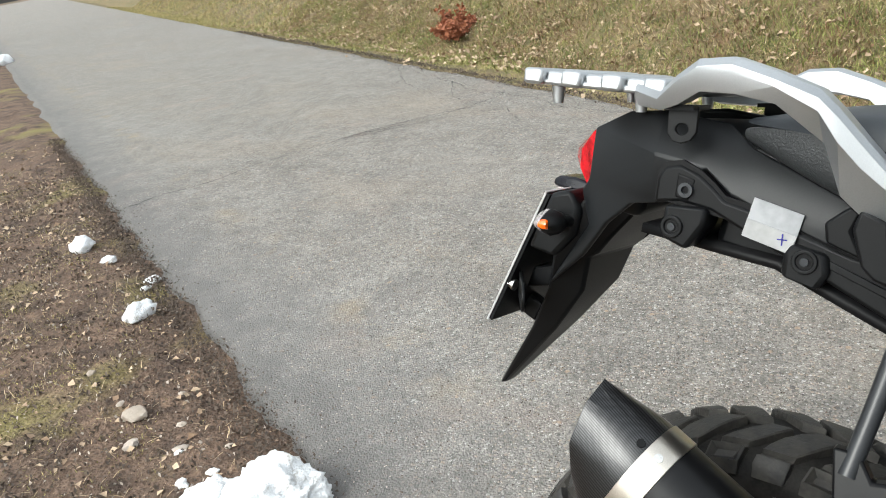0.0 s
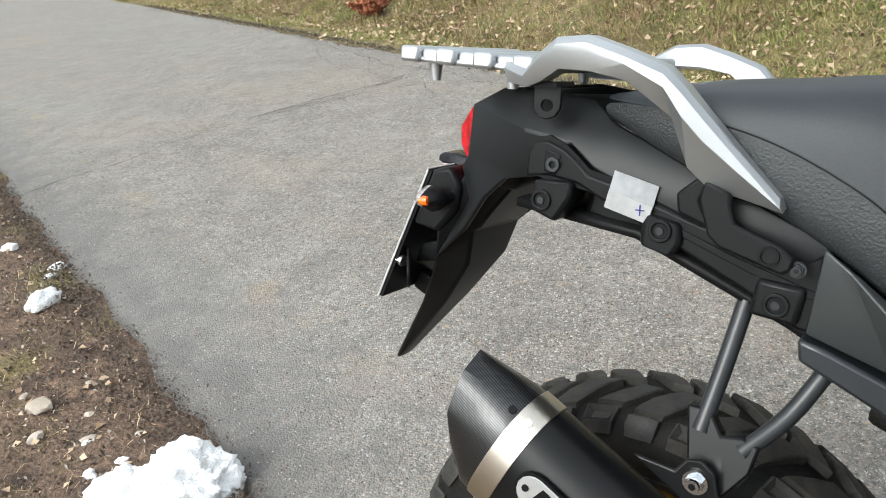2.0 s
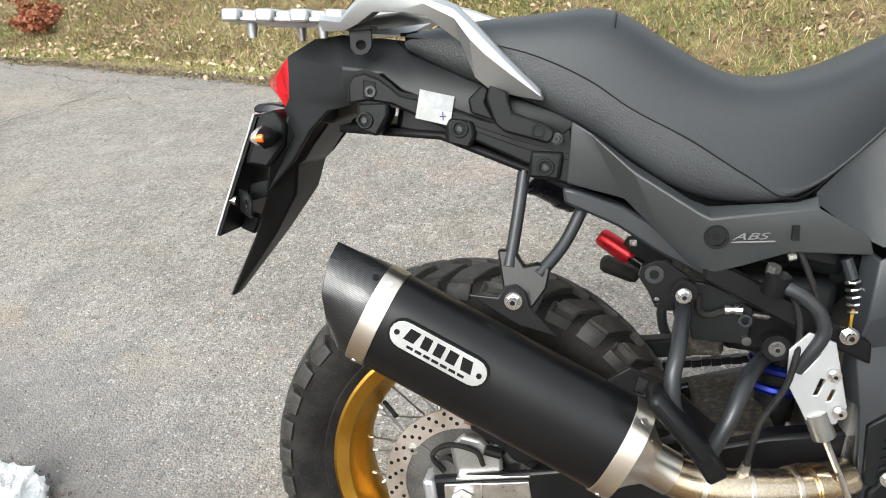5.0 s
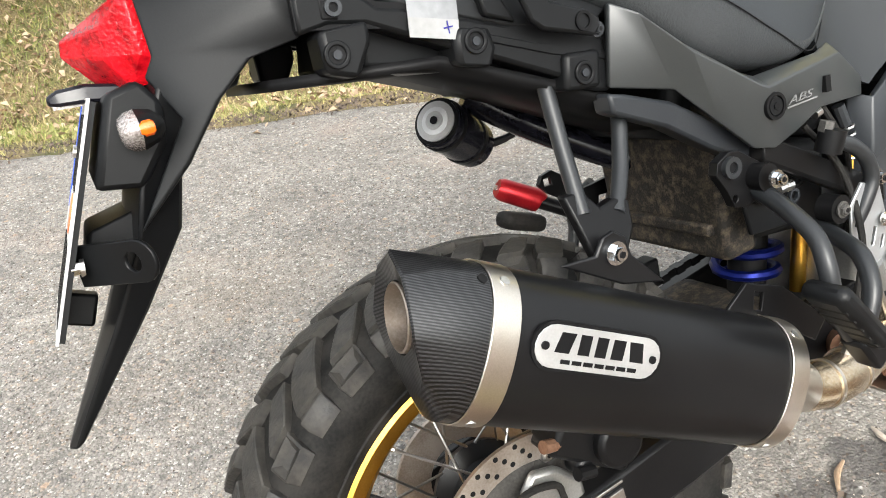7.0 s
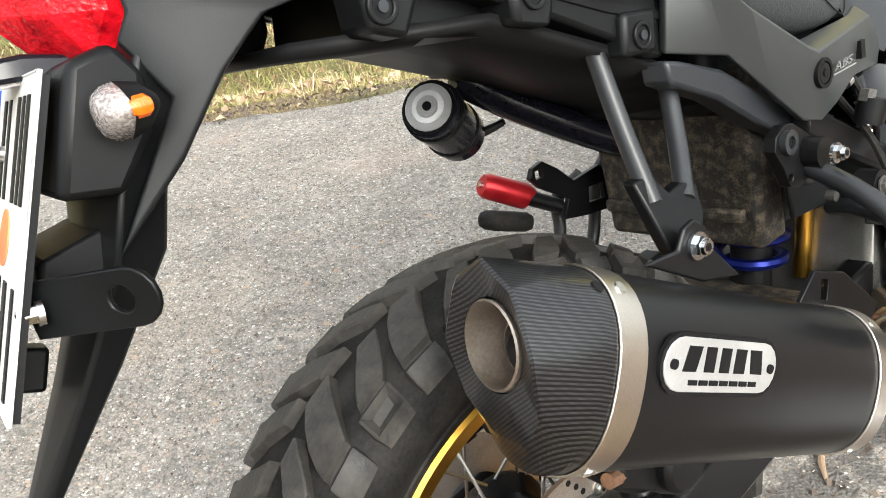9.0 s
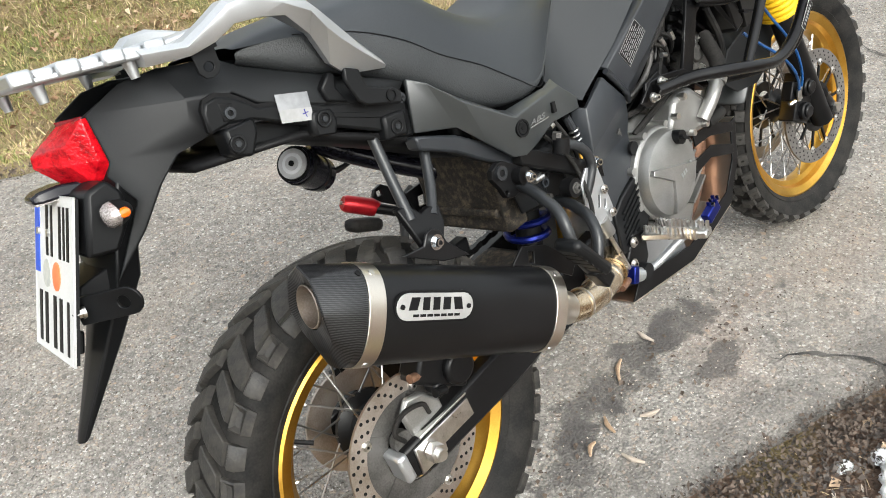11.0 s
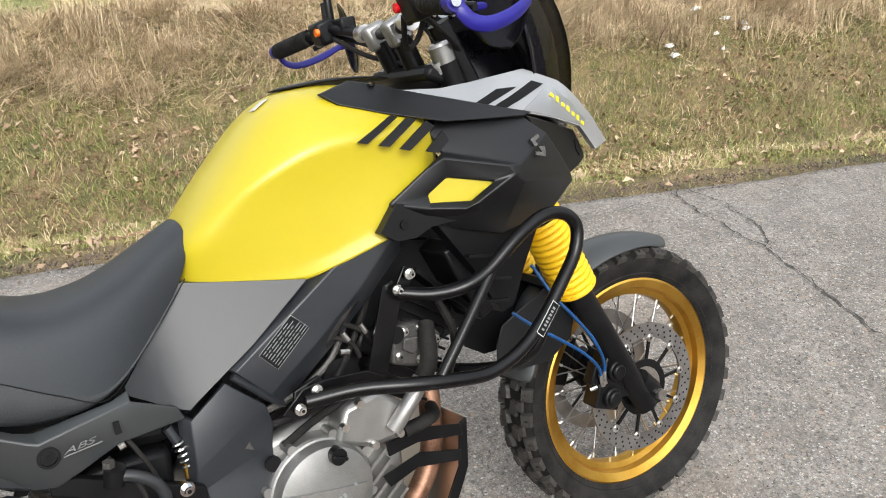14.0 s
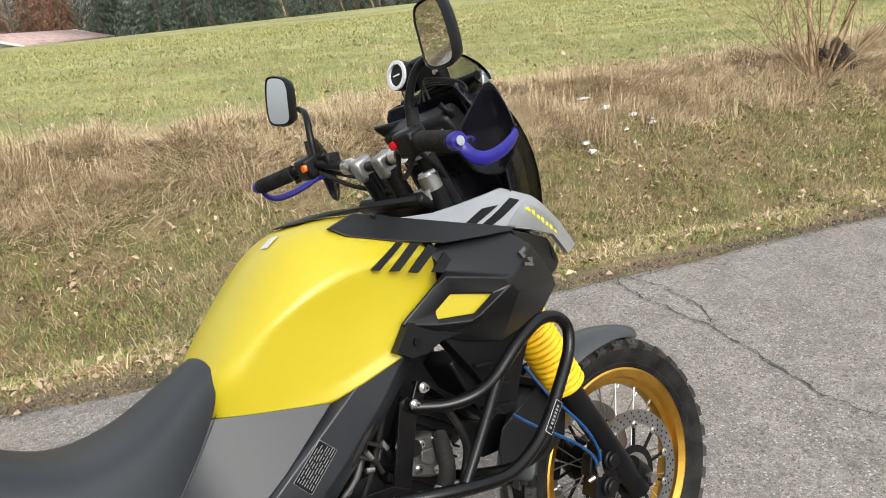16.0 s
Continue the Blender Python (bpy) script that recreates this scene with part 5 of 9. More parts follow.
# ---- seat ----
SX = [-0.045, 0.04, 0.14, 0.222, 0.285, 0.365, 0.43, 0.5, 0.56, 0.618]
S_TOP = [1.008, 1.022, 1.021, 1.032, 0.98, 0.925, 0.918, 0.932, 0.962, 0.987]
S_EDGE = [1.006, 1.014, 1.008, 1.016, 0.96, 0.91, 0.906, 0.918, 0.945, 0.966]
S_SEAM = [1.0, 0.994, 0.97, 0.935, 0.895, 0.856, 0.81, 0.78, 0.822, 0.905]
S_LOW = [0.984, 0.944, 0.914, 0.871, 0.829, 0.783, 0.774, 0.774, 0.816, 0.897]
S_HALF = [0.09, 0.115, 0.125, 0.128, 0.13, 0.135, 0.133, 0.118, 0.095, 0.07]
S_SIDE = [0.108, 0.132, 0.14, 0.146, 0.15, 0.156, 0.156, 0.15, 0.118, 0.085]
SXL = [-0.045, 0.03, 0.118, 0.19, 0.245, 0.312, 0.378, 0.434, 0.502, 0.594]
seat_rows = [[(x, 0, z) for x, z in zip(SX, S_TOP)], [(x, -h * 0.55, z - 0.002) for x, z, h in zip(SX, S_TOP, S_HALF)], [(x, -h, z) for x, z, h in zip(SX, S_EDGE, S_HALF)], [(0.5 * (x + xl), -0.5 * (a + b) - 0.004, 0.5 * (e + w)) for x, xl, a, b, e, w in zip(SX, SXL, S_HALF, S_SIDE, S_EDGE, S_SEAM)], [(xl, -b, w) for xl, b, w in zip(SXL, S_SIDE, S_SEAM)], [(xl, -b + 0.002, w) for xl, b, w in zip(SXL, S_SIDE, S_LOW)]]
seat = part("seat", shell(seat_rows[:5], closed=False), "vinyl", bike, "dark grey two-level dual seat with a stitched seam", sub=2)
for s in (1, -1):
    side_rows = [seat_rows[4], [(xl, -b - 0.003, 0.5 * (w + l)) for xl, b, w, l in zip(SXL, S_SIDE, S_SEAM, S_LOW)], seat_rows[5], [(xl, -b + 0.03, l - 0.003) for xl, b, l in zip(SXL, S_SIDE, S_LOW)]]
    part("seat_side", shell([[(x, y * s, z) for x, y, z in r] for r in side_rows], closed=False, mirror=False), "grain", seat, "grained vinyl side panel", sub=2)
    part("seam", tube([(x, (y - 0.0006) * s, z) for x, y, z in seat_rows[4][1:9]], 0.0008, 6, 6), "ink", seat)
part("stitch_line", tube([(0.226, -0.128, 0.993), (0.228, -0.115, 1.007), (0.228, -0.06, 1.0155), (0.228, 0.0, 1.017), (0.228, 0.06, 1.0155), (0.228, 0.115, 1.007), (0.226, 0.128, 0.993)], 0.0009, 6, 1), "ink", seat)

# ---- side covers and middle panels ----
COVER = dict(a0=(0.172, -0.146, 0.884), a1=(0.203, -0.15, 0.864), a2=(0.245, -0.152, 0.831), a3=(0.313, -0.156, 0.784), a4=(0.334, -0.156, 0.775), a5=(0.434, -0.152, 0.777), a6=(0.461, -0.148, 0.784), f0=(0.195, -0.158, 0.869), f1=(0.246, -0.168, 0.821), f2=(0.323, -0.174, 0.769), f3=(0.336, -0.175, 0.762), f4=(0.458, -0.166, 0.771), f5=(0.52, -0.145, 0.73), l1=(0.235, -0.148, 0.784), l2=(0.28, -0.158, 0.737), l3=(0.315, -0.166, 0.701), l4=(0.342, -0.169, 0.694), l5=(0.375, -0.168, 0.702), l6=(0.429, -0.16, 0.716), l7=(0.482, -0.15, 0.711), l8=(0.528, -0.138, 0.706), r3=(0.163, -0.138, 0.804))
COVER_FACES = ("a0 a1 f0", "a1 a2 f1 f0", "a2 a3 f2 f1", "a3 a4 f3 f2", "a4 a5 f4 f3", "a5 a6 f4", "f0 f1 l2 l1", "f1 f2 l3 l2", "f2 f3 l4 l3", "f3 l5 l4", "f3 f4 l6 l5", "f4 f5 l7 l6", "f5 l8 l7", "a0 f0 l1 r3")


def facets(points, faces, s=1):
    """A folded sheet: named corners (x, y, z) and the flat faces between them; s = -1 mirrors it."""
    bm = bmesh.new()
    vs = {k: bm.verts.new((p[0], p[1] * s, p[2])) for k, p in points.items()}
    for f in faces:
        bm.faces.new([vs[k] for k in f.split()])
    return bm


for s in (1, -1):
    sc = part("side_cover", facets(COVER, COVER_FACES, s), "cover_plastic", bike, "dark grey folded plastic side cover", solid=0.01, bevel=0.0025, sharp=14)
    if s > 0:
        part("cover_bolt", drum((0.342, -0.1735, 0.74), 0.0095, 0.004, "Y", 20), "plastic", sc)
        part("bolt_socket", drum((0.342, -0.1758, 0.74), 0.004, 0.002, "Y", 6), "ink", sc)
        part("cover_ring", lathe([(0.011, -0.003), (0.0145, -0.003), (0.0145, 0.003), (0.011, 0.003)], 24, True), "ink", sc, m=Matrix.Translation((0.342, -0.173, 0.74)))
        word = bpy.data.curves.new("ABS", "FONT")
        word.body, word.size, word.extrude, word.shear, word.align_x = "ABS", 0.0185, 0.0004, 0.4, "LEFT"
        text_ob = new("lettering", word)
        text_ob.parent = sc
        text_ob.matrix_local = pose(0.36, -0.1745, 0.736, 90, 0, 3) @ Matrix.Diagonal((1.25, 0.62, 1, 1))
        word.materials.append(M["print_dim"])
        tagged(text_ob, label="light grey ABS lettering")
        part("underline", box((0.384, -0.1732, 0.7332), (0.05, 0.0008, 0.0016), 0, 0, 3), "print_dim", sc)
        part("cover_slot", box((0.432, -0.166, 0.742), (0.008, 0.006, 0.018)), "ink", sc)

def mid_y(x, z):
    return -0.08 - 0.216 * (x - 0.578) + 0.37 * (z - 0.898) - 3.5 * max(0, 0.56 - x) ** 2


mid_line = [(0.461, 0.784), (0.5, 0.815), (0.539, 0.858), (0.566, 0.89), (0.578, 0.898), (0.66, 0.877), (0.766, 0.851), (0.653, 0.779), (0.536, 0.717), (0.515, 0.728), (0.46, 0.772)]
for s in (1, -1):
    part("middle_panel", panel(mid_line, lambda x, z: (mid_y(x, z) - 0.002) * s, 0.02, step=0.03), "satin_panel", bike, "smooth dark grey panel below the tank", bevel=0.004)

# ---- frame ----
SPAR = dict(s1=(0.613, -0.15, 0.749), s2=(0.761, -0.15, 0.829), s3=(0.811, -0.151, 0.857), s4=(0.871, -0.153, 0.88), s45=(0.93, -0.155, 0.888), s5=(0.94, -0.155, 0.878), s55=(0.907, -0.154, 0.857), s6=(0.85, -0.152, 0.81), s7=(0.751, -0.15, 0.745), s8=(0.657, -0.15, 0.693), b1=(0.955, -0.13, 0.845), b2=(0.88, -0.127, 0.786), b3=(0.788, -0.126, 0.724), b4=(0.684, -0.126, 0.66), i1=(0.6, -0.115, 0.762), i2=(0.752, -0.115, 0.842), i3=(0.804, -0.115, 0.87), i4=(0.866, -0.115, 0.892))
SPAR_FACES = ("s1 s2 s7 s8", "s2 s3 s6 s7", "s3 s4 s55 s6", "s4 s45 s5 s55", "s8 s7 b3 b4", "s7 s6 b2 b3", "s6 s55 b1 b2", "s55 s5 b1", "i1 i2 s2 s1", "i2 i3 s3 s2", "i3 i4 s4 s3")
DOWN = dict(a=(0.531, -0.15, 0.703), b=(0.594, -0.15, 0.739), c=(0.646, -0.15, 0.681), d=(0.521, -0.152, 0.626), e=(0.652, -0.143, 0.644), f=(0.644, -0.139, 0.612), g=(0.512, -0.141, 0.585), h=(0.634, -0.147, 0.573), i=(0.518, -0.152, 0.514), j=(0.522, -0.152, 0.4), k=(0.53, -0.15, 0.345), l=(0.575, -0.15, 0.347), m=(0.615, -0.15, 0.41), n=(0.636, -0.15, 0.45), o=(0.645, -0.15, 0.5), p=(0.639, -0.15, 0.552), u=(0.518, -0.125, 0.712), v=(0.505, -0.125, 0.62), w=(0.5, -0.125, 0.52))
DOWN_FACES = ("a b c d", "d c e f g", "g f h i", "i h p o n m l k j", "u a d v", "v d g", "v g i w")
for s in (1, -1):
    f = part("frame_spar", facets(SPAR, SPAR_FACES, s), "frame_grey", bike, "dark grey aluminium twin-spar frame", solid=0.012, bevel=0.002, sharp=12)
    part("spar_core", panel([(0.6, 0.745), (0.75, 0.835), (0.86, 0.885), (0.95, 0.86), (0.88, 0.79), (0.68, 0.662)], -0.112 * s, 0.03), "frame", f)
    part("down_plate", facets(DOWN, DOWN_FACES, s), "frame_grey", f, "dark grey frame down plate", solid=0.012, bevel=0.002, sharp=10)
    part("heel_cover", panel([(0.527, 0.492), (0.56, 0.515), (0.631, 0.545), (0.647, 0.501), (0.631, 0.443), (0.588, 0.396), (0.526, 0.411)], -0.158 * s, 0.012), "plastic", f, "ribbed black guard", bevel=0.003)
    for k in range(7):
        part("guard_rib", box((0.582 - 0.003 * k, -0.1595 * s, 0.505 - 0.0135 * k), (0.075 - 0.003 * k, 0.004, 0.004), 0, -30, 0), "plastic", f)
    part("frame_step", tube([(0.607, -0.149 * s, 0.745), (0.655, -0.149 * s, 0.688), (0.682, -0.127 * s, 0.662)], 0.006, 8, 1), "frame_grey", f)
    # small light triangular sticker on the down plate
    part("worn_patch", panel([(0.597, 0.628), (0.606, 0.636), (0.609, 0.62)], slope(0.57, 0.6, -0.1512 * s, 0, -0.03 * s), 0.002), "dark_alu", f)
    part("spar_plug", drum((0.632, -0.152 * s, 0.585), 0.013, 0.006, "Y", 20), "ink", f)
    if s > 0:
        corners = [Vector(p) for p in ((0.721, -0.1508, 0.806), (0.746, -0.1508, 0.776), (0.679, -0.1508, 0.729), (0.655, -0.1508, 0.761))]
        sticker = part("information_label", panel([(c.x, c.z) for c in corners], -0.1506, 0.0006), "plastic", f, "dark label with rows of small print")
        part("label_rim", tube(corners + corners[:1], 0.0005, 4, 1), "print_mid", sticker)
        rnd = random.Random(3)
        for k in range(7):
            t = (k + 0.9) / 7.8
            a, b = corners[3].lerp(corners[2], t), corners[0].lerp(corners[1], t)
            at = 0.06
            while at < 0.86:
                g = rnd.uniform(0.06, 0.2)
                c, d = a.lerp(b, at + g / 2), b - a
                part("print_line", box((c.x, -0.1511, c.z), (d.length * g, 0.0006, 0.0011), 0, math.degrees(math.atan2(-d.z, d.x)), 0), "print_mid", sticker)
                at += g + 0.035
sub = panel([(0.158, 0.8), (0.18, 0.794), (0.235, 0.773), (0.29, 0.738), (0.348, 0.701), (0.348, 0.672), (0.28, 0.71), (0.225, 0.748), (0.16, 0.779)], -0.141, 0.03)
both("subframe_bar", panel([(0.333, 0.704), (0.345, 0.706), (0.525, 0.602), (0.525, 0.574), (0.467, 0.602), (0.33, 0.68)], -0.162, 0.022), "frame", bike, bevel=0.004)
both("subframe_rail", sub, "frame_grey", bike, bevel=0.004)

# ---- tail ----
def ring(r0, r1, y0, y1, c, n=24):
    return lathe([(r0, y0), (r1, y0), (r1, y1), (r0, y1)], n, True), Matrix.Translation(c)


TAIL = dict(A=(-0.232, -0.068, 0.989), B=(-0.183, -0.077, 1.01), C=(-0.138, -0.086, 1.012), C2=(-0.066, -0.091, 1.0), N=(-0.037, -0.105, 0.978), H=(0.05, -0.116, 0.938), V=(0.182, -0.132, 0.882), W=(0.07, -0.130, 0.885), D=(-0.131, -0.120, 0.967), E=(-0.075, -0.126, 0.957), F=(-0.048, -0.127, 0.933), G=(-0.02, -0.129, 0.921), J=(-0.233, -0.077, 0.93), I=(-0.243, -0.075, 0.915), K=(-0.138, -0.117, 0.943), L=(-0.122, -0.119, 0.917), P=(-0.163, -0.108, 0.911), Q=(-0.195, -0.102, 0.886), R=(-0.233, -0.087, 0.84), S=(-0.226, -0.085, 0.877), T=(-0.285, -0.073, 0.795), X=(0.16, -0.130, 0.865))
TAIL_FACES = ("A B C D", "A D K J", "C C2 E D", "C2 N F E", "N H G F", "H V X W G", "D E L K", "J K L P", "J P Q S", "J S I", "S Q R", "S R T")
for s in (1, -1):
    t = part("tail_fairing", facets(TAIL, TAIL_FACES, s), "grey_plastic", bike, "dark grey folded plastic tail fairing", solid=0.008, bevel=0.0025, sharp=14)
    rail_line = [(-0.125, 0.918), (-0.123, 0.945), (-0.116, 0.956), (-0.098, 0.959), (-0.078, 0.95), (-0.063, 0.938), (-0.052, 0.927), (-0.028, 0.921), (0.014, 0.906), (0.067, 0.888), (0.09, 0.885), (0.16, 0.884), (0.172, 0.876), (0.172, 0.8), (0.15, 0.805), (0.114, 0.828), (0.043, 0.863), (0.001, 0.882), (-0.033, 0.899), (-0.065, 0.915), (-0.097, 0.921)]
    # black strip stands in for the shade in the slit above the rail
    shadow_gap = [(x, z + 0.0045) for x, z in rail_line[:12]] + [(0.165, 0.87), (-0.03, 0.905)]
    part("rail_gap", panel(shadow_gap, -0.1275 * s, 0.012), "ink", t)
    rail = part("pannier_rail", panel(rail_line, -0.1295 * s, 0.03), "plastic", bike, "black plastic pannier mounting rail", bevel=0.004)
    for (cx, cz), line in (((-0.1, 0.897), [(-0.111, 0.918), (-0.066, 0.918), (-0.067, 0.901), (-0.085, 0.874), (-0.112, 0.884)]), ((0.028, 0.88), [(0.008, 0.885), (0.014, 0.895), (0.046, 0.888), (0.049, 0.87), (0.04, 0.854), (0.007, 0.863)]), ((0.137, 0.826), [(0.119, 0.848), (0.161, 0.844), (0.155, 0.808), (0.113, 0.813)])):
        part("mounting_lug", panel(line, -0.1375 * s, 0.04), "plastic", rail, bevel=0.005)
        rb, rm = ring(0.0075, 0.0115, -0.002, 0.002, (cx, -0.1385 * s, cz))
        part("lug_ring", rb, "plastic", rail, m=rm, bevel=0.001)
        # black disc paints the shade inside the lug's recess
        part("lug_well", drum((cx, -0.1378 * s, cz), 0.0075, 0.001, "Y", 18), "ink", rail)
        part("lug_bolt", drum((cx, -0.139 * s, cz), 0.004, 0.003, "Y", 10), "frame_grey", rail)
    # the recess is a black patch on the rail, its shade put into colour
    part("rail_recess", panel([(-0.101, 0.951), (-0.082, 0.945), (-0.088, 0.923), (-0.103, 0.926)], -0.1305 * s, 0.004), "ink", rail, bevel=0.002)
    rb, rm = ring(0.004, 0.0075, -0.002, 0.002, (-0.091, -0.1315 * s, 0.934))
    part("rail_bolt", rb, "frame_grey", rail, m=rm)
    part("rail_cover", panel([(0.04, 0.917), (0.06, 0.934), (0.069, 0.929), (0.063, 0.912), (0.075, 0.887), (0.043, 0.899)], -0.137 * s, 0.016), "plastic", rail, bevel=0.003)
    part("rail_step", panel([(0.1, 0.862), (0.17, 0.84), (0.17, 0.832), (0.11, 0.85), (0.02, 0.886), (0.02, 0.893)], -0.1315 * s, 0.006), "plastic", rail, bevel=0.001)
    br = part("rack_bracket", panel([(0.072, 0.934), (0.095, 0.924), (0.096, 0.913), (0.1, 0.898), (0.139, 0.883), (0.151, 0.874), (0.148, 0.862), (0.142, 0.858), (0.088, 0.875), (0.077, 0.885), (0.067, 0.917)], -0.157 * s, 0.008), "plastic", bike, "black bent rack bracket", bevel=0.003)
    rb, rm = ring(0.0065, 0.009, -0.002, 0.002, (0.131, -0.1575 * s, 0.874))
    part("bracket_ring", rb, "ink", br, m=rm)
    bolt((0.153, -0.147 * s, 0.863), 0.005, "frame_grey", br, 0.006, pose(0, 0, 0, 90 if s > 0 else -90, 0, 0))
    # bent lug under the rack with a hole
    lug = panel([(-0.111, 1.018), (-0.08, 1.016), (-0.081, 0.991), (-0.087, 0.983), (-0.096, 0.98), (-0.105, 0.982), (-0.111, 0.99)], -0.14 * s, 0.004, holes=([(-0.096 + 0.0065 * math.cos(q), 0.994 + 0.0055 * math.sin(q)) for q in (2 * math.pi * k / 14 for k in range(14))],))
    part("rack_lug", lug, "plastic", bike, "black pierced steel lug", bevel=0.001)
    part("lug_arm", box((-0.096, -0.13 * s, 1.015), (0.03, 0.04, 0.005)), "plastic", bike)
part("tail_top_cover", shell([[(-0.215, 0, 0.985), (-0.14, 0, 1.006), (-0.04, 0, 1.0), (0.06, 0, 0.96)], [(-0.212, -0.06, 0.98), (-0.14, -0.08, 1.004), (-0.04, -0.09, 0.998), (0.06, -0.1, 0.955)], [(-0.206, -0.085, 0.97), (-0.14, -0.1, 0.99), (-0.04, -0.1, 0.975), (0.06, -0.1, 0.93)]], closed=False), "grey_plastic", bike, solid=0.008, sub=1)
part("tail_undertray", shell([[(-0.15, 0, 0.89), (0.0, 0, 0.87), (0.15, 0, 0.8), (0.3, 0, 0.72)], [(-0.15, -0.1, 0.89), (0.0, -0.12, 0.875), (0.15, -0.12, 0.81), (0.3, -0.12, 0.73)]], closed=False), "ink", bike, "black tail undertray", solid=0.01)
part("tail_back", box((-0.19, 0, 0.93), (0.06, 0.15, 0.075), 0, 10, 0), "grey_plastic", bike, bevel=0.012)
tape = panel([(-0.024, 0.933), (0.022, 0.921), (0.015, 0.885), (-0.031, 0.898)], slope(0, 0.9, -0.1335, 0, 0.12), 0.0008, step=0.012)
tp = part("tape_patch", tape, "tape", bike, "silver tape patch with a pen mark")
part("tape_end", panel([(-0.028, 0.913), (0.018, 0.901), (0.0135, 0.8845), (-0.0315, 0.8965)], slope(0, 0.9, -0.1343, 0, 0.12), 0.0006, step=0.012), "print_mid", tp, "white tape end")
part("pen_mark", box((0.006, -0.1352, 0.897), (0.009, 0.0005, 0.0012)), "blue", tp), part("pen_mark", box((0.006, -0.1352, 0.897), (0.0012, 0.0005, 0.011)), "blue", tp)

# tail lamp, plate and splash guard
LAMP = dict(a=(-0.237, -0.062, 0.984), b=(-0.238, -0.06, 0.935), c=(-0.25, -0.043, 0.91), d=(-0.264, 0.0, 0.905), e=(-0.296, 0.0, 0.948), f=(-0.293, 0.0, 0.961), g=(-0.262, -0.046, 0.962), h=(-0.25, 0.0, 0.984), k=(-0.2, -0.06, 0.982), l=(-0.2, -0.05, 0.91), b2=(-0.266, -0.042, 0.938))
LAMP_FACES = ("a g b2 b", "b b2 c", "b2 d c", "g f e b2", "b2 e d", "a h f g", "k a b l", "b c l")
red_skin = facets(LAMP, LAMP_FACES)
other = facets(LAMP, LAMP_FACES, -1)
other_me = bpy.data.meshes.new("lamp_half")
other.to_mesh(other_me)
red_skin.from_mesh(other_me)
other.free()
bpy.data.meshes.remove(other_me)
bmesh.ops.remove_doubles(red_skin, verts=red_skin.verts, dist=1e-4)
part("tail_lamp", red_skin, "red", bike, "red faceted tail lamp", bevel=0.0015, sharp=14)
PLATE = Matrix.Translation((-0.331, 0.008, 0.82)) @ Matrix.Rotation(radians(25.6), 4, "Y")
sign = part("number_plate", box((0, 0, 0), (0.0012, 0.18, 0.2)), "white", bike, "white number plate with dark bars and blue band", m=PLATE)
X = -0.0011
part("backing", box((0.0032, 0, 0), (0.005, 0.176, 0.196)), "plastic", sign, "black plate backing", m=PLATE)
part("blue_band", box((X, 0.076, 0.048), (0.001, 0.022, 0.1)), "eu_blue", sign, m=PLATE)
for y, z, w, h in ((0.028, 0.055, 0.01, 0.064), (0.006, 0.055, 0.008, 0.064), (-0.032, 0.055, 0.009, 0.064), (-0.05, 0.055, 0.007, 0.064), (-0.067, 0.055, 0.009, 0.064), (0.062, -0.058, 0.012, 0.066), (0.034, -0.058, 0.013, 0.066), (-0.006, -0.058, 0.013, 0.066), (-0.034, -0.058, 0.012, 0.066), (-0.066, -0.058, 0.008, 0.066)):
    part("dark_bar", box((X, y, z), (0.001, w, h)), "ink", sign, m=PLATE)
part("seal", drum((X, 0.03, 0.0), 0.018, 0.001, "X", 28), "seal_grey", sign, m=PLATE)
part("seal", drum((X, -0.015, 0.0), 0.018, 0.001, "X", 28), "seal_orange", sign, m=PLATE)
rim = bmesh.new()
for c, sz in (((0, 0.0895, 0), (0.0026, 0.001, 0.2)), ((0, -0.0895, 0), (0.0026, 0.001, 0.2)), ((0, 0, 0.0995), (0.0026, 0.18, 0.001)), ((0, 0, -0.0995), (0.0026, 0.18, 0.001))):
    box(c, sz, bm=rim)
part("plate_rim", rim, "print_grey", sign, m=PLATE)
for y in (0.066, 0.02):
    part("plate_screw", drum((X - 0.001, y, 0.052), 0.005, 0.004, "X", 12), "steel", sign, m=PLATE)
guard = rings_skin([[(xr, -h, z), (xr - 0.008, -h * 0.3, z), (xr - 0.008, h * 0.3, z), (xr, h, z), (xf - 0.014, h * 0.7, z + dz), (xf - 0.014, -h * 0.7, z + dz)] for z, xr, xf, h, dz in ((0.925, -0.225, -0.15, 0.075, 0.0), (0.9, -0.24, -0.16, 0.082, 0.0), (0.86, -0.258, -0.195, 0.084, 0.0), (0.838, -0.268, -0.212, 0.084, 0.0), (0.832, -0.274, -0.222, 0.085, 0.0), (0.785, -0.29, -0.236, 0.068, 0.0), (0.72, -0.328, -0.285, 0.044, 0.0), (0.612, -0.398, -0.376, 0.015, 0.004))])
splash = part("splash_guard", guard, "plastic", bike, "long black plastic splash guard", bevel=0.004)
part("plate_carrier", panel([(-0.277, 0.91), (-0.25, 0.916), (-0.236, 0.893), (-0.243, 0.862), (-0.27, 0.832), (-0.308, 0.84)], -0.09, 0.18), "plastic", splash, bevel=0.006)
part("carrier_foot", panel([(-0.325, 0.805), (-0.27, 0.815), (-0.265, 0.79), (-0.336, 0.775)], -0.05, 0.1), "plastic", splash, bevel=0.004)
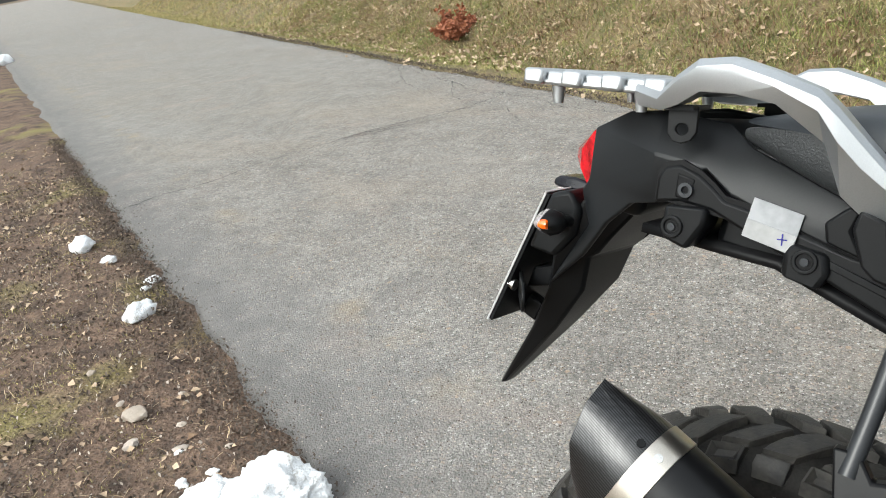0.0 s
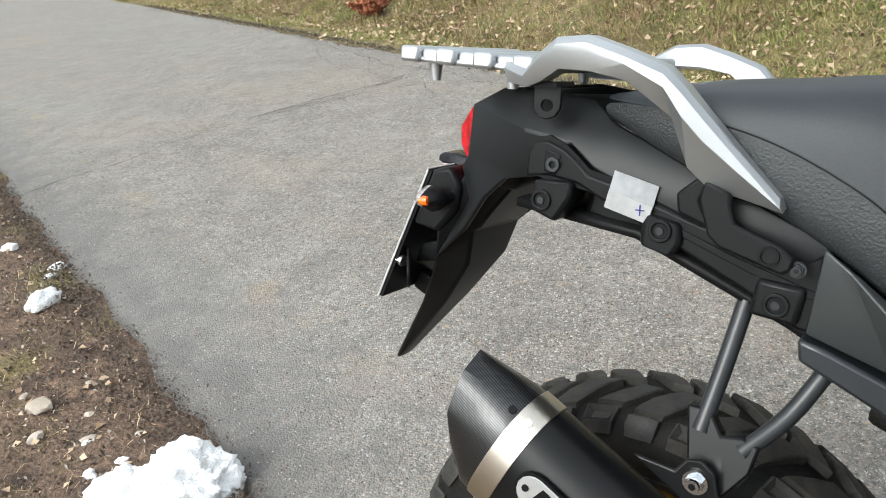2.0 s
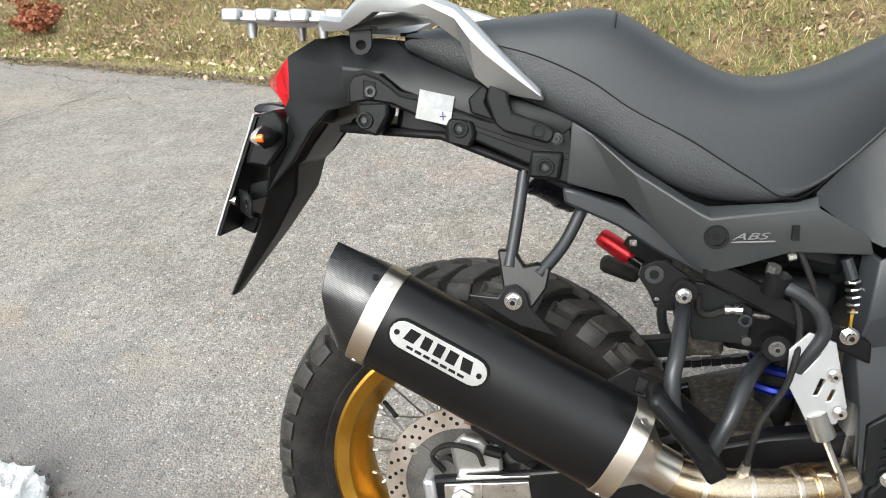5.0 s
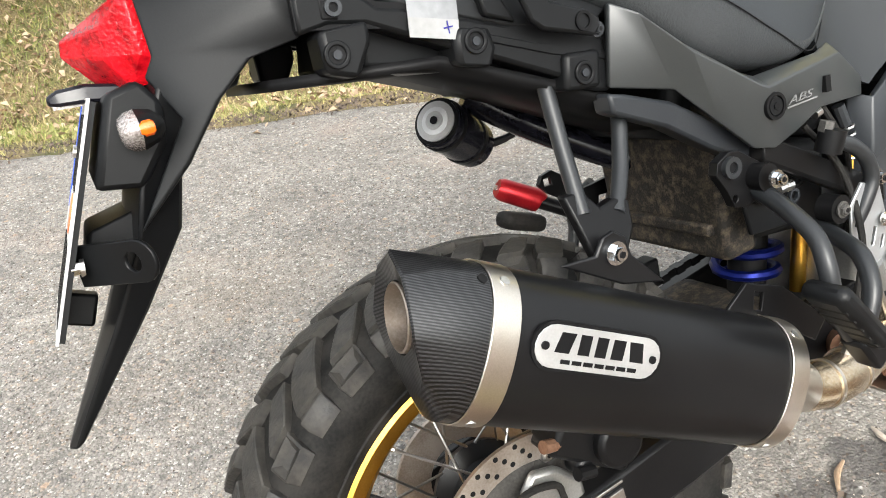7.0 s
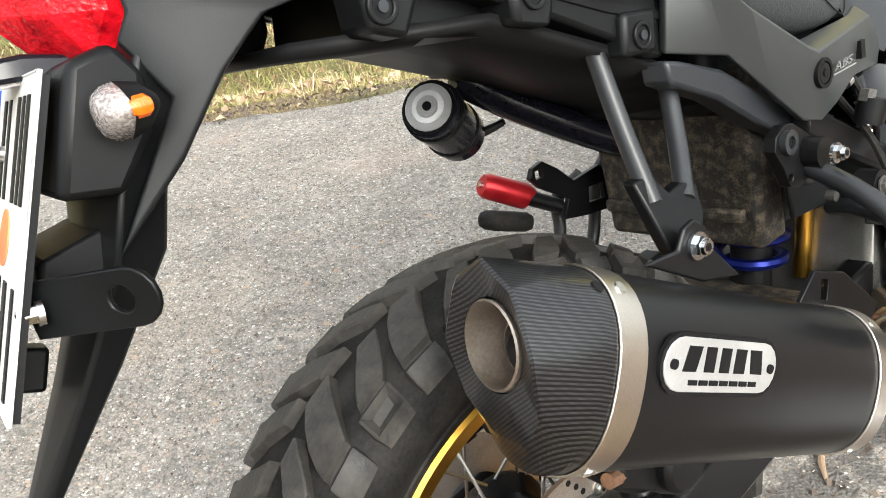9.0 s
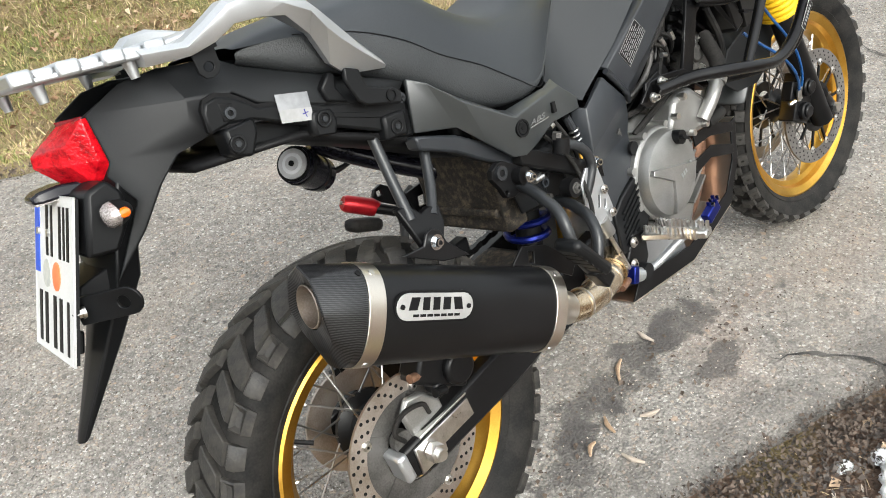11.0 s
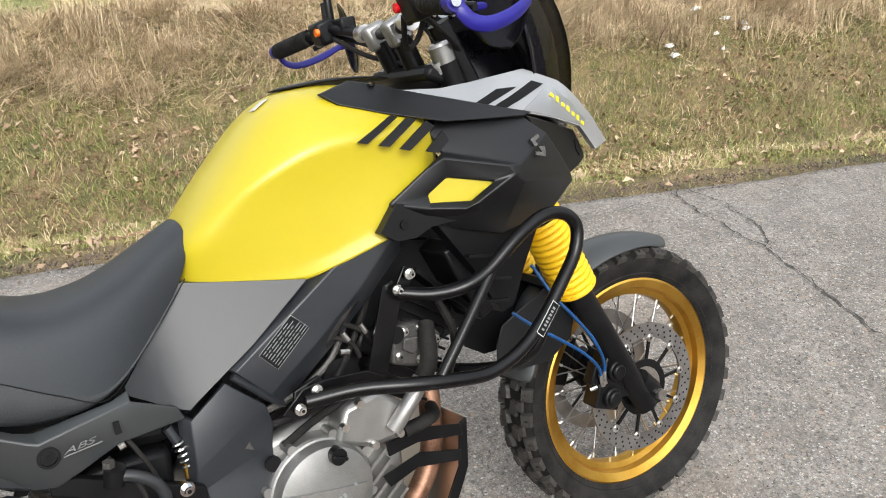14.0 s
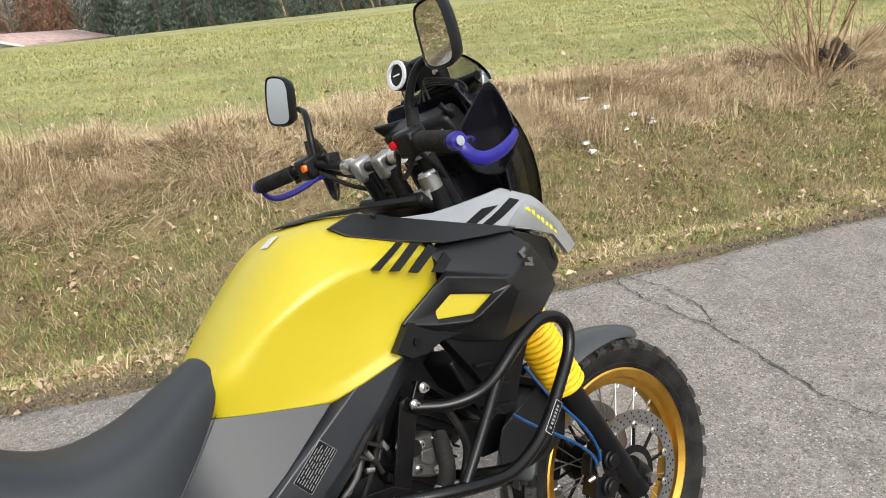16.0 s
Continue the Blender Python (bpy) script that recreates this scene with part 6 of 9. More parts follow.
plate_lamp = part("plate_lamp", rings_skin([[(x, -h, z0), (x, h, z0), (x, h * 0.9, z1), (x, -h * 0.9, z1)] for x, h, z0, z1 in ((-0.25, 0.026, 0.9, 0.915), (-0.285, 0.026, 0.907, 0.923), (-0.308, 0.024, 0.909, 0.923), (-0.318, 0.02, 0.911, 0.919))]), "gloss_black", splash, "black plate lamp", bevel=0.003)
part("lamp_lens", box((-0.302, 0, 0.9085), (0.026, 0.038, 0.004), 0, 4, 0), "lens", plate_lamp, "clear lens")
part("blade_lug", box((-0.352, 0, 0.735), (0.025, 0.02, 0.03), 0, 25, 0), "plastic", splash, bevel=0.003)
TAB = Matrix.Translation((-0.322, -0.082, 0.782)) @ Matrix.Rotation(radians(-52), 4, "Z")
tab_line = [(-0.03, 0.018), (0.045, 0.018)] + [(0.045 + 0.018 * math.cos(q), 0.018 * math.sin(q)) for q in (math.pi / 2 - math.pi * k / 8 for k in range(1, 8))] + [(0.045, -0.018), (-0.03, -0.018)]
part("reflector_tab", panel(tab_line, -0.001, 0.004, holes=([(0.038 + 0.0085 * math.cos(q), 0.0085 * math.sin(q)) for q in (2 * math.pi * k / 16 for k in range(16))],)), "plastic", splash, "black pierced bracket tab", bevel=0.001, m=TAB)
bolt((-0.336, -0.075, 0.783), 0.005, "steel", splash, 0.012, pose(0, 0, 0, 0, -80, 0))
for s in (-1, 1):
    ind = part("indicator", tube([(-0.248, 0.078 * s, 0.878), (-0.25, 0.092 * s, 0.879), (-0.252, 0.104 * s, 0.879)], [0.0075, 0.007, 0.0085], 14, 4), "plastic", bike, "small black-stalked turn signal")
    drop = ((-0.018, 0.002), (-0.012, 0.012), (0.0, 0.0155), (0.012, 0.011), (0.022, 0.005), (0.0245, 0.0), (0.022, -0.005), (0.012, -0.011), (0.0, -0.0165), (-0.012, -0.013))
    part("housing", rings_skin([[(x, (0.11 + y * k) * s, 0.879 + z * k) for y, z in drop] for x, k in ((-0.243, 0.35), (-0.25, 0.8), (-0.262, 1.03))]), "plastic", ind, sharp=50)
    part("lens", rings_skin([[(x, (0.11 + y * k) * s, 0.879 + z * k) for y, z in drop] for x, k in ((-0.262, 1.0), (-0.269, 0.95), (-0.275, 0.7), (-0.277, 0.3))]), "lens", ind, "clear faceted lens", sharp=50)
    part("amber_cap", rings_skin([[(x, (0.1335 + y * 0.7) * s, 0.879 + z * k * 0.8) for y, z in ((-0.004, 0.0075), (0.001, 0.0055), (0.0035, 0.0015), (0.0035, -0.0015), (0.001, -0.0055), (-0.004, -0.0075))] for x, k in ((-0.252, 0.7), (-0.254, 1.0), (-0.26, 1.0), (-0.263, 0.7))]), "orange", ind, "amber lens tip")

# ---- rack and grab rails ----
rack = part("luggage_rack", box((-0.213, 0, 1.036), (0.172, 0.226, 0.008), 0, 5, 0), "silver", bike, "silver cast luggage rack with grab rails", bevel=0.003)
for k in range(7):
    x = -0.3 + 0.025 * k
    part("rack_rib", box((x + 0.0125, 0, 1.047 - 0.0021 * k), (0.0235 if k % 2 else 0.026, 0.225 if k % 2 else 0.24, 0.014 if k % 2 else 0.018), 0, 5, 0), "silver", rack, bevel=0.004)
for y in (-0.09, 0.09):
    for x in (-0.27, -0.165):
        part("rack_peg", drum((x, y, 1.026 - (0.008 if x > -0.2 else 0)), 0.0055, 0.02, "Z", 12, 0.0085), "silver", rack)

def grab_rail(s):
    prof = [(-0.16, 1.038, 1.016, -0.085, -0.12), (-0.118, 1.03, 1.012, -0.11, -0.155), (-0.092, 1.045, 1.018, -0.135, -0.175), (-0.067, 1.059, 1.03, -0.145, -0.186), (-0.035, 1.06, 1.028, -0.148, -0.188), (0.0, 1.048, 1.02, -0.148, -0.187), (0.036, 1.033, 0.988, -0.147, -0.184), (0.052, 1.017, 0.944, -0.144, -0.18), (0.07, 0.996, 0.927, -0.142, -0.176), (0.1, 0.962, 0.918, -0.139, -0.167), (0.135, 0.924, 0.911, -0.138, -0.16)]
    rings = []
    for x, top, low, yi, yo in prof:
        c, tuck = 0.2 * (yo - yi), 0.024 if 0.03 < x < 0.13 else 0.006
        rings.append([(x - 0.0, (yi) * s, top - 0.004), (x, (yi + c) * s, top), (x, (yo - c) * s, top), (x + 0.001, yo * s, top - 0.007), (x + 0.002, yo * s, top - 0.007 - 0.3 * (top - low - 0.007)), (x + 0.003, (yo + tuck) * s, low), (x + 0.003, yi * s, low + 0.003)])
    return rings_skin(rings)
for s in (1, -1):
    part("grab_rail", grab_rail(s), "silver", rack, "silver painted grab rail", bevel=0.002, sharp=25)
part("rack_bridge", box((-0.1, 0, 1.033), (0.1, 0.21, 0.012), 0, -3, 0), "silver", rack, bevel=0.004)

# ---- exhaust ----
CAN = Matrix.Translation((-0.085, -0.212, 0.653)) @ Matrix.Rotation(radians(29.3), 4, "Y")


def oval(x, hy, hz, cy=0.0, cz=0.0, n=40, power=2.3):
    out = []
    for k in range(n):
        a = 2 * math.pi * k / n
        c, s = math.cos(a), math.sin(a)
        out.append((x, cy + hy * math.copysign(abs(c) ** (2 / power), c), cz + hz * math.copysign(abs(s) ** (2 / power), s)))
    return out


silencer = part("silencer", rings_skin([oval(x, 0.051, 0.067) for x in (0.0, 0.1, 0.2, 0.345)]), "can", bike, "matt black oval silencer with a carbon end cap", m=CAN)
part("rear_band", rings_skin([oval(-0.006, 0.0515, 0.0675), oval(-0.006, 0.0528, 0.0688), oval(0.02, 0.0528, 0.0688), oval(0.02, 0.051, 0.067)], False), "brushed", silencer, "bright steel clamp band", m=CAN, bevel=0.0006)
part("front_band", rings_skin([oval(0.345, 0.0515, 0.0675), oval(0.345, 0.053, 0.069), oval(0.37, 0.053, 0.069), oval(0.37, 0.045, 0.057)], False), "brushed", silencer, "bright steel front band", m=CAN, bevel=0.0006)
def cap_rim(scale, push=0.0, n=40):
    """The end cap's edge: pointed at the top, drawn in below, and cut slanting forwards towards its foot."""
    corners = [(0.0, 0.064), (-0.028, 0.048), (-0.042, 0.01), (-0.036, -0.028), (-0.015, -0.048), (0.015, -0.048), (0.036, -0.028), (0.042, 0.01), (0.028, 0.048)]
    out = []
    for k in range(n):
        a = 2 * math.pi * k / n
        d = Vector((math.cos(a), math.sin(a)))
        best = 1.0
        for p, q in zip(corners, corners[1:] + corners[:1]):
            p, e = Vector(p), Vector(q) - Vector(p)
            det = d.x * -e.y + e.x * d.y
            if abs(det) > 1e-9:
                t, u = (p.x * -e.y + e.x * p.y) / det, (d.x * p.y - d.y * p.x) / det
                if t > 0 and -1e-6 <= u <= 1 + 1e-6:
                    best = min(best, t)
        y, z = d * best * scale
        out.append((-0.064 - 0.31 * (z - 0.005) + push if z > 0.005 else -0.064 + 0.6 * (0.005 - z) + push, y, z))
    return out


cap = rings_skin([oval(0.0, 0.051, 0.067), oval(-0.018, 0.0508, 0.0668), [tuple(0.5 * u + 0.5 * v for u, v in zip(p, q)) for p, q in zip(oval(-0.018, 0.0512, 0.067), cap_rim(1.0))], cap_rim(1.0), cap_rim(0.95, -0.0015), [(-0.061 - 0.3 * z, y, z + 0.012) for _, y, z in oval(0, 0.026, 0.029, power=2.0)], [(-0.043 - 0.3 * z, y, z + 0.012) for _, y, z in oval(0, 0.025, 0.028, power=2.0)]], False)
part("end_cap", cap, "carbon", silencer, "glossy carbon-fibre end cap", m=CAN, sharp=24)
part("outlet_ring", rings_skin([[(x + 0.007 - 0.3 * z, y, z + 0.012) for _, y, z in oval(0, r, r * 1.1, 0, 0, 40, 2.0)] for x, r in ((-0.05, 0.0252), (-0.07, 0.0252), (-0.071, 0.0238), (-0.04, 0.022), (-0.028, 0.018), (-0.045, 0.016), (-0.046, 0.0145), (-0.01, 0.014))], False), "disc", silencer, "steel outlet ring", m=CAN)
part("outlet_bore", rings_skin([oval(x, r, r, 0.0, 0.012, 32, 2.0) for x, r in ((-0.036, 0.0143), (-0.02, 0.0142), (0.0, 0.01))]), "ink", silencer, m=CAN)
for x, y, z in ((0.007, -0.031, 0.0585), (0.007, -0.031, -0.0585), (0.358, -0.031, 0.0585), (0.358, -0.031, -0.0585), (-0.013, -0.03, 0.057)):
    n = Vector((0, y / 0.051**2, z / 0.067**2)).normalized()
    part("rivet", drum((0, 0, 0), 0.005, 0.003, "Z", 14, 0.0042), "steel" if x > 0 else "ink", silencer, m=CAN @ Matrix.Translation((x, y * 1.0, z)) @ n.to_track_quat("Z", "Y").to_matrix().to_4x4())
badge = part("badge", stadium(0.1, 0.017, 0.132, 0.036, -0.0535, 0.0015), "pale_metal", silencer, "aluminium name plate with black shapes", m=CAN, bevel=0.0005)
part("badge_back", stadium(0.1, 0.017, 0.138, 0.042, -0.0525, 0.003), "ink", silencer, m=CAN)
for x in (0.043, 0.157):
    part("badge_rivet", drum((x, -0.0543, 0.017), 0.0035, 0.002, "Y", 12), "ink", badge, m=CAN)
for x, w, lean in ((0.0625, 0.0145, 0.004), (0.0825, 0.0115, 0.0), (0.1, 0.0115, 0.0), (0.118, 0.013, 0.0), (0.138, 0.0145, -0.004)):
    part("badge_mark", panel([(x - w / 2 - lean / 2, 0.0125), (x + w / 2 - lean / 2, 0.0125), (x + w / 2 + lean / 2, 0.0295), (x - w / 2 + lean / 2, 0.0295)], -0.054, 0.001), "ink", badge, m=CAN)
for k in range(7):
    part("badge_line", box((0.066 + 0.0118 * k, -0.054, 0.0055), (0.009, 0.001, 0.0035)), "ink", badge, m=CAN)
cone = rings_skin([oval(0.37, 0.045, 0.057), oval(0.385, 0.036, 0.042, power=2), oval(0.4, 0.029, 0.029, power=2), oval(0.43, 0.028, 0.028, power=2)], False)
part("inlet_cone", cone, "brushed", silencer, m=CAN)
link = part("link_pipe", tube([CAN @ Vector((0.42, 0, 0)), CAN @ Vector((0.44, 0, 0)), (0.345, -0.211, 0.426), (0.4, -0.197, 0.418), (0.463, -0.172, 0.411), (0.51, -0.14, 0.41)], 0.0265, 20, 6), "pipe", bike, "straw-tinted stainless link pipe")
for c, t in (((0.325, -0.212, 0.43), (1, 0.05, -0.3)), ((0.378, -0.203, 0.421), (1, 0.28, -0.14)), ((0.435, -0.184, 0.414), (1, 0.4, -0.1))):
    part("weld_seam", lathe([(0.0255, -0.0025), (0.0283, -0.0025), (0.0283, 0.0025), (0.0255, 0.0025)], 30, True), "brushed", link, m=Matrix.Translation(c) @ Vector(t).to_track_quat("Y", "Z").to_matrix().to_4x4())
part("pipe_clamp", lathe([(0.027, -0.009), (0.031, -0.009), (0.031, 0.009), (0.027, 0.009)], 30, True), "pipe", link, m=Matrix.Translation((0.465, -0.171, 0.411)) @ Vector((1, 0.5, -0.06)).to_track_quat("Y", "Z").to_matrix().to_4x4())
part("clamp_bolt", tube([(0.45, -0.2, 0.386), (0.49, -0.185, 0.38)], 0.006, 8, 1), "rusty", link)
part("sensor", tube([(0.37, -0.205, 0.43), (0.378, -0.212, 0.462)], [0.009, 0.006], 8, 2), "steel", link, "oxygen sensor with a black cable")
part("sensor_cable", tube([(0.378, -0.212, 0.462), (0.392, -0.215, 0.52), (0.425, -0.2, 0.57), (0.44, -0.17, 0.64), (0.41, -0.15, 0.7)], 0.004, 8), "rubber", link)

# silencer hanger
hanger = part("silencer_hanger", tube([(0.107, -0.112, 0.82), (0.098, -0.135, 0.76), (0.088, -0.162, 0.7)], 0.0085, 12, 4), "frame_mid", bike, "dark grey tubular silencer hanger")
part("hanger_strut", tube([(0.184, -0.118, 0.772), (0.158, -0.14, 0.725), (0.126, -0.164, 0.69)], 0.0085, 12, 4), "frame_mid", hanger)
part("hanger_foot", panel([(0.073, 0.722), (0.095, 0.722), (0.108, 0.702), (0.125, 0.705), (0.142, 0.7), (0.137, 0.675), (0.118, 0.65), (0.1, 0.645), (0.083, 0.658)], slope(0.1, 0.66, -0.178, 0, 0.3), 0.014), "frame", hanger, bevel=0.005)
part("can_bracket", panel([(0.035, 0.672), (0.075, 0.668), (0.085, 0.682), (0.1, 0.685), (0.112, 0.675), (0.116, 0.655), (0.15, 0.615), (0.1, 0.63)], -0.191, 0.005), "can", silencer, bevel=0.002)
bolt((0.096, -0.193, 0.664), 0.0078, "chrome", hanger, 0.01)

# ---- swingarm, shock, rear brake ----
arm_line = [(0.53, 0.47), (0.42, 0.455), (0.2, 0.4), (0.02, 0.372), (-0.05, 0.362), (-0.056, 0.312), (0.0, 0.298), (0.2, 0.318), (0.42, 0.355), (0.53, 0.38)]
arm = part("swingarm", panel(arm_line, -0.125, 0.034), "frame", bike, "black aluminium swingarm", bevel=0.006)
part("swingarm_side", panel(arm_line, 0.125, 0.034), "frame", arm, bevel=0.006)
part("swingarm_bridge", box((0.39, 0, 0.415), (0.1, 0.22, 0.07), 0, -8, 0), "mudded", arm, "mud-splashed bridge", bevel=0.01)
part("arm_wrap", box((0.045, -0.127, 0.347), (0.11, 0.004, 0.034), 0, -6, 0), "steel", arm, "bright bare-metal sleeve", bevel=0.001)
part("arm_wrap", box((0.045, -0.11, 0.372), (0.11, 0.036, 0.004), 0, -6, 0), "steel", arm, bevel=0.001)
part("adjuster_plate", panel([(-0.028, 0.358), (0.03, 0.365), (0.03, 0.315), (-0.028, 0.31)], -0.131, 0.006), "steel", arm, bevel=0.002)
part("axle_nut", drum((0.0, -0.142, 0.337), 0.016, 0.018, "Y", 6), "steel", arm)
part("axle_end", drum((0.0, -0.15, 0.337), 0.009, 0.02, "Y", 16), "steel", arm)
part("adjuster_end", box((-0.05, -0.108, 0.337), (0.02, 0.045, 0.052), 0, -6, 0), "silver", arm, bevel=0.006)
cal = box((0.078, -0.108, 0.447), (0.11, 0.05, 0.066), 0, 35, 0)
drum((0.096, -0.138, 0.437), 0.03, 0.02, "Y", 24, bm=cal), drum((0.055, -0.118, 0.42), 0.013, 0.03, "Y", 16, bm=cal)
rear_cal = part("rear_caliper", cal, "frame", bike, "dusty black rear brake caliper", bevel=0.006)
part("caliper_bracket", panel([(-0.012, 0.352), (-0.02, 0.41), (0.0, 0.432), (0.03, 0.425), (0.058, 0.395), (0.06, 0.36)], -0.115, 0.012), "alu", rear_cal, bevel=0.006)
for c in ((0.032, -0.125, 0.458), (0.06, -0.135, 0.415), (0.12, -0.13, 0.432)):
    part("caliper_pin", tube([c, (c[0] - 0.022, c[1] - 0.004, c[2] + 0.008)], 0.0075, 10, 1), "rusty" if c[0] < 0.04 else "frame", rear_cal)
part("speed_sensor", drum((-0.03, -0.105, 0.37), 0.018, 0.014, "Y", 20), "dark_alu", rear_cal), part("sensor_lead", tube([(-0.03, -0.116, 0.372), (-0.045, -0.122, 0.4), (-0.02, -0.124, 0.42), (0.02, -0.12, 0.41), (0.03, -0.115, 0.385)], 0.004, 8), "rubber", rear_cal)
spring = bmesh.new()
coil = [Vector((0.445 + 0.006 * t + 0.042 * math.sin(t * 4.4), 0.042 * math.cos(t * 4.4), 0.468 + 0.02 * t)) for t in np.linspace(0, 2.8, 30)]
tube(coil, 0.0075, 8, 1, bm=spring)
shock = part("shock_absorber", spring, "blue_anod", bike, "blue coil spring shock absorber")
part("shock_body", tube([(0.44, 0, 0.42), (0.49, 0, 0.66)], 0.026, 16, 1), "ink", shock), part("shock_rod", tube([(0.5, -0.04, 0.44), (0.51, -0.05, 0.56)], 0.011, 12, 1), "gold", shock)
RA, RB = Vector((0.09, 0.112, 0.787)), Vector((0.158, 0.165, 0.738))
res = part("reservoir", tube([RA, RB], 0.032, 28, 1), "gloss_black", bike, "gloss black remote shock reservoir")
d = (RA - RB).normalized()
rt = d.to_track_quat("Z", "Y").to_matrix().to_4x4()
for off, r, mt in ((0.001, 0.03, "frame"), (0.003, 0.026, "pale_metal"), (0.0045, 0.018, "gauge"), (0.006, 0.012, "pale_metal"), (0.0075, 0.005, "ink")):
    part("reservoir_cap", drum(RA + d * off, r, 0.006, turn=rt, n=26), mt, res)
for off in (0.014, 0.075):
    part("hose_strap", drum(RA - d * off, 0.0338, 0.008, turn=rt, n=26), "frame", res)
part("reservoir_arm", tube([(0.14, 0.12, 0.81), (0.2, 0.1, 0.76), (0.3, 0.06, 0.69), (0.36, 0.02, 0.66)], 0.02, 12, 4), "gloss_black", res)
part("fitting", tube([RB, RB + Vector((0.03, -0.01, -0.005)), RB + Vector((0.055, -0.02, 0.0))], [0.008, 0.006, 0.0045], 8, 2), "frame", res)
red = part("preload_knob", tube([(0.197, 0.196, 0.661), (0.203, 0.194, 0.657), (0.245, 0.178, 0.63), (0.25, 0.176, 0.626)], [0.011, 0.0165, 0.0175, 0.015], 20, 2), "red_anod", bike, "red anodised adjuster knob")
part("knob_stem", tube([(0.25, 0.176, 0.626), (0.29, 0.162, 0.6)], 0.0105, 14, 1), "frame", red)
part("knob_pin", drum((0.196, 0.1965, 0.6615), 0.004, 0.004, turn=(Vector((0.2, 0.195, 0.66)) - Vector((0.25, 0.176, 0.626))).to_track_quat("Z", "Y").to_matrix().to_4x4(), n=10), "steel", red)
part("inner_mudguard", box((0.335, -0.005, 0.66), (0.05, 0.21, 0.2), 0, -2, 0), "mudded", bike, "mud-splashed black inner mudguard", bevel=0.008)
part("mudguard_lip", box((0.312, -0.01, 0.738), (0.03, 0.22, 0.05), 0, -4, 0), "mudded", bpy.data.objects["inner_mudguard"], bevel=0.006)
part("mudguard_step", box((0.309, 0.0, 0.6), (0.012, 0.19, 0.016), 0, -4, 0), "mudded", bpy.data.objects["inner_mudguard"], bevel=0.004)
part("linkage_box", box((0.43, -0.02, 0.615), (0.13, 0.17, 0.11), 0, 8, 0), "plastic", bike, "black housing above the shock", bevel=0.012)
part("brake_line_joint", tube([(0.385, -0.118, 0.625), (0.415, -0.122, 0.622)], 0.0045, 10, 1), "dark_alu", bike)
part("brake_line", tube([(0.415, -0.122, 0.622), (0.45, -0.13, 0.63), (0.48, -0.14, 0.6), (0.47, -0.15, 0.54)], 0.0038, 8), "rubber", bike)
part("airbox", box((0.4, 0, 0.76), (0.26, 0.2, 0.14), 0, 14, 0), "plastic", bike, bevel=0.02)
part("battery_tray", box((0.1, 0.0, 0.87), (0.34, 0.2, 0.06), 0, 12, 0), "plastic", bike, bevel=0.01)
part("chain_guard", panel([(0.02, 0.46), (0.2, 0.52), (0.34, 0.53), (0.34, 0.5), (0.2, 0.49), (0.03, 0.43)], 0.075, 0.03), "plastic", bike, bevel=0.004)
# chain
for x0, z0, x1, z1 in ((0.0, 0.431, 0.5, 0.49), (0.0, 0.235, 0.5, 0.4)):
    count, links = 33, bmesh.new()
    for k in range(count):
        t = k / count
        box((x0 + (x1 - x0) * t, 0.091, z0 + (z1 - z0) * t), (0.0148, 0.016 if k % 2 else 0.01, 0.012), 0, -math.degrees(math.atan2(z1 - z0, x1 - x0)), 0, bm=links)
    part("chain_run", links, "frame", bike, "oily dark drive chain", kind="stuff")

# ---- pedals, pegs and their hangers ----
peg = part("passenger_peg_hanger", tube([(0.305, -0.165, 0.662), (0.303, -0.195, 0.65), (0.298, -0.222, 0.638), (0.293, -0.249, 0.62), (0.286, -0.264, 0.593), (0.29, -0.266, 0.55), (0.32, -0.262, 0.5)], 0.0098, 12, 5), "frame_mid", bike, "dark grey bent tube peg hanger")
part("hanger_leg", tube([(0.418, -0.13, 0.574), (0.401, -0.166, 0.582), (0.381, -0.21, 0.581), (0.366, -0.242, 0.573), (0.35, -0.262, 0.545), (0.33, -0.264, 0.505)], 0.0098, 12, 5), "frame_mid", peg)
part("hanger_head", panel([(0.255, 0.703), (0.272, 0.71), (0.285, 0.708), (0.313, 0.688), (0.318, 0.67), (0.31, 0.65), (0.288, 0.645), (0.271, 0.65), (0.263, 0.67), (0.251, 0.69)], -0.172, 0.012, holes=([(0.273 + 0.004 * math.cos(q), 0.659 + 0.004 * math.sin(q)) for q in (2 * math.pi * k / 10 for k in range(10))],)), "frame", peg, bevel=0.003)
part("head_boss", drum((0.305, -0.178, 0.674), 0.015, 0.022, "Y", 20), "frame", peg)
rb, rm = ring(0.006, 0.0115, -0.003, 0.003, (0.27, -0.175, 0.694))
part("head_ring", rb, "frame_mid", peg, m=rm)
part("head_hole", drum((0.27, -0.1735, 0.694), 0.006, 0.004, "Y", 16), "ink", peg)
bolt((0.303, -0.2, 0.674), 0.0065, "chrome", peg, 0.01)
part("tube_cap", drum((0.412, -0.176, 0.604), 0.0165, 0.022, "Y", 20), "frame", peg)
bolt((0.412, -0.189, 0.604), 0.0065, "dark_alu", peg, 0.006)
stay = part("subframe_stay", tube([(0.405, -0.183, 0.684), (0.425, -0.186, 0.678), (0.442, -0.188, 0.667), (0.457, -0.189, 0.65), (0.463, -0.189, 0.625), (0.451, -0.187, 0.6), (0.436, -0.182, 0.575)], 0.0088, 12, 5), "frame_mid", bike, "bent black subframe stay")
part("stay_boss", drum((0.409, -0.183, 0.684), 0.0145, 0.026, turn=pose(0, 0, 0, 10, 15, 0), n=20), "frame", stay)
part("stay_nut", drum((0.406, -0.182, 0.701), 0.0085, 0.012, turn=pose(0, 0, 0, 10, 15, 0), n=6), "dark_alu", stay)
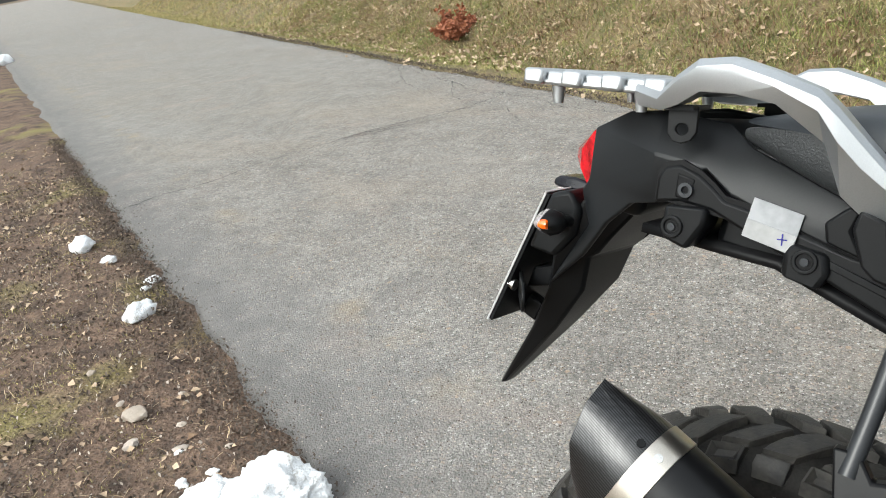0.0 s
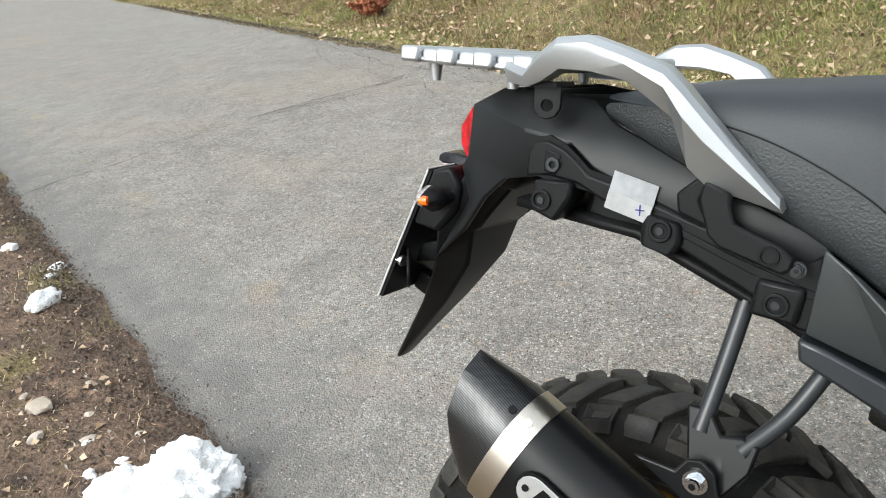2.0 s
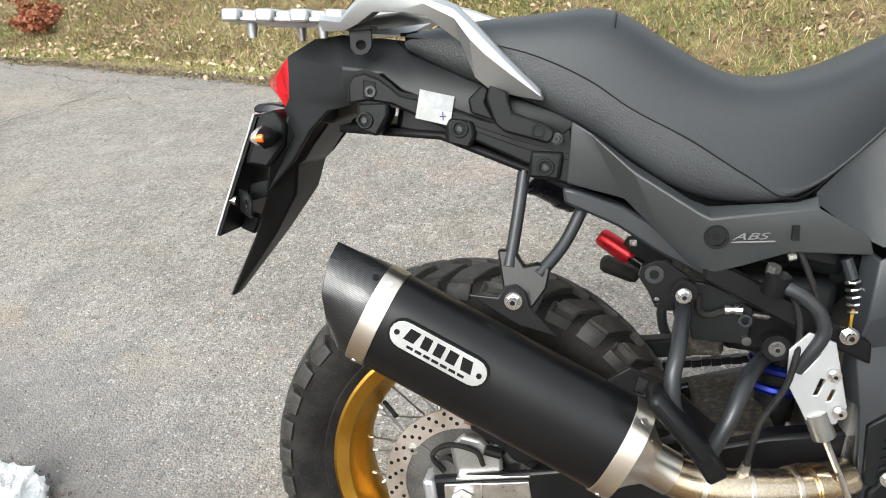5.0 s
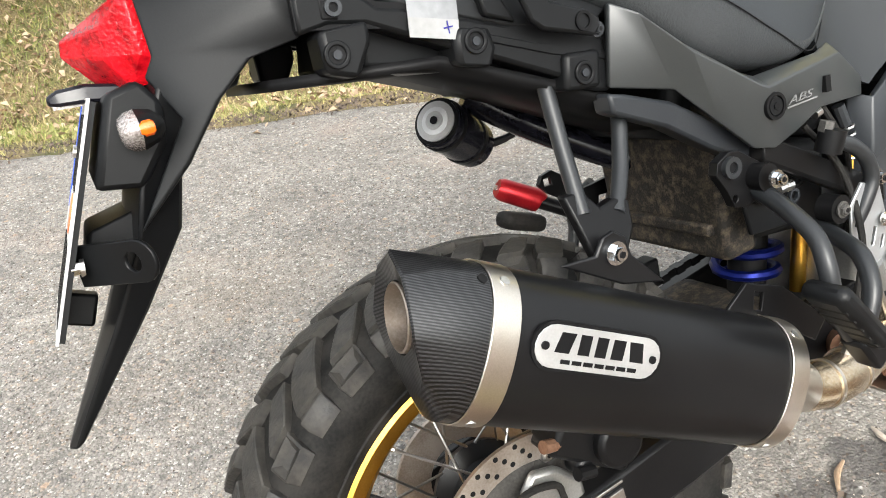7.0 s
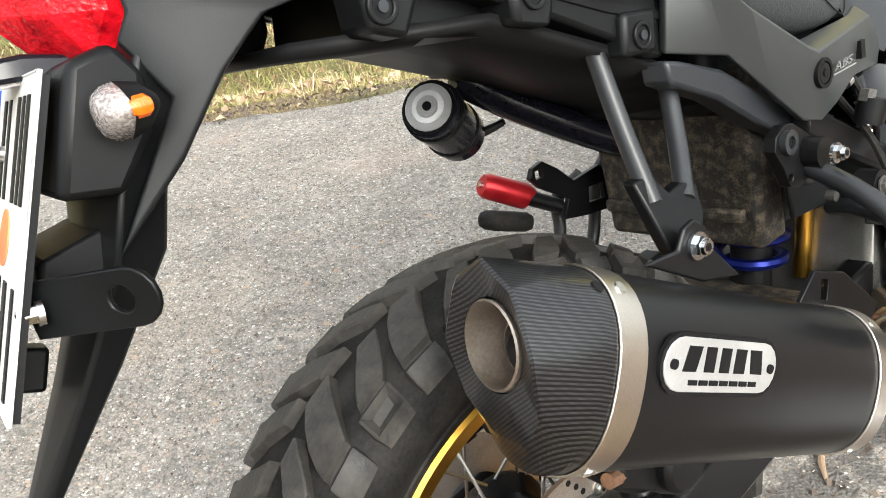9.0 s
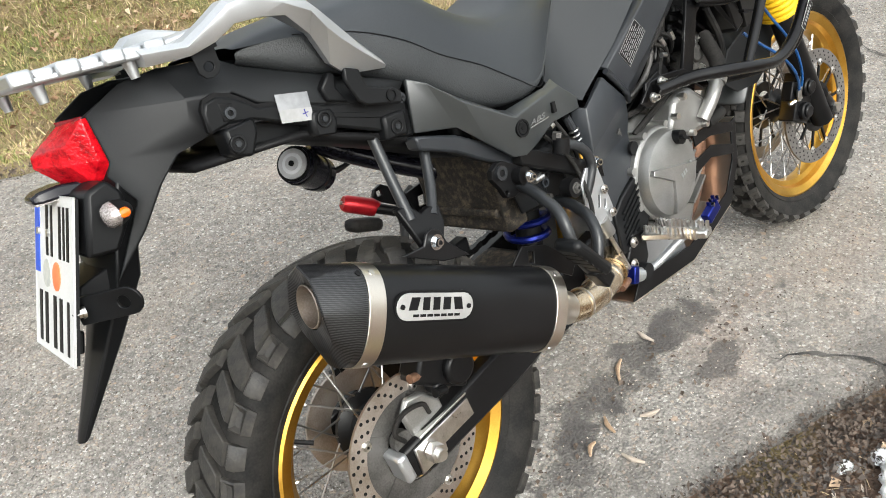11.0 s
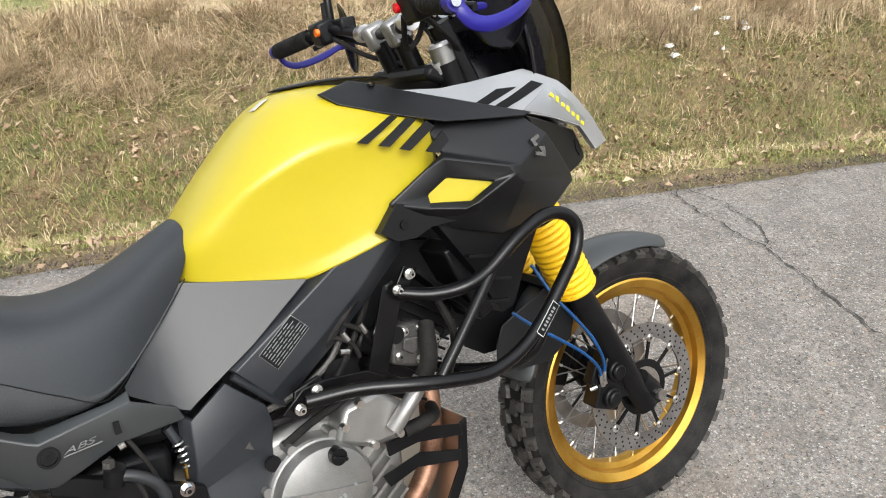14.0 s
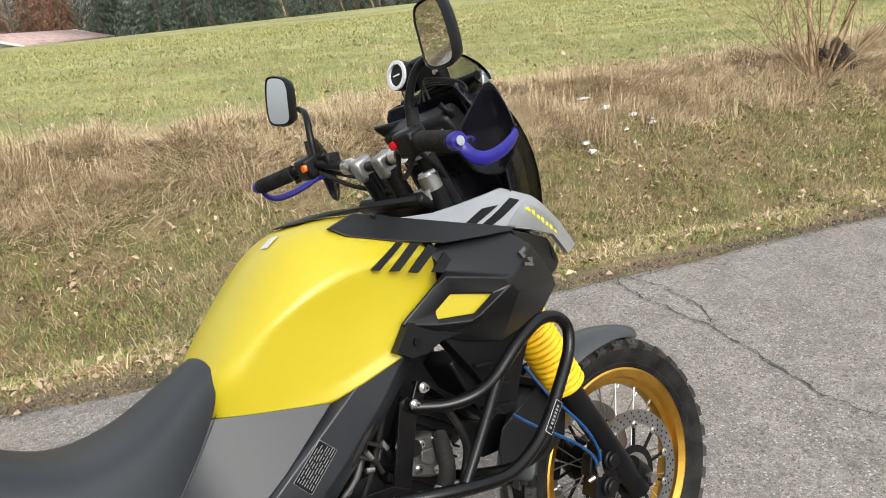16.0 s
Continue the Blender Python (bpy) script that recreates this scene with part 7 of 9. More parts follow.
bracket = part("relay_bracket", panel([(0.322, 0.676), (0.354, 0.668), (0.392, 0.64), (0.386, 0.592), (0.318, 0.598), (0.312, 0.632)], -0.145, 0.006), "plastic", bike, "black relay bracket with a hose fitting", bevel=0.002)
part("fitting_hose", tube([(0.325, -0.149, 0.66), (0.326, -0.152, 0.64), (0.338, -0.153, 0.634), (0.358, -0.153, 0.641)], 0.0045, 8, 4), "rubber", bracket)
for a, b, r in ((0.356, 0.362, 0.0062), (0.362, 0.368, 0.0048), (0.368, 0.377, 0.0066)):
    part("hose_fitting", tube([(a, -0.153, 0.6415), (b, -0.153, 0.6412)], r, 10, 1), "steel", bracket)
rb, rm = ring(0.005, 0.0085, -0.002, 0.002, (0.381, -0.152, 0.627))
part("bracket_eye", rb, "frame_grey", bracket, m=rm)
part("side_nut", tube([(0.436, -0.165, 0.594), (0.444, -0.168, 0.586)], 0.006, 8, 1), "steel", bracket)
part("small_screw", drum((0.383, -0.15, 0.6), 0.006, 0.01, "Y", 10), "dark_alu", bracket)
coil_line = [Vector((0.508 + 0.006 * t + 0.0085 * math.sin(t * 30), -0.128 + 0.0085 * math.cos(t * 30), 0.676 - 0.045 * t)) for t in np.linspace(0, 1, 40)]
switch = part("brake_light_switch", tube(coil_line, 0.0018, 6, 1), "steel", bike, "brake light switch spring")
part("switch_rod", tube([(0.512, -0.128, 0.636), (0.509, -0.128, 0.612)], 0.005, 8, 1), "gold", switch)
part("switch_body", tube([(0.5, -0.126, 0.7), (0.508, -0.128, 0.674)], 0.0075, 10, 1), "frame_grey", switch)
part("switch_lead", tube([(0.442, -0.15, 0.714), (0.454, -0.158, 0.681), (0.463, -0.162, 0.646), (0.47, -0.15, 0.6)], 0.0038, 8), "rubber", switch)
part("bleed_screw", tube([(0.428, -0.15, 0.708), (0.437, -0.15, 0.71)], 0.006, 8, 1), "steel", switch)
part("heel_plate", panel([(0.205, 0.56), (0.24, 0.582), (0.29, 0.56), (0.35, 0.5), (0.33, 0.48), (0.28, 0.52), (0.23, 0.535)], -0.205, 0.005, holes=([(0.25, 0.57), (0.262, 0.564), (0.256, 0.545), (0.245, 0.55)],)), "frame", peg, bevel=0.001)
foot = part("passenger_footrest", box((0.292, -0.276, 0.545), (0.1, 0.05, 0.022), 0, 52, 0), "plastic", bike, "folded black rubber passenger footrest", bevel=0.009)
for k in range(5):
    part("grip_rib", box((0.268 + 0.0095 * k, -0.276, 0.56 - 0.0122 * k), (0.004, 0.04, 0.003), 0, 52, 0), "rubber", foot)
part("footrest_joint", box((0.326, -0.268, 0.494), (0.045, 0.03, 0.026), 0, 58, 0), "frame", foot, bevel=0.005)
guard_plate = panel([(0.426, 0.603), (0.448, 0.625), (0.478, 0.612), (0.494, 0.53), (0.482, 0.507), (0.448, 0.512), (0.425, 0.56)], -0.188, 0.004, holes=([(0.442, 0.575), (0.445, 0.575), (0.462, 0.598), (0.459, 0.6)], [(0.455, 0.545), (0.46, 0.545), (0.468, 0.565), (0.463, 0.567)], [(0.47, 0.537), (0.475, 0.538), (0.48, 0.552), (0.476, 0.553)]))
gp = part("heel_guard", guard_plate, "silver", bike, "silver slotted heel guard plate", bevel=0.001)
for c in ((0.477, -0.192, 0.572), (0.485, -0.192, 0.524)):
    bolt(c, 0.0055, "steel", gp, 0.005)
bolt((0.496, -0.17, 0.615), 0.0075, "chrome", gp, 0.012)
part("master_cylinder", tube([(0.46, -0.18, 0.52), (0.472, -0.18, 0.487)], 0.0145, 16, 1), "alu", gp)
part("push_rod", tube([(0.472, -0.18, 0.487), (0.508, -0.178, 0.395)], 0.0042, 10, 1), "steel", gp)
part("clevis", box((0.514, -0.178, 0.377), (0.016, 0.02, 0.034), 0, 22, 0), "blue_anod", gp, "blue anodised clevis", bevel=0.003)
part("pedal_root", tube([(0.515, -0.17, 0.375), (0.545, -0.17, 0.36)], 0.014, 14, 1), "silver", gp)
rider = bmesh.new()
box((0.6, -0.228, 0.425), (0.034, 0.125, 0.014), 0, 6, 14, bm=rider)
rnd = random.Random(8)
footpeg = part("rider_footpeg", rider, "steel", bike, "bright serrated steel footpeg", bevel=0.003)
for k in range(26):
    part("peg_tooth", box((0.585 + 0.032 * (k % 2) + rnd.uniform(-0.003, 0.003), -0.175 - 0.0044 * k, 0.436), (0.007, 0.004, 0.02), 0, rnd.uniform(-15, 15), 0), "steel", footpeg)
part("peg_mount", panel([(0.53, 0.4), (0.56, 0.44), (0.6, 0.43), (0.595, 0.375), (0.56, 0.335), (0.528, 0.345)], -0.162, 0.012), "frame", footpeg, bevel=0.004)
for c in ((0.553, -0.166, 0.425), (0.54, -0.166, 0.385)):
    bolt(c, 0.007, "steel", footpeg, 0.006)
part("mount_cap", drum((0.56, -0.172, 0.36), 0.016, 0.016, "Y", 20), "plastic", footpeg)
pedal = part("brake_pedal", tube([(0.545, -0.17, 0.36), (0.6, -0.172, 0.355), (0.65, -0.2, 0.385), (0.69, -0.235, 0.415)], 0.008, 12, 5), "silver", bike, "brake pedal with a blue tip")
part("pedal_tip", box((0.702, -0.243, 0.422), (0.045, 0.018, 0.022), 0, -20, 0), "blue_anod", pedal, "blue anodised pedal tip", bevel=0.003)
for k in range(6):
    part("tip_tooth", box((0.704 + 0.009 * (k % 3), -0.24 - 0.01 * (k // 3), 0.437 + 0.003 * (k % 3)), (0.004, 0.006, 0.008)), "chrome" if k % 2 else "blue_anod", pedal)
part("side_stand", tube([(0.62, 0.14, 0.34), (0.66, 0.19, 0.2), (0.69, 0.245, 0.068)], 0.012, 12, 4), "frame", bike, "black side stand")
part("stand_foot", box((0.695, 0.252, 0.066), (0.07, 0.045, 0.008), 15.5, 0, 0), "frame", bpy.data.objects["side_stand"], bevel=0.003)
left_peg = part("passenger_peg_hanger", tube([(0.335, 0.16, 0.63), (0.316, 0.192, 0.6), (0.31, 0.192, 0.56), (0.3, 0.192, 0.52), (0.312, 0.192, 0.478), (0.345, 0.192, 0.482), (0.375, 0.192, 0.535), (0.392, 0.19, 0.6), (0.42, 0.185, 0.632)], 0.009, 12, 5), "frame_mid", bike, "dark grey bent tube peg hanger")
part("hanger_head", panel([(0.236, 0.656), (0.243, 0.668), (0.262, 0.672), (0.285, 0.655), (0.31, 0.63), (0.36, 0.635), (0.385, 0.61), (0.375, 0.57), (0.33, 0.575), (0.28, 0.586), (0.295, 0.61), (0.25, 0.64)], 0.155, 0.008, holes=([(0.246, 0.652), (0.258, 0.652), (0.258, 0.663), (0.246, 0.663)], [(0.33, 0.592), (0.36, 0.588), (0.362, 0.61), (0.334, 0.612)])), "frame", left_peg, "black pierced bracket", bevel=0.001)
part("left_footrest", box((0.23, 0.205, 0.598), (0.07, 0.045, 0.026), 0, 22, 0), "rubber", left_peg, bevel=0.01)
part("left_case_cover", lathe([(0.09, 0.12), (0.09, 0.16), (0.07, 0.175), (0.001, 0.178)], 40), "alu", engine, m=Matrix.Translation((0.66, 0, 0.49)))

# ---- fairing ----
FAIR = dict(U1=(1.054, -0.172, 1.051), U2=(1.213, -0.204, 1.03), U3=(1.262, -0.21, 0.987), U4=(1.298, -0.202, 0.933), U5=(1.325, -0.19, 0.898), U6=(1.165, -0.24, 0.95), U7=(1.034, -0.198, 1.0), U8=(1.022, -0.19, 1.037), O1=(0.914, -0.194, 0.937), O2=(0.986, -0.21, 0.979), O3=(1.023, -0.214, 0.992), O4=(1.135, -0.248, 0.953), O5=(1.145, -0.249, 0.937), O6=(1.064, -0.236, 0.905), O7=(1.04, -0.23, 0.899), O8=(0.977, -0.214, 0.915), I1=(0.987, -0.204, 0.937), I2=(1.025, -0.211, 0.957), I3=(1.107, -0.231, 0.932), I4=(1.059, -0.22, 0.91), I5=(0.987, -0.204, 0.924), L1=(0.92, -0.188, 0.928), L3=(1.03, -0.206, 0.889), L4=(1.076, -0.217, 0.886), L5=(1.164, -0.244, 0.917), L6=(1.33, -0.186, 0.88), L7=(1.264, -0.186, 0.837), L8=(1.133, -0.192, 0.827), L9=(1.04, -0.188, 0.861), L10=(0.975, -0.194, 0.899))
FAIR_FACES = ("U1 U2 U3 U6 U7 U8", "U3 U4 U5 U6", "U7 U6 O4 O3", "U7 O3 O2", "O1 O2 I2 I1", "O2 O3 I2", "O3 O4 I3 I2", "O4 O5 I3", "O5 O6 I4 I3", "O6 O7 I4", "O7 O8 I5 I4", "O8 O1 I1 I5", "O4 U6 O5", "O5 U6 L5", "U6 U5 L6 L5", "O5 L5 L4 O6", "O6 L4 L3 O7", "O7 L3 L10 O8", "O8 L10 L1 O1", "L5 L6 L7 L8", "L4 L5 L8", "L3 L4 L8 L9", "L10 L3 L9")
for s in (1, -1):
    fp = part("side_fairing", facets(FAIR, FAIR_FACES, s), "fairing_plastic", bike, "black folded side fairing with a yellow insert", solid=0.008, bevel=0.003, sharp=14)
    part("insert", panel([(0.972, 0.92), (1.02, 0.967), (1.125, 0.938), (1.07, 0.9)], lambda x, z: (-0.197 - 0.2 * (x - 0.98)) * s, 0.003, step=0.04), "yellow", fp, "yellow insert panel")
    for em in ([(1.208, 0.984), (1.228, 0.991), (1.23, 0.984), (1.217, 0.979), (1.222, 0.972), (1.214, 0.97)], [(1.222, 0.968), (1.236, 0.966), (1.231, 0.948), (1.211, 0.955), (1.212, 0.961), (1.226, 0.957)]):
        part("emblem", panel(em, lambda x, z: (-0.2285 + 0.2 * (z - 0.97)) * s, 0.004, step=0.05), "dark_alu", fp, "small bright emblem shape")
    lower = part("radiator_cover", panel([(1.0, 0.885), (1.05, 0.865), (1.14, 0.84), (1.245, 0.84), (1.2, 0.75), (1.17, 0.672), (1.14, 0.665), (1.105, 0.72), (1.07, 0.78), (1.035, 0.83)], lambda x, z: (-0.182 + 0.25 * max(0, 0.84 - z)) * s, 0.03, step=0.04), "plastic", bike, "black radiator side cover", bevel=0.005)
    for k in range(3):
        part("vent_slat", box((1.09, (-0.2 + 0.03 * k * 0.35) * s, 0.8 - 0.045 * k), (0.1 - 0.01 * k, 0.012, 0.006), 0, 14, 0), "ink", lower)
    part("knee_trim", panel([(0.884, 0.898), (0.925, 0.938), (0.985, 0.918), (1.046, 0.878), (0.985, 0.882), (0.948, 0.872), (0.912, 0.876)], lambda x, z: -0.2 * s, 0.02), "plastic", bike, "black trim wedge below the tank", bevel=0.004)
    part("trim_bolt", drum((0.93, -0.2015 * s, 0.9), 0.008, 0.006, "Y", 16), "ink", bike)
    # silver upper wing and black shoulder
    wing = [(1.012, 1.115), (1.09, 1.104), (1.155, 1.104), (1.297, 1.108), (1.385, 1.072), (1.49, 0.982), (1.545, 0.92), (1.485, 0.912), (1.43, 0.972), (1.33, 1.006), (1.238, 1.033), (1.146, 1.064)]
    def wing_y(x, z):
        return -0.172 + 0.5 * max(0, z - 1.05) + 0.5 * max(0, x - 1.22) ** 1.5
    wg = part("upper_wing", panel(wing, lambda x, z: wing_y(x, z) * s, 0.012, step=0.03), "silver_gloss", bike, "silver painted upper fairing wing", bevel=0.004)
    for a in (((1.148, 1.066), (1.171, 1.058), (1.256, 1.078), (1.207, 1.082)), ((1.183, 1.053), (1.209, 1.045), (1.333, 1.072), (1.304, 1.083))):
        part("stripe", panel(a, lambda x, z: (wing_y(x, z) - 0.0015) * s, 0.003, step=0.03), "ink", wg, "black slash")
    part("wing_field", panel([(1.25, 1.034), (1.345, 1.068), (1.47, 0.975), (1.425, 0.978), (1.33, 1.009)], lambda x, z: (wing_y(x, z) - 0.0012) * s, 0.003, step=0.03), "silver", wg, "mid-grey field with yellow shapes")
    for k in range(7):
        x, z = 1.337 + 0.0165 * k, 1.047 - 0.012 * k
        part("yellow_mark", panel([(x, z), (x + 0.0085, z - 0.006), (x + 0.0125, z + 0.001 + 0.003 * (k % 2)), (x + 0.004, z + 0.006 + 0.003 * (k % 2))], lambda x, z: (wing_y(x, z) - 0.0022) * s, 0.003, step=0.05), "print_yellow", wg)
    part("intake_shroud", panel([(1.24, 1.025), (1.33, 0.998), (1.43, 0.966), (1.462, 0.915), (1.46, 0.898), (1.428, 0.888), (1.35, 0.88), (1.29, 0.94)], lambda x, z: (-0.19 + 0.45 * max(0, x - 1.24)) * s, 0.012, step=0.03), "plastic", wg, "black shroud under the wing", bevel=0.004)
    part("intake_hole", panel([(1.425, 0.945), (1.44, 0.94), (1.448, 0.918), (1.438, 0.908), (1.424, 0.925)], lambda x, z: (-0.1925 + 0.45 * max(0, x - 1.24)) * s, 0.004), "ink", wg)
    sh = [(0.868, 1.134), (0.931, 1.147), (0.985, 1.13), (1.006, 1.118), (1.128, 1.07), (1.2, 1.042), (1.235, 1.03), (1.213, 1.026), (1.054, 1.048), (0.957, 1.082), (0.888, 1.112)]
    shoulder = part("shoulder_trim", panel(sh, lambda x, z: max(-0.212, -0.12 - 0.9 * max(0, 1.14 - z)) * s, 0.012, step=0.025), "fairing_plastic", bike, "black trim over the tank", bevel=0.004)
    part("trim_screw", drum((0.965, -0.128 * s, 1.133), 0.007, 0.004, "Z", 14), "frame", shoulder)
nose = shell([[(1.25, 0, 1.1), (1.36, 0, 1.08), (1.46, 0, 1.0), (1.49, 0, 0.93), (1.42, 0, 0.88)], [(1.25, -0.09, 1.1), (1.35, -0.08, 1.07), (1.44, -0.055, 0.99), (1.465, -0.04, 0.93), (1.4, -0.06, 0.88)], [(1.25, -0.15, 1.06), (1.33, -0.13, 1.02), (1.4, -0.1, 0.96), (1.42, -0.08, 0.92), (1.36, -0.12, 0.87)]], closed=True)
part("nose_cowl", nose, "plastic", bike, "black nose cowl with the headlamp", sub=1)
part("headlamp", shell([[(1.455, 0, 1.06), (1.475, 0, 1.02), (1.49, 0, 0.97)], [(1.42, -0.07, 1.06), (1.44, -0.075, 1.02), (1.455, -0.06, 0.97)]], closed=False), "lens", bike, solid=0.004)

# ---- screen and dials ----
def screen_skin(zs, front, half, back):
    rows = []
    for z, u, h in zip(zs, front, half):
        rows.append([(u - back * abs(q) ** 2.2, h * q, z) for q in (-1, -0.75, -0.5, -0.25, 0, 0.25, 0.5, 0.75, 1)])
    bm = bmesh.new()
    vs = [[bm.verts.new(p) for p in row] for row in rows]
    for r0, r1 in zip(vs, vs[1:]):
        for j in range(8):
            bm.faces.new((r0[j], r0[j + 1], r1[j + 1], r1[j]))
    return bm


scr = part("windscreen", screen_skin([1.0, 1.08, 1.16, 1.24, 1.31, 1.36], [1.475, 1.485, 1.48, 1.45, 1.41, 1.375], [0.11, 0.125, 0.135, 0.14, 0.13, 0.1], 0.05), "screen", bike, "smoked curved windscreen", solid=0.004, sub=1)
part("screen_cowl", screen_skin([1.06, 1.14, 1.22, 1.3, 1.35], [1.45, 1.44, 1.42, 1.395, 1.375], [0.13, 0.155, 0.16, 0.145, 0.12], 0.13), "gloss_black", bike, "gloss black inner screen cowl", solid=0.006, sub=1)
dash = part("instrument_panel", box((1.26, 0, 1.255), (0.06, 0.22, 0.1), 0, -35, 0), "plastic", bike, "black instrument panel with two dials", bevel=0.015)
part("dial_hood", screen_skin([1.28, 1.31], [1.3, 1.27], [0.12, 0.12], 0.06), "plastic", dash, solid=0.01)
for y, r in ((0.045, 0.042), (-0.05, 0.038)):
    part("dial", drum((1.228, y, 1.262), r, 0.006, turn=pose(0, 0, 0, 0, -55, 0), n=32), "gauge", dash, "pale dial face")
    part("dial_rim", lathe([(r, -0.004), (r + 0.005, -0.004), (r + 0.005, 0.006), (r, 0.006)], 36, True), "chrome", dash, m=Matrix.Translation((1.228, y, 1.262)) @ pose(0, 0, 0, 0, -55, 0) @ pose(0, 0, 0, 90, 0, 0))
part("accessory_bar", tube([(1.33, -0.12, 1.35), (1.33, 0.14, 1.35)], 0.01, 12, 1), "frame", bike, "black accessory crossbar")
socket = part("round_gauge", drum((1.3, 0.07, 1.402), 0.034, 0.05, turn=pose(0, 0, 0, 0, -78, 0), n=32), "plastic", bike, "round black accessory with a pale rim")
part("gauge_rim", lathe([(0.025, -0.003), (0.033, -0.003), (0.033, 0.004), (0.025, 0.004)], 36, True), "gauge", socket, m=Matrix.Translation((1.274, 0.07, 1.408)) @ pose(0, 0, 0, 0, -78, 0) @ pose(0, 0, 0, 90, 0, 0))
part("gauge_needle", box((1.272, 0.07, 1.408), (0.002, 0.022, 0.003), 0, 12, 0), "gauge", socket)
part("device_holder", box((1.31, 0.0, 1.395), (0.03, 0.09, 0.075), 0, -12, 0), "plastic", bike, "black device holder with two screws", bevel=0.01)
for z in (1.385, 1.408):
    part("holder_screw", drum((1.293, -0.035, z), 0.006, 0.006, "X", 14), "chrome", bpy.data.objects["device_holder"])
part("deflector", screen_skin([1.33, 1.375, 1.415], [1.4, 1.38, 1.35], [0.15, 0.145, 0.1], 0.05), "clear_smoke", scr, "smoked add-on deflector", solid=0.004, sub=1)
for y in (-0.1, 0.1):
    part("deflector_clamp", box((1.37, y, 1.345), (0.025, 0.016, 0.035), 0, 20, 0), "steel", scr, bevel=0.003)
for k in range(4):
    part("dash_cable", tube([(1.27, 0.04 - 0.02 * k, 1.33), (1.29, 0.0, 1.36 + 0.006 * k), (1.31, -0.06 - 0.01 * k, 1.345), (1.3, -0.1, 1.3)], 0.003, 6), "rubber", dash)

# ---- handlebar ----
BAR = [(1.01, -0.395, 1.236), (1.035, -0.29, 1.247), (1.062, -0.2, 1.255), (1.085, -0.13, 1.24), (1.095, -0.06, 1.226), (1.095, 0.06, 1.226), (1.085, 0.13, 1.24), (1.062, 0.2, 1.255), (1.035, 0.29, 1.247), (1.01, 0.395, 1.236)]
bar = part("handlebar", tube(BAR, 0.011, 14, 5), "frame", bike, "black tapered handlebar with silver clamps", m=STEER)
for y in (-0.045, 0.045):
    part("bar_clamp", box((1.095, y, 1.222), (0.048, 0.032, 0.05), 0, -20, 0), "alu", bar, "silver bar clamp", bevel=0.008, m=STEER)
    part("bar_riser", tube([(1.1, y, 1.21), (1.125, y, 1.135)], 0.019, 16, 1), "frame", bar, m=STEER)
for y in (-0.1, 0.1):
    part("guard_clamp", drum((1.092, y, 1.233), 0.017, 0.026, "Y", 18), "steel", bar, m=STEER)
part("top_yoke", box((1.14, 0, 1.125), (0.09, 0.25, 0.03), 0, 25, 0), "frame", bike, "black top yoke with ignition lock", bevel=0.01, m=STEER)
for y in (-0.106, 0.106):
    part("fork_cap", tube([(1.135, y, 1.135), (1.128, y, 1.155)], 0.022, 20, 1), "alu", bar, m=STEER)
part("fluid_reservoir", tube([(1.145, -0.115, 1.15), (1.138, -0.115, 1.182)], 0.0215, 24, 1), "alu", bar, "silver capped ignition lock", m=STEER)
part("lock_body", tube([(1.155, -0.115, 1.11), (1.145, -0.115, 1.152)], 0.0235, 24, 1), "frame", bar, m=STEER)
part("lock_face", tube([(1.138, -0.115, 1.182), (1.1365, -0.115, 1.188)], [0.019, 0.017], 24, 1), "pale_metal", bar, m=STEER)
part("lock_slot", box((1.1362, -0.115, 1.1885), (0.014, 0.004, 0.003), 0, -13, 0), "ink", bar, m=STEER)
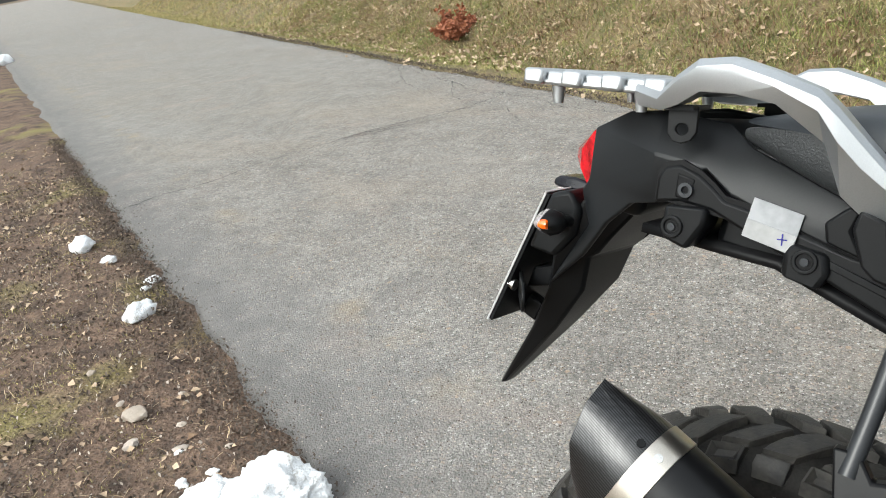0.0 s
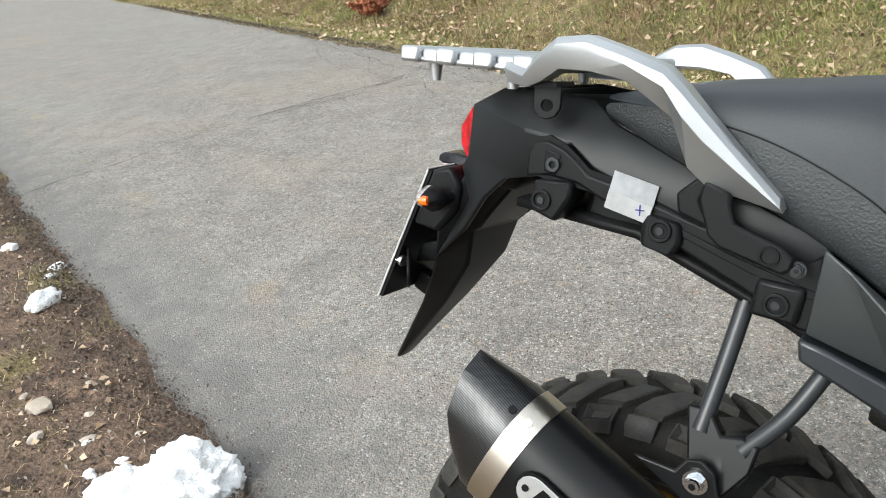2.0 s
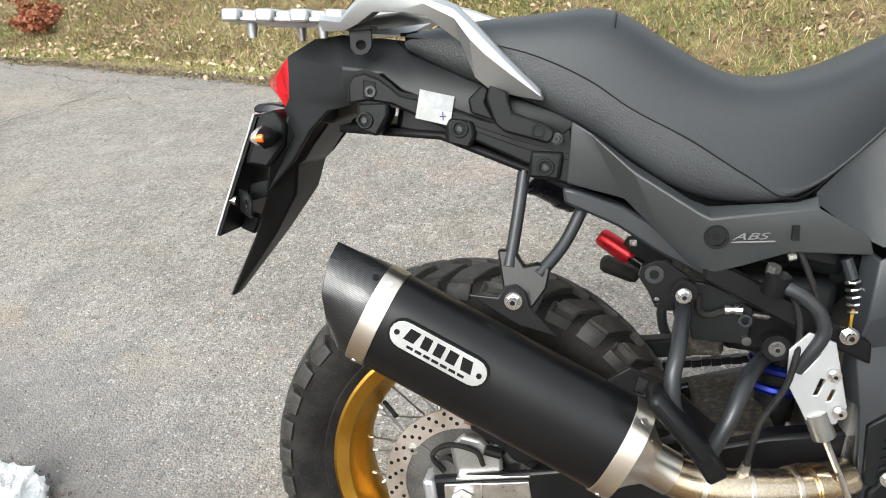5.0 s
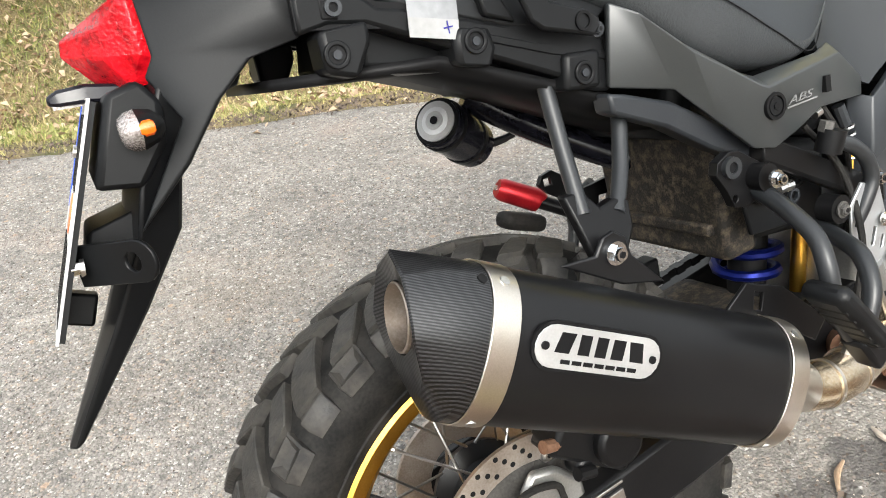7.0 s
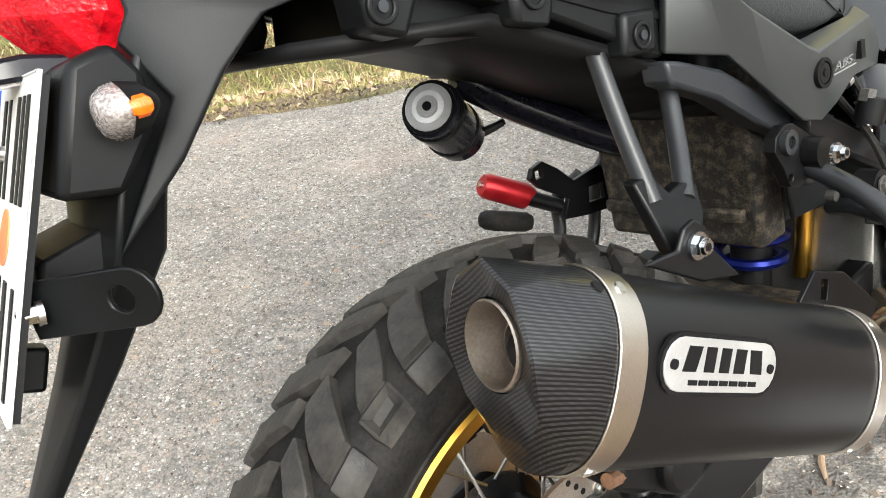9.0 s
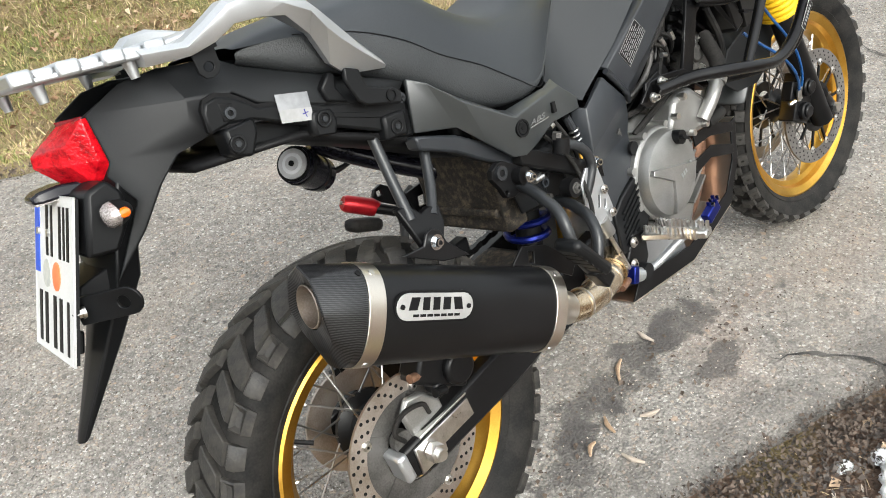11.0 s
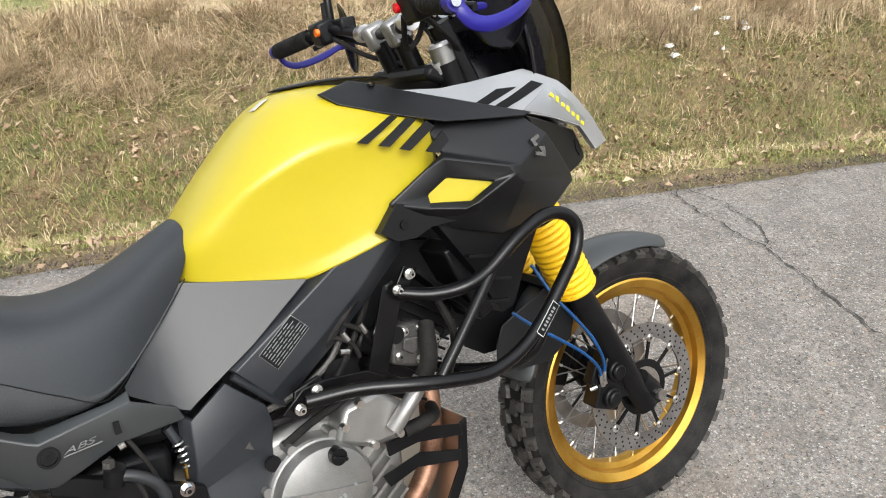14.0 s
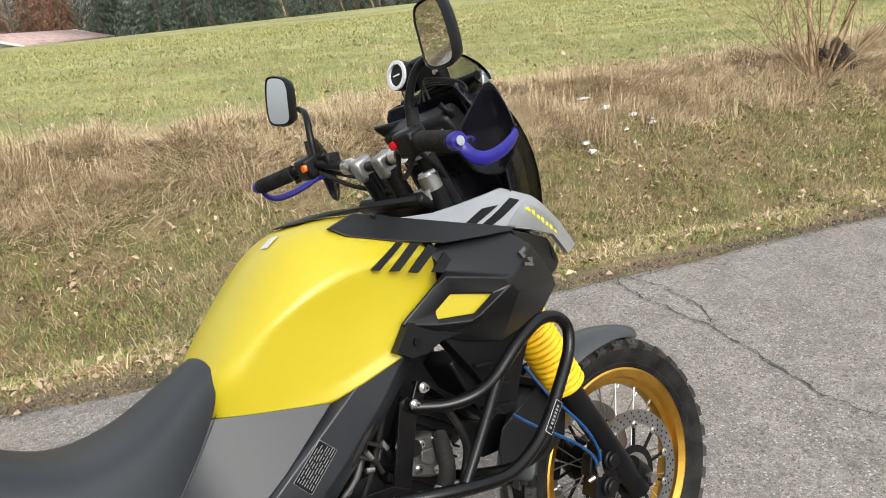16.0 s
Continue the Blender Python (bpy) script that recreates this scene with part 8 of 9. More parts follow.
for s in (-1, 1):
    grip = part("grip", tube([(1.008, 0.4 * s, 1.236), (1.035, 0.29 * s, 1.247), (1.04, 0.27 * s, 1.249)], 0.0175, 18, 4), "rubber", bar, "black ribbed rubber grip", m=STEER)
    for k in range(12):
        t = k / 11
        part("grip_rib", drum(Vector((1.01, 0.39 * s, 1.2365)).lerp(Vector((1.034, 0.293 * s, 1.2465)), t), 0.0182, 0.004, turn=pose(0, 0, 0, 90, 0, 13 * s), n=18), "rubber", grip, m=STEER)
    part("switch_block", box((1.055, 0.215 * s, 1.252), (0.045, 0.055, 0.05), 0, -15, 0), "plastic", bar, "black switch block", bevel=0.008, m=STEER)
    part("switch_button", drum((1.03, 0.19 * s, 1.252), 0.008, 0.008, "X", 16), "orange" if s > 0 else "red", bar, m=STEER)
    part("lever", tube([(1.075, 0.24 * s, 1.24), (1.085, 0.29 * s, 1.235), (1.078, 0.35 * s, 1.228)], [0.008, 0.007, 0.007], 10, 4, 0.6), "frame", bar, m=STEER)
    part("bar_end", drum((1.006, 0.408 * s, 1.2355), 0.015, 0.016, "Y", 20), "blue", bar, m=STEER)
    part("end_screw", drum((1.004, 0.418 * s, 1.235), 0.008, 0.008, "Y", 14), "chrome", bar, m=STEER)
    back = STEER.inverted()
    def turned(p, s=s, back=back):
        q = back @ Vector(p)
        return (q.x, -q.y * s, q.z)
    part("hand_guard", tube([turned(p) for p in ((0.972, -0.395, 1.22), (0.976, -0.402, 1.203), (0.99, -0.404, 1.187), (1.015, -0.405, 1.18), (1.05, -0.402, 1.184), (1.085, -0.395, 1.194), (1.117, -0.383, 1.207))], [0.009, 0.011, 0.0115, 0.0115, 0.0115, 0.011, 0.009], 12, 5, 0.55), "blue", bar, "blue plastic hand guard", m=STEER)
    cup = [[(1.118, -0.335, 1.305), (1.12, -0.348, 1.306), (1.12, -0.361, 1.303)], [(1.118, -0.283, 1.268), (1.14, -0.335, 1.264), (1.128, -0.372, 1.262)], [(1.1, -0.235, 1.232), (1.148, -0.33, 1.218), (1.125, -0.388, 1.214)], [(1.11, -0.235, 1.18), (1.15, -0.32, 1.175), (1.125, -0.365, 1.17)], [(1.115, -0.285, 1.145), (1.13, -0.31, 1.14), (1.118, -0.327, 1.142)]]
    part("guard_shield", shell([[turned(p) for p in row] for row in cup], closed=False, mirror=False), "gloss_black", bar, "black hand guard shield", solid=0.004, sub=1, m=STEER)
    part("shield_band", tube([turned(p) for p in ((1.117, -0.383, 1.207), (1.146, -0.34, 1.212), (1.135, -0.3, 1.216), (1.1, -0.25, 1.222))], [0.009, 0.009, 0.008, 0.006], 10, 4, 0.4), "blue", bar, m=STEER)
    part("master_cylinder", box((1.085, 0.17 * s, 1.258), (0.035, 0.05, 0.03)), "frame", bar, bevel=0.005, m=STEER)
    # mirrors
    stem = [(1.07, 0.205 * s, 1.27), (1.074, 0.207 * s, 1.32), (1.088, 0.23 * s, 1.37), (1.104, (0.262 if s < 0 else 0.285) * s, 1.39)]
    mir = part("mirror", tube(stem, [0.0095, 0.0085, 0.0078, 0.0075], 12, 5), "frame", bike, "black rear-view mirror on a bent stem", m=STEER)
    part("stem_boot", tube([(1.069, 0.21 * s, 1.265), (1.072, 0.213 * s, 1.31)], 0.0125, 14, 1), "rubber", mir, m=STEER)
    face = STEER @ Matrix.Translation((1.1 if s < 0 else 1.087, (0.302 if s < 0 else 0.337) * s, 1.42 if s < 0 else 1.421)) @ Matrix.Rotation(radians(20 if s > 0 else 8), 4, "Z") @ Matrix.Rotation(radians(5 if s > 0 else -6), 4, "Y") @ Matrix.Rotation(radians(12 if s > 0 else 0), 4, "X")
    edge = [(0.0, y * s * (0.62 if s < 0 else 0.63), z * 0.94) for y, z in ((-0.062, -0.04), (-0.05, -0.056), (-0.02, -0.062), (0.03, -0.06), (0.052, -0.045), (0.06, 0.0), (0.056, 0.045), (0.04, 0.06), (-0.01, 0.06), (-0.042, 0.05), (-0.058, 0.015))]
    edge = [tuple(p) for p in spline(edge[-1:] + edge + edge[:1], 3)[3:-4]]
    ringset = [[(x, y * k, z * k) for _, y, z in edge] for x, k in ((-0.008, 0.96), (-0.012, 1.0), (0.0, 1.03), (0.02, 0.9), (0.034, 0.5))]
    part("housing", rings_skin(ringset), "plastic", mir, "black plastic mirror housing", m=face, sharp=60)
    glass = rings_skin([[(x, y * 0.92, z * 0.92) for _, y, z in edge] for x in (-0.0095, -0.0085)])
    part("mirror_glass", glass, mirror_mat, mir, "mirror glass", m=face, sharp=50)
for pts in (((1.05, -0.17, 1.24), (1.06, -0.14, 1.19), (1.09, -0.13, 1.2), (1.1, -0.16, 1.245)), ((1.06, 0.18, 1.235), (1.09, 0.1, 1.19), (1.13, 0.02, 1.16), (1.2, 0.0, 1.12)), ((1.07, -0.2, 1.235), (1.13, -0.16, 1.2), (1.2, -0.1, 1.15)), ((1.075, 0.2, 1.24), (1.14, 0.14, 1.2), (1.2, 0.08, 1.16))):
    part("bar_cable", tube(pts, 0.005, 8), "rubber", bar, m=STEER)

# ---- grass, leaves, snow, stones, trees ----
RNG = np.random.default_rng(11)


def blades(name, x, y, height, width, lean, mat, label, category, lift=0.0, curl=0.5, swirl=False):
    """Bent blades of grass standing on the ground at x, y; lean: how far each one lies over, 0 to 1."""
    n = len(x)
    z = ground_z(x, y) + lift
    a = RNG.uniform(0, 2 * np.pi, n) if not swirl else 3.0 * wobble(x, y, 6.0, 1.9) + RNG.normal(-0.9, 1.2, n)
    b = a + RNG.normal(0, 0.9, n) + np.pi / 2
    h = height * RNG.uniform(0.5, 1.2, n)
    tilt = np.clip(lean * (RNG.uniform(0.94, 1.04, n) if swirl else RNG.uniform(0.6, 1.3, n)), 0, 0.995)
    up, out = h * np.sqrt(1 - tilt**2), h * tilt
    w = width * RNG.uniform(0.7, 1.3, n)
    wx, wy = np.cos(b) * w / 2, np.sin(b) * w / 2
    dx, dy = np.cos(a), np.sin(a)
    base = np.stack([x, y, z - 0.01], -1)
    mid = base + np.stack([dx * out * (0.5 - 0.2 * curl), dy * out * (0.5 - 0.2 * curl), up * (0.5 + 0.25 * curl)], -1)
    tip = base + np.stack([dx * out, dy * out, up * (1 - 0.25 * curl)], -1)
    side = np.stack([wx, wy, np.zeros(n)], -1)
    verts = np.stack([base - side, base + side, mid - side * 0.8, mid + side * 0.8, tip], 1).reshape(-1, 3)
    k = np.arange(n)[:, None] * 5
    faces = np.concatenate([k + np.array([[0, 1, 3]]), k + np.array([[0, 3, 2]]), k + np.array([[2, 3, 4]])], 0)
    return stuff(name, verts, faces, mat, label, category)


def spread(n, x0, x1, d0, d1, near=None):
    """Random places along the far verge, at a distance d beyond the lane's edge; near: where along it they crowd."""
    x = RNG.uniform(x0, x1, n) if near is None else np.clip(RNG.normal(near[0], near[1], n), x0, x1)
    d = RNG.uniform(d0, d1, n)
    return x, far_edge(x) + d * 1.0925


def clumped(n, count, radius, *where, **kw):
    """Places gathered round tufts."""
    cx, cy = spread(count, *where, **kw)
    k = RNG.integers(0, count, n)
    return cx[k] + RNG.normal(0, radius, n), cy[k] + RNG.normal(0, radius, n)


x, y = spread(26000, -16, 12, 0.0, 0.62)
blades("verge_grass", x, y, 0.055, 0.004, 0.75, "verge", "short yellow-green grass along the lane's edge", "grass")
x, y = spread(9000, -42, -14, 0.0, 0.7)
blades("verge_grass", x, y, 0.08, 0.012, 0.7, "verge", "short yellow-green grass along the lane's edge", "grass")
x, y = clumped(30000, 1500, 0.2, -42, -13, 0.5, 3.2)
blades("bank_grass", x, y, 0.13, 0.014, 0.85, "olive", "matted olive and brown grass in the ditch", "grass")
x, y = clumped(9000, 500, 0.2, -42, -13, 0.5, 3.4)
blades("bank_tufts", x, y, 0.13, 0.014, 0.8, "green", "green tufts among the dead grass", "grass")
x, y = clumped(26000, 700, 0.13, -14, 0, 0.4, 2.8)
blades("bank_tufts", x, y, 0.08, 0.006, 0.75, "moss", "mossy green tufts among the dead grass", "grass", 0.02)
x, y = clumped(80000, 3400, 0.075, -14, 12, 0.45, 2.6)
blades("bank_grass", x, y, 0.1, 0.0052, 0.88, "olive", "matted olive and brown grass in the ditch", "grass")
x, y = spread(50000, -14, 12, 0.5, 3.0)
blades("bank_grass", x, y, 0.075, 0.005, 0.92, "olive", "matted olive and brown grass in the ditch", "grass")
x, y = clumped(12000, 700, 0.09, 0, 11, 0.35, 2.6)
blades("bank_litter", x, y, 0.11, 0.0048, 0.9, "straw", "pale dead blades among the ditch grass", "grass", 0.012, 0.8)
x, y = clumped(7000, 160, 0.13, -2, 10, 0.45, 2.4)
blades("bank_litter", x, y, 0.08, 0.005, 0.93, "brown_leaf", "dark brown withered blades in the ditch", "grass", 0.02, 0.7)
x, y = clumped(30000, 620, 0.16, -14, -1, 0.7, 3.4)
blades("bank_litter", x, y, 0.08, 0.0065, 0.93, "brown_leaf", "dark brown withered blades in the ditch", "grass", 0.03, 0.7)
x, y = clumped(34000, 260, 0.18, -2, 10, 0.5, 2.7)
blades("bank_tufts", x, y, 0.075, 0.0045, 0.75, "moss", "mossy green tufts among the dead grass", "grass", 0.02)
x, y = clumped(13000, 320, 0.11, -14, -3, 0.4, 2.9)
blades("bank_tufts", x, y, 0.09, 0.006, 0.75, "moss", "mossy green tufts among the dead grass", "grass")
x, y = clumped(34000, 640, 0.11, -3, 12, 0.3, 2.7)
blades("bank_tufts", x, y, 0.09, 0.0048, 0.75, "green", "green tufts among the dead grass", "grass")
x, y = clumped(66000, 620, 0.17, -2, 13, 2.7, 4.2)
blades("dry_grass", x, y, 0.34, 0.0058, 0.985, "straw", "long dry straw-coloured grass lying on the bank", "grass", 0.05, 0.6, True)
x, y = clumped(26000, 420, 0.13, -1, 14, 2.75, 4.35)
blades("dry_grass", x, y, 0.36, 0.0055, 0.94, "straw", "long dry straw-coloured grass lying on the bank", "grass", 0.02, 1.0, True)
x, y = clumped(26000, 230, 0.07, -1, 14, 2.6, 4.3)
blades("dry_grass", x, y, 0.3, 0.005, 0.93, "straw", "arching tussocks of dry straw-coloured grass", "grass", 0.02, 1.5)
x, y = clumped(16000, 330, 0.14, -1, 14, 2.6, 4.4)
blades("bank_tufts", x, y, 0.13, 0.005, 0.75, "green", "green tufts among the dead grass", "grass", 0.03)
x, y = clumped(2200, 200, 0.1, -1, 14, 2.9, 4.6)
blades("dry_grass", x, y, 0.4, 0.004, 0.6, "straw", "long dry straw-coloured grass lying on the bank", "grass", 0.0, 0.8)
x, y = clumped(7000, 260, 0.11, -12, 0, 1.4, 3.4)
blades("dry_grass", x, y, 0.2, 0.005, 0.95, "straw", "long dry straw-coloured grass lying on the bank", "grass", 0.01, 1.0, True)
x, y = spread(110000, -1, 22, 4.0, 13)
blades("meadow_grass", x, y, 0.075, 0.008, 0.75, "green", "short meadow grass", "grass")
x, y = clumped(30000, 900, 0.16, -1, 22, 3.9, 13)
blades("meadow_grass", x, y, 0.09, 0.008, 0.8, "verge", "faded yellow patches in the meadow", "grass")
x, y = spread(70000, 0, 40, 12, 34)
blades("meadow_grass", x, y, 0.1, 0.022, 0.7, "green", "short meadow grass", "grass")
x, y = clumped(20000, 500, 0.4, 0, 40, 12, 34)
blades("meadow_grass", x, y, 0.1, 0.022, 0.75, "verge", "faded yellow patches in the meadow", "grass")
x, y = clumped(3000, 150, 0.1, 0, 20, 4.2, 12)
blades("meadow_straw", x, y, 0.2, 0.005, 0.6, "straw", "pale dead stalks in the meadow", "grass")


def leaves(name, x, y, size, mat, label, lift=0.01, flat=0.35):
    """Curled leaves: four-cornered, folded along the middle."""
    n = len(x)
    z = ground_z(x, y) + lift
    a = RNG.uniform(0, 2 * np.pi, n)
    s = size * RNG.uniform(0.5, 1.3, n)
    u = np.stack([np.cos(a), np.sin(a), RNG.normal(0, flat, n)], -1) * s[:, None]
    v = np.stack([-np.sin(a), np.cos(a), RNG.normal(0, flat, n)], -1) * (s * RNG.uniform(0.45, 0.75, n))[:, None]
    c = np.stack([x, y, z], -1)
    fold = np.array([0, 0, 1.0]) * (s * 0.3)[:, None]
    verts = np.stack([c - u * 0.5, c + v * 0.5 + fold, c + u * 0.5, c - v * 0.5 + fold * RNG.uniform(-0.5, 1, n)[:, None]], 1).reshape(-1, 3)
    k = np.arange(n)[:, None] * 4
    faces = np.concatenate([k + np.array([[0, 2, 1]]), k + np.array([[0, 3, 2]])], 0)
    return stuff(name, verts, faces, mat, label, "leaves")


x, y = clumped(6500, 700, 0.16, -15, 12, 0.1, 3.3)
leaves("fallen_leaves", x, y, 0.048, "leaf", "scattered pale brown fallen leaves on the bank", 0.035)
x, y = clumped(5000, 260, 0.16, -1, 9, 0.3, 2.6)
leaves("fallen_leaves", x, y, 0.036, "brown_leaf", "dull brown leaf litter in the ditch", 0.03)
x, y = clumped(2200, 260, 0.2, -14, 0, 0.4, 3.2)
leaves("fallen_leaves", x, y, 0.05, "leaf", "scattered pale brown fallen leaves on the bank", 0.04)
x, y = spread(500, -3, 14, 3.0, 6.0)
leaves("fallen_leaves", x, y, 0.07, "leaf", "scattered pale brown fallen leaves on the bank", 0.1)

# near verge: dirt with short moss, chips and twigs
def near_places(n, x0, x1, d0, d1):
    x = RNG.uniform(x0, x1, n)
    return x, near_edge(x) - RNG.uniform(d0, d1, n)


cx, cy = near_places(90, -7, -0.4, 0.22, 1.6)
k = RNG.integers(0, 90, 34000)
blades("moss_grass", cx[k] + RNG.normal(0, 0.12, 34000), cy[k] + RNG.normal(0, 0.09, 34000), 0.024, 0.003, 0.8, "verge", "mossy short grass patches on the dirt verge", "grass")
x, y = near_places(2600, -7, 2.5, 0.0, 1.8)
leaves("leaf_litter", x, y, 0.028, "leaf", "bits of leaf and bark on the dirt verge", 0.006, 0.2)
x, y = near_places(5000, -6, 2.5, 0.0, 1.6)
blades("dead_needles", x, y, 0.05, 0.0022, 0.97, "straw", "thin dead stalks and needles on the dirt verge", "litter", 0.01, 0.3)
x, y = near_places(7000, -6, 2.5, 0.0, 1.6)
blades("dead_needles", x, y, 0.035, 0.003, 0.97, "crumb", "thin dead stalks and needles on the dirt verge", "litter", 0.01, 0.3)
x, y = near_places(5000, -6, 2.5, -0.06, 1.5)
leaves("wood_chips", x, y, 0.014, "mud", "dark crumbs of soil and bark", 0.004, 0.5)


def lump(size, seed, rough=0.35, squash=0.6, n=3):
    """An irregular rounded lump on the ground."""
    bm = bmesh.new()
    bmesh.ops.create_icosphere(bm, subdivisions=n, radius=1)
    off = Vector((seed * 1.7, seed * 3.1, seed * 0.7))
    for q in bm.verts:
        p = q.co.copy()
        q.co *= 1 + rough * noise.noise(p * 1.3 + off) + rough * 0.7 * noise.noise(p * 3.5 + off) + rough * 0.45 * noise.noise(p * 8 + off)
        q.co.z = max(q.co.z, -0.35)
    bmesh.ops.scale(bm, vec=(size[0], size[1], size[2]), verts=bm.verts)
    return bm


def snow(x, y, size, seed, label, z=None, n=3):
    at = float(ground_z(np.float64(x), np.float64(y)) if z is None else z)
    ob = part("snow_lump", lump(size, seed, n=n), "snow", sharp=180)
    ob.matrix_world = pose(x, y, max(at, -0.02) + size[2] * 0.25, 0, 0, seed * 40)
    return tagged(ob, label, "snow", "snow lumps")


snow(-1.17, 0.1, (0.13, 0.1, 0.1), 1, "grainy white heap of old snow at the lane's edge", n=5)
snow(-1.33, 0.03, (0.07, 0.06, 0.05), 2, "grainy white heap of old snow at the lane's edge", n=4)
for n, (x, y, s) in enumerate(((-2.544, 0.53, 0.075), (-3.626, 0.832, 0.085), (-3.306, 0.803, 0.04), (-2.891, 0.782, 0.04), (-2.813, 0.708, 0.025), (-18.0, 6.1, 0.3), (-1.47, 0.03, 0.022), (-1.43, 0.1, 0.018), (-1.62, 0.115, 0.016))):
    snow(x, y, (s, s * 0.65, s * 0.55), 3 + n, "small white snow lump on dirt")
for n, (x, y, a, b, c) in enumerate(((0.83, -0.7, 0.1, 0.07, 0.035), (0.72, -0.675, 0.1, 0.07, 0.035), (0.6, -0.61, 0.035, 0.028, 0.02), (0.97, -0.76, 0.09, 0.07, 0.035), (1.1, -0.78, 0.08, 0.06, 0.04), (0.69, -0.535, 0.02, 0.016, 0.012), (0.75, -0.58, 0.022, 0.016, 0.014), (0.87, -0.615, 0.014, 0.012, 0.01), (0.73, -0.62, 0.03, 0.022, 0.016))):
    snow(x, y, (a, b, c), 21 + n, "grainy crumbling old snow at the lane's edge", n=4 if a > 0.05 else 3)
for n, (x, y, a, b, turn) in enumerate(((6.3, 3.2, 0.1, 0.035, 20), (6.47, 3.01, 0.05, 0.035, 0), (6.6, 2.9, 0.05, 0.022, 60), (6.53, 2.83, 0.07, 0.022, 10), (5.74, 3.04, 0.04, 0.035, 50), (5.68, 2.93, 0.055, 0.03, 40), (6.45, 3.55, 0.08, 0.016, -10), (6.2, 2.9, 0.03, 0.012, 0), (6.1, 2.75, 0.035, 0.012, 30), (9.7, 2.15, 0.16, 0.045, -20))):
    ob = part("snow_patch", lump((a * 0.8, b * 0.8, 0.016), 30 + n, 0.9, n=4), "snow", sharp=180)
    ob.matrix_world = pose(x, y, float(ground_z(np.float64(x), np.float64(y))) + 0.06, 0, 0, turn)
    tagged(ob, "thin ragged snow remnant on matted dry grass", "snow", "snow remnants on the bank")
STONE_AT = [(-1.921, 0.148, 0.035), (-1.627, 0.124, 0.018), (-1.798, 0.06, 0.02), (-2.034, 0.158, 0.014), (-1.9, 0.3, 0.012), (-1.5, 0.2, 0.01), (-2.3, 0.2, 0.014), (-1.35, -0.05, 0.02), (-1.75, 0.2, 0.012)]
for n, (x, y, s) in enumerate(STONE_AT):
    ob = part("stone", lump((s * 1.3, s, s * 0.6), 50 + n, 0.4, n=2), "stone", sharp=40)
    ob.matrix_world = pose(x, y, float(ground_z(np.float64(x), np.float64(y))) + s * 0.15, 0, 0, n * 50)
    tagged(ob, "pale angular stone on the dirt verge", "stone", "stones on the verge")

# debris washed on to the lane beside the machine
x = RNG.uniform(0.2, 1.1, 110)
y = -0.09 - 0.1 * (x - 0.6) + RNG.normal(0, 0.06, 110)
n = len(x)
leaves("lane_litter", x, y, 0.014, "crumb", "small dark leaf scraps on damp asphalt", 0.035, 0.2)
x = RNG.uniform(-7, 3, 16000)
y = near_edge(x) + RNG.normal(-0.03, 0.04, 16000)
leaves("soil_crumbs", x, y, 0.011, "crumb", "dark soil crumbs along the lane's ragged edge", 0.034, 0.5)
x = RNG.uniform(-7, 3, 6000)
y = near_edge(x) + np.abs(RNG.normal(0, 0.09, 6000)) + 0.02
leaves("soil_crumbs", x, y, 0.008, "crumb", "dark soil crumbs along the lane's ragged edge", 0.012, 0.4)
x = RNG.uniform(0.1, 2.2, 5000)
y = near_edge(x) + RNG.normal(-0.06, 0.06, 5000)
leaves("soil_crumbs", x, y, 0.012, "wet_soil", "black wet soil crumbs along the lane's ragged edge", 0.02, 0.5)
x = RNG.uniform(-12, 9, 16000)
y = far_edge(x) + RNG.normal(0.02, 0.05, 16000)
leaves("soil_crumbs", x, y, 0.014, "crumb", "dark soil crumbs along the lane's ragged edge", 0.034, 0.5)
for n, (x, y, turn, length) in enumerate(((0.66, -0.035, 30, 0.075), (0.8, -0.02, 80, 0.05), (0.5, -0.11, 60, 0.05), (0.45, -0.2, 100, 0.05), (0.42, -0.12, 20, 0.04), (0.58, -0.16, 150, 0.045))):
    ob = part("bark_scrap", tube([(-length / 2, 0, 0.006), (0, 0.006, 0.009), (length / 2, 0, 0.006)], [0.003, 0.006, 0.003], 7, 4), "stone" if n % 2 else "leaf")
    ob.matrix_world = pose(x, y, 0.0, 0, 0, turn)
    tagged(ob, "pale twig scrap on damp asphalt", "twig", "twigs on the lane")
def grit(name, n, small, large, mat, label):
    """Loose grains lying on the lane."""
    x = RNG.uniform(-4.5, 5, n)
    y = near_edge(x) + (far_edge(x) - near_edge(x)) * RNG.uniform(0, 1, n)
    size = RNG.uniform(small, large, n)
    turn = RNG.uniform(0, 2 * np.pi, n)
    tet = np.array([[1, 0, -0.3], [-0.5, 0.87, -0.3], [-0.5, -0.87, -0.3], [0, 0, 0.6]])
    c, s = np.cos(turn)[:, None], np.sin(turn)[:, None]
    spun = np.stack([tet[None, :, 0] * c - tet[None, :, 1] * s, tet[None, :, 0] * s + tet[None, :, 1] * c, np.repeat(tet[None, :, 2], n, 0)], -1)
    verts = (np.stack([x, y, np.full(n, 0.005)], -1)[:, None] + spun * size[:, None, None]).reshape(-1, 3)
    k = np.arange(n)[:, None] * 4
    stuff(name, verts, np.concatenate([k + np.array([f]) for f in ([0, 1, 3], [1, 2, 3], [2, 0, 3])], 0), mat, label, "grit")


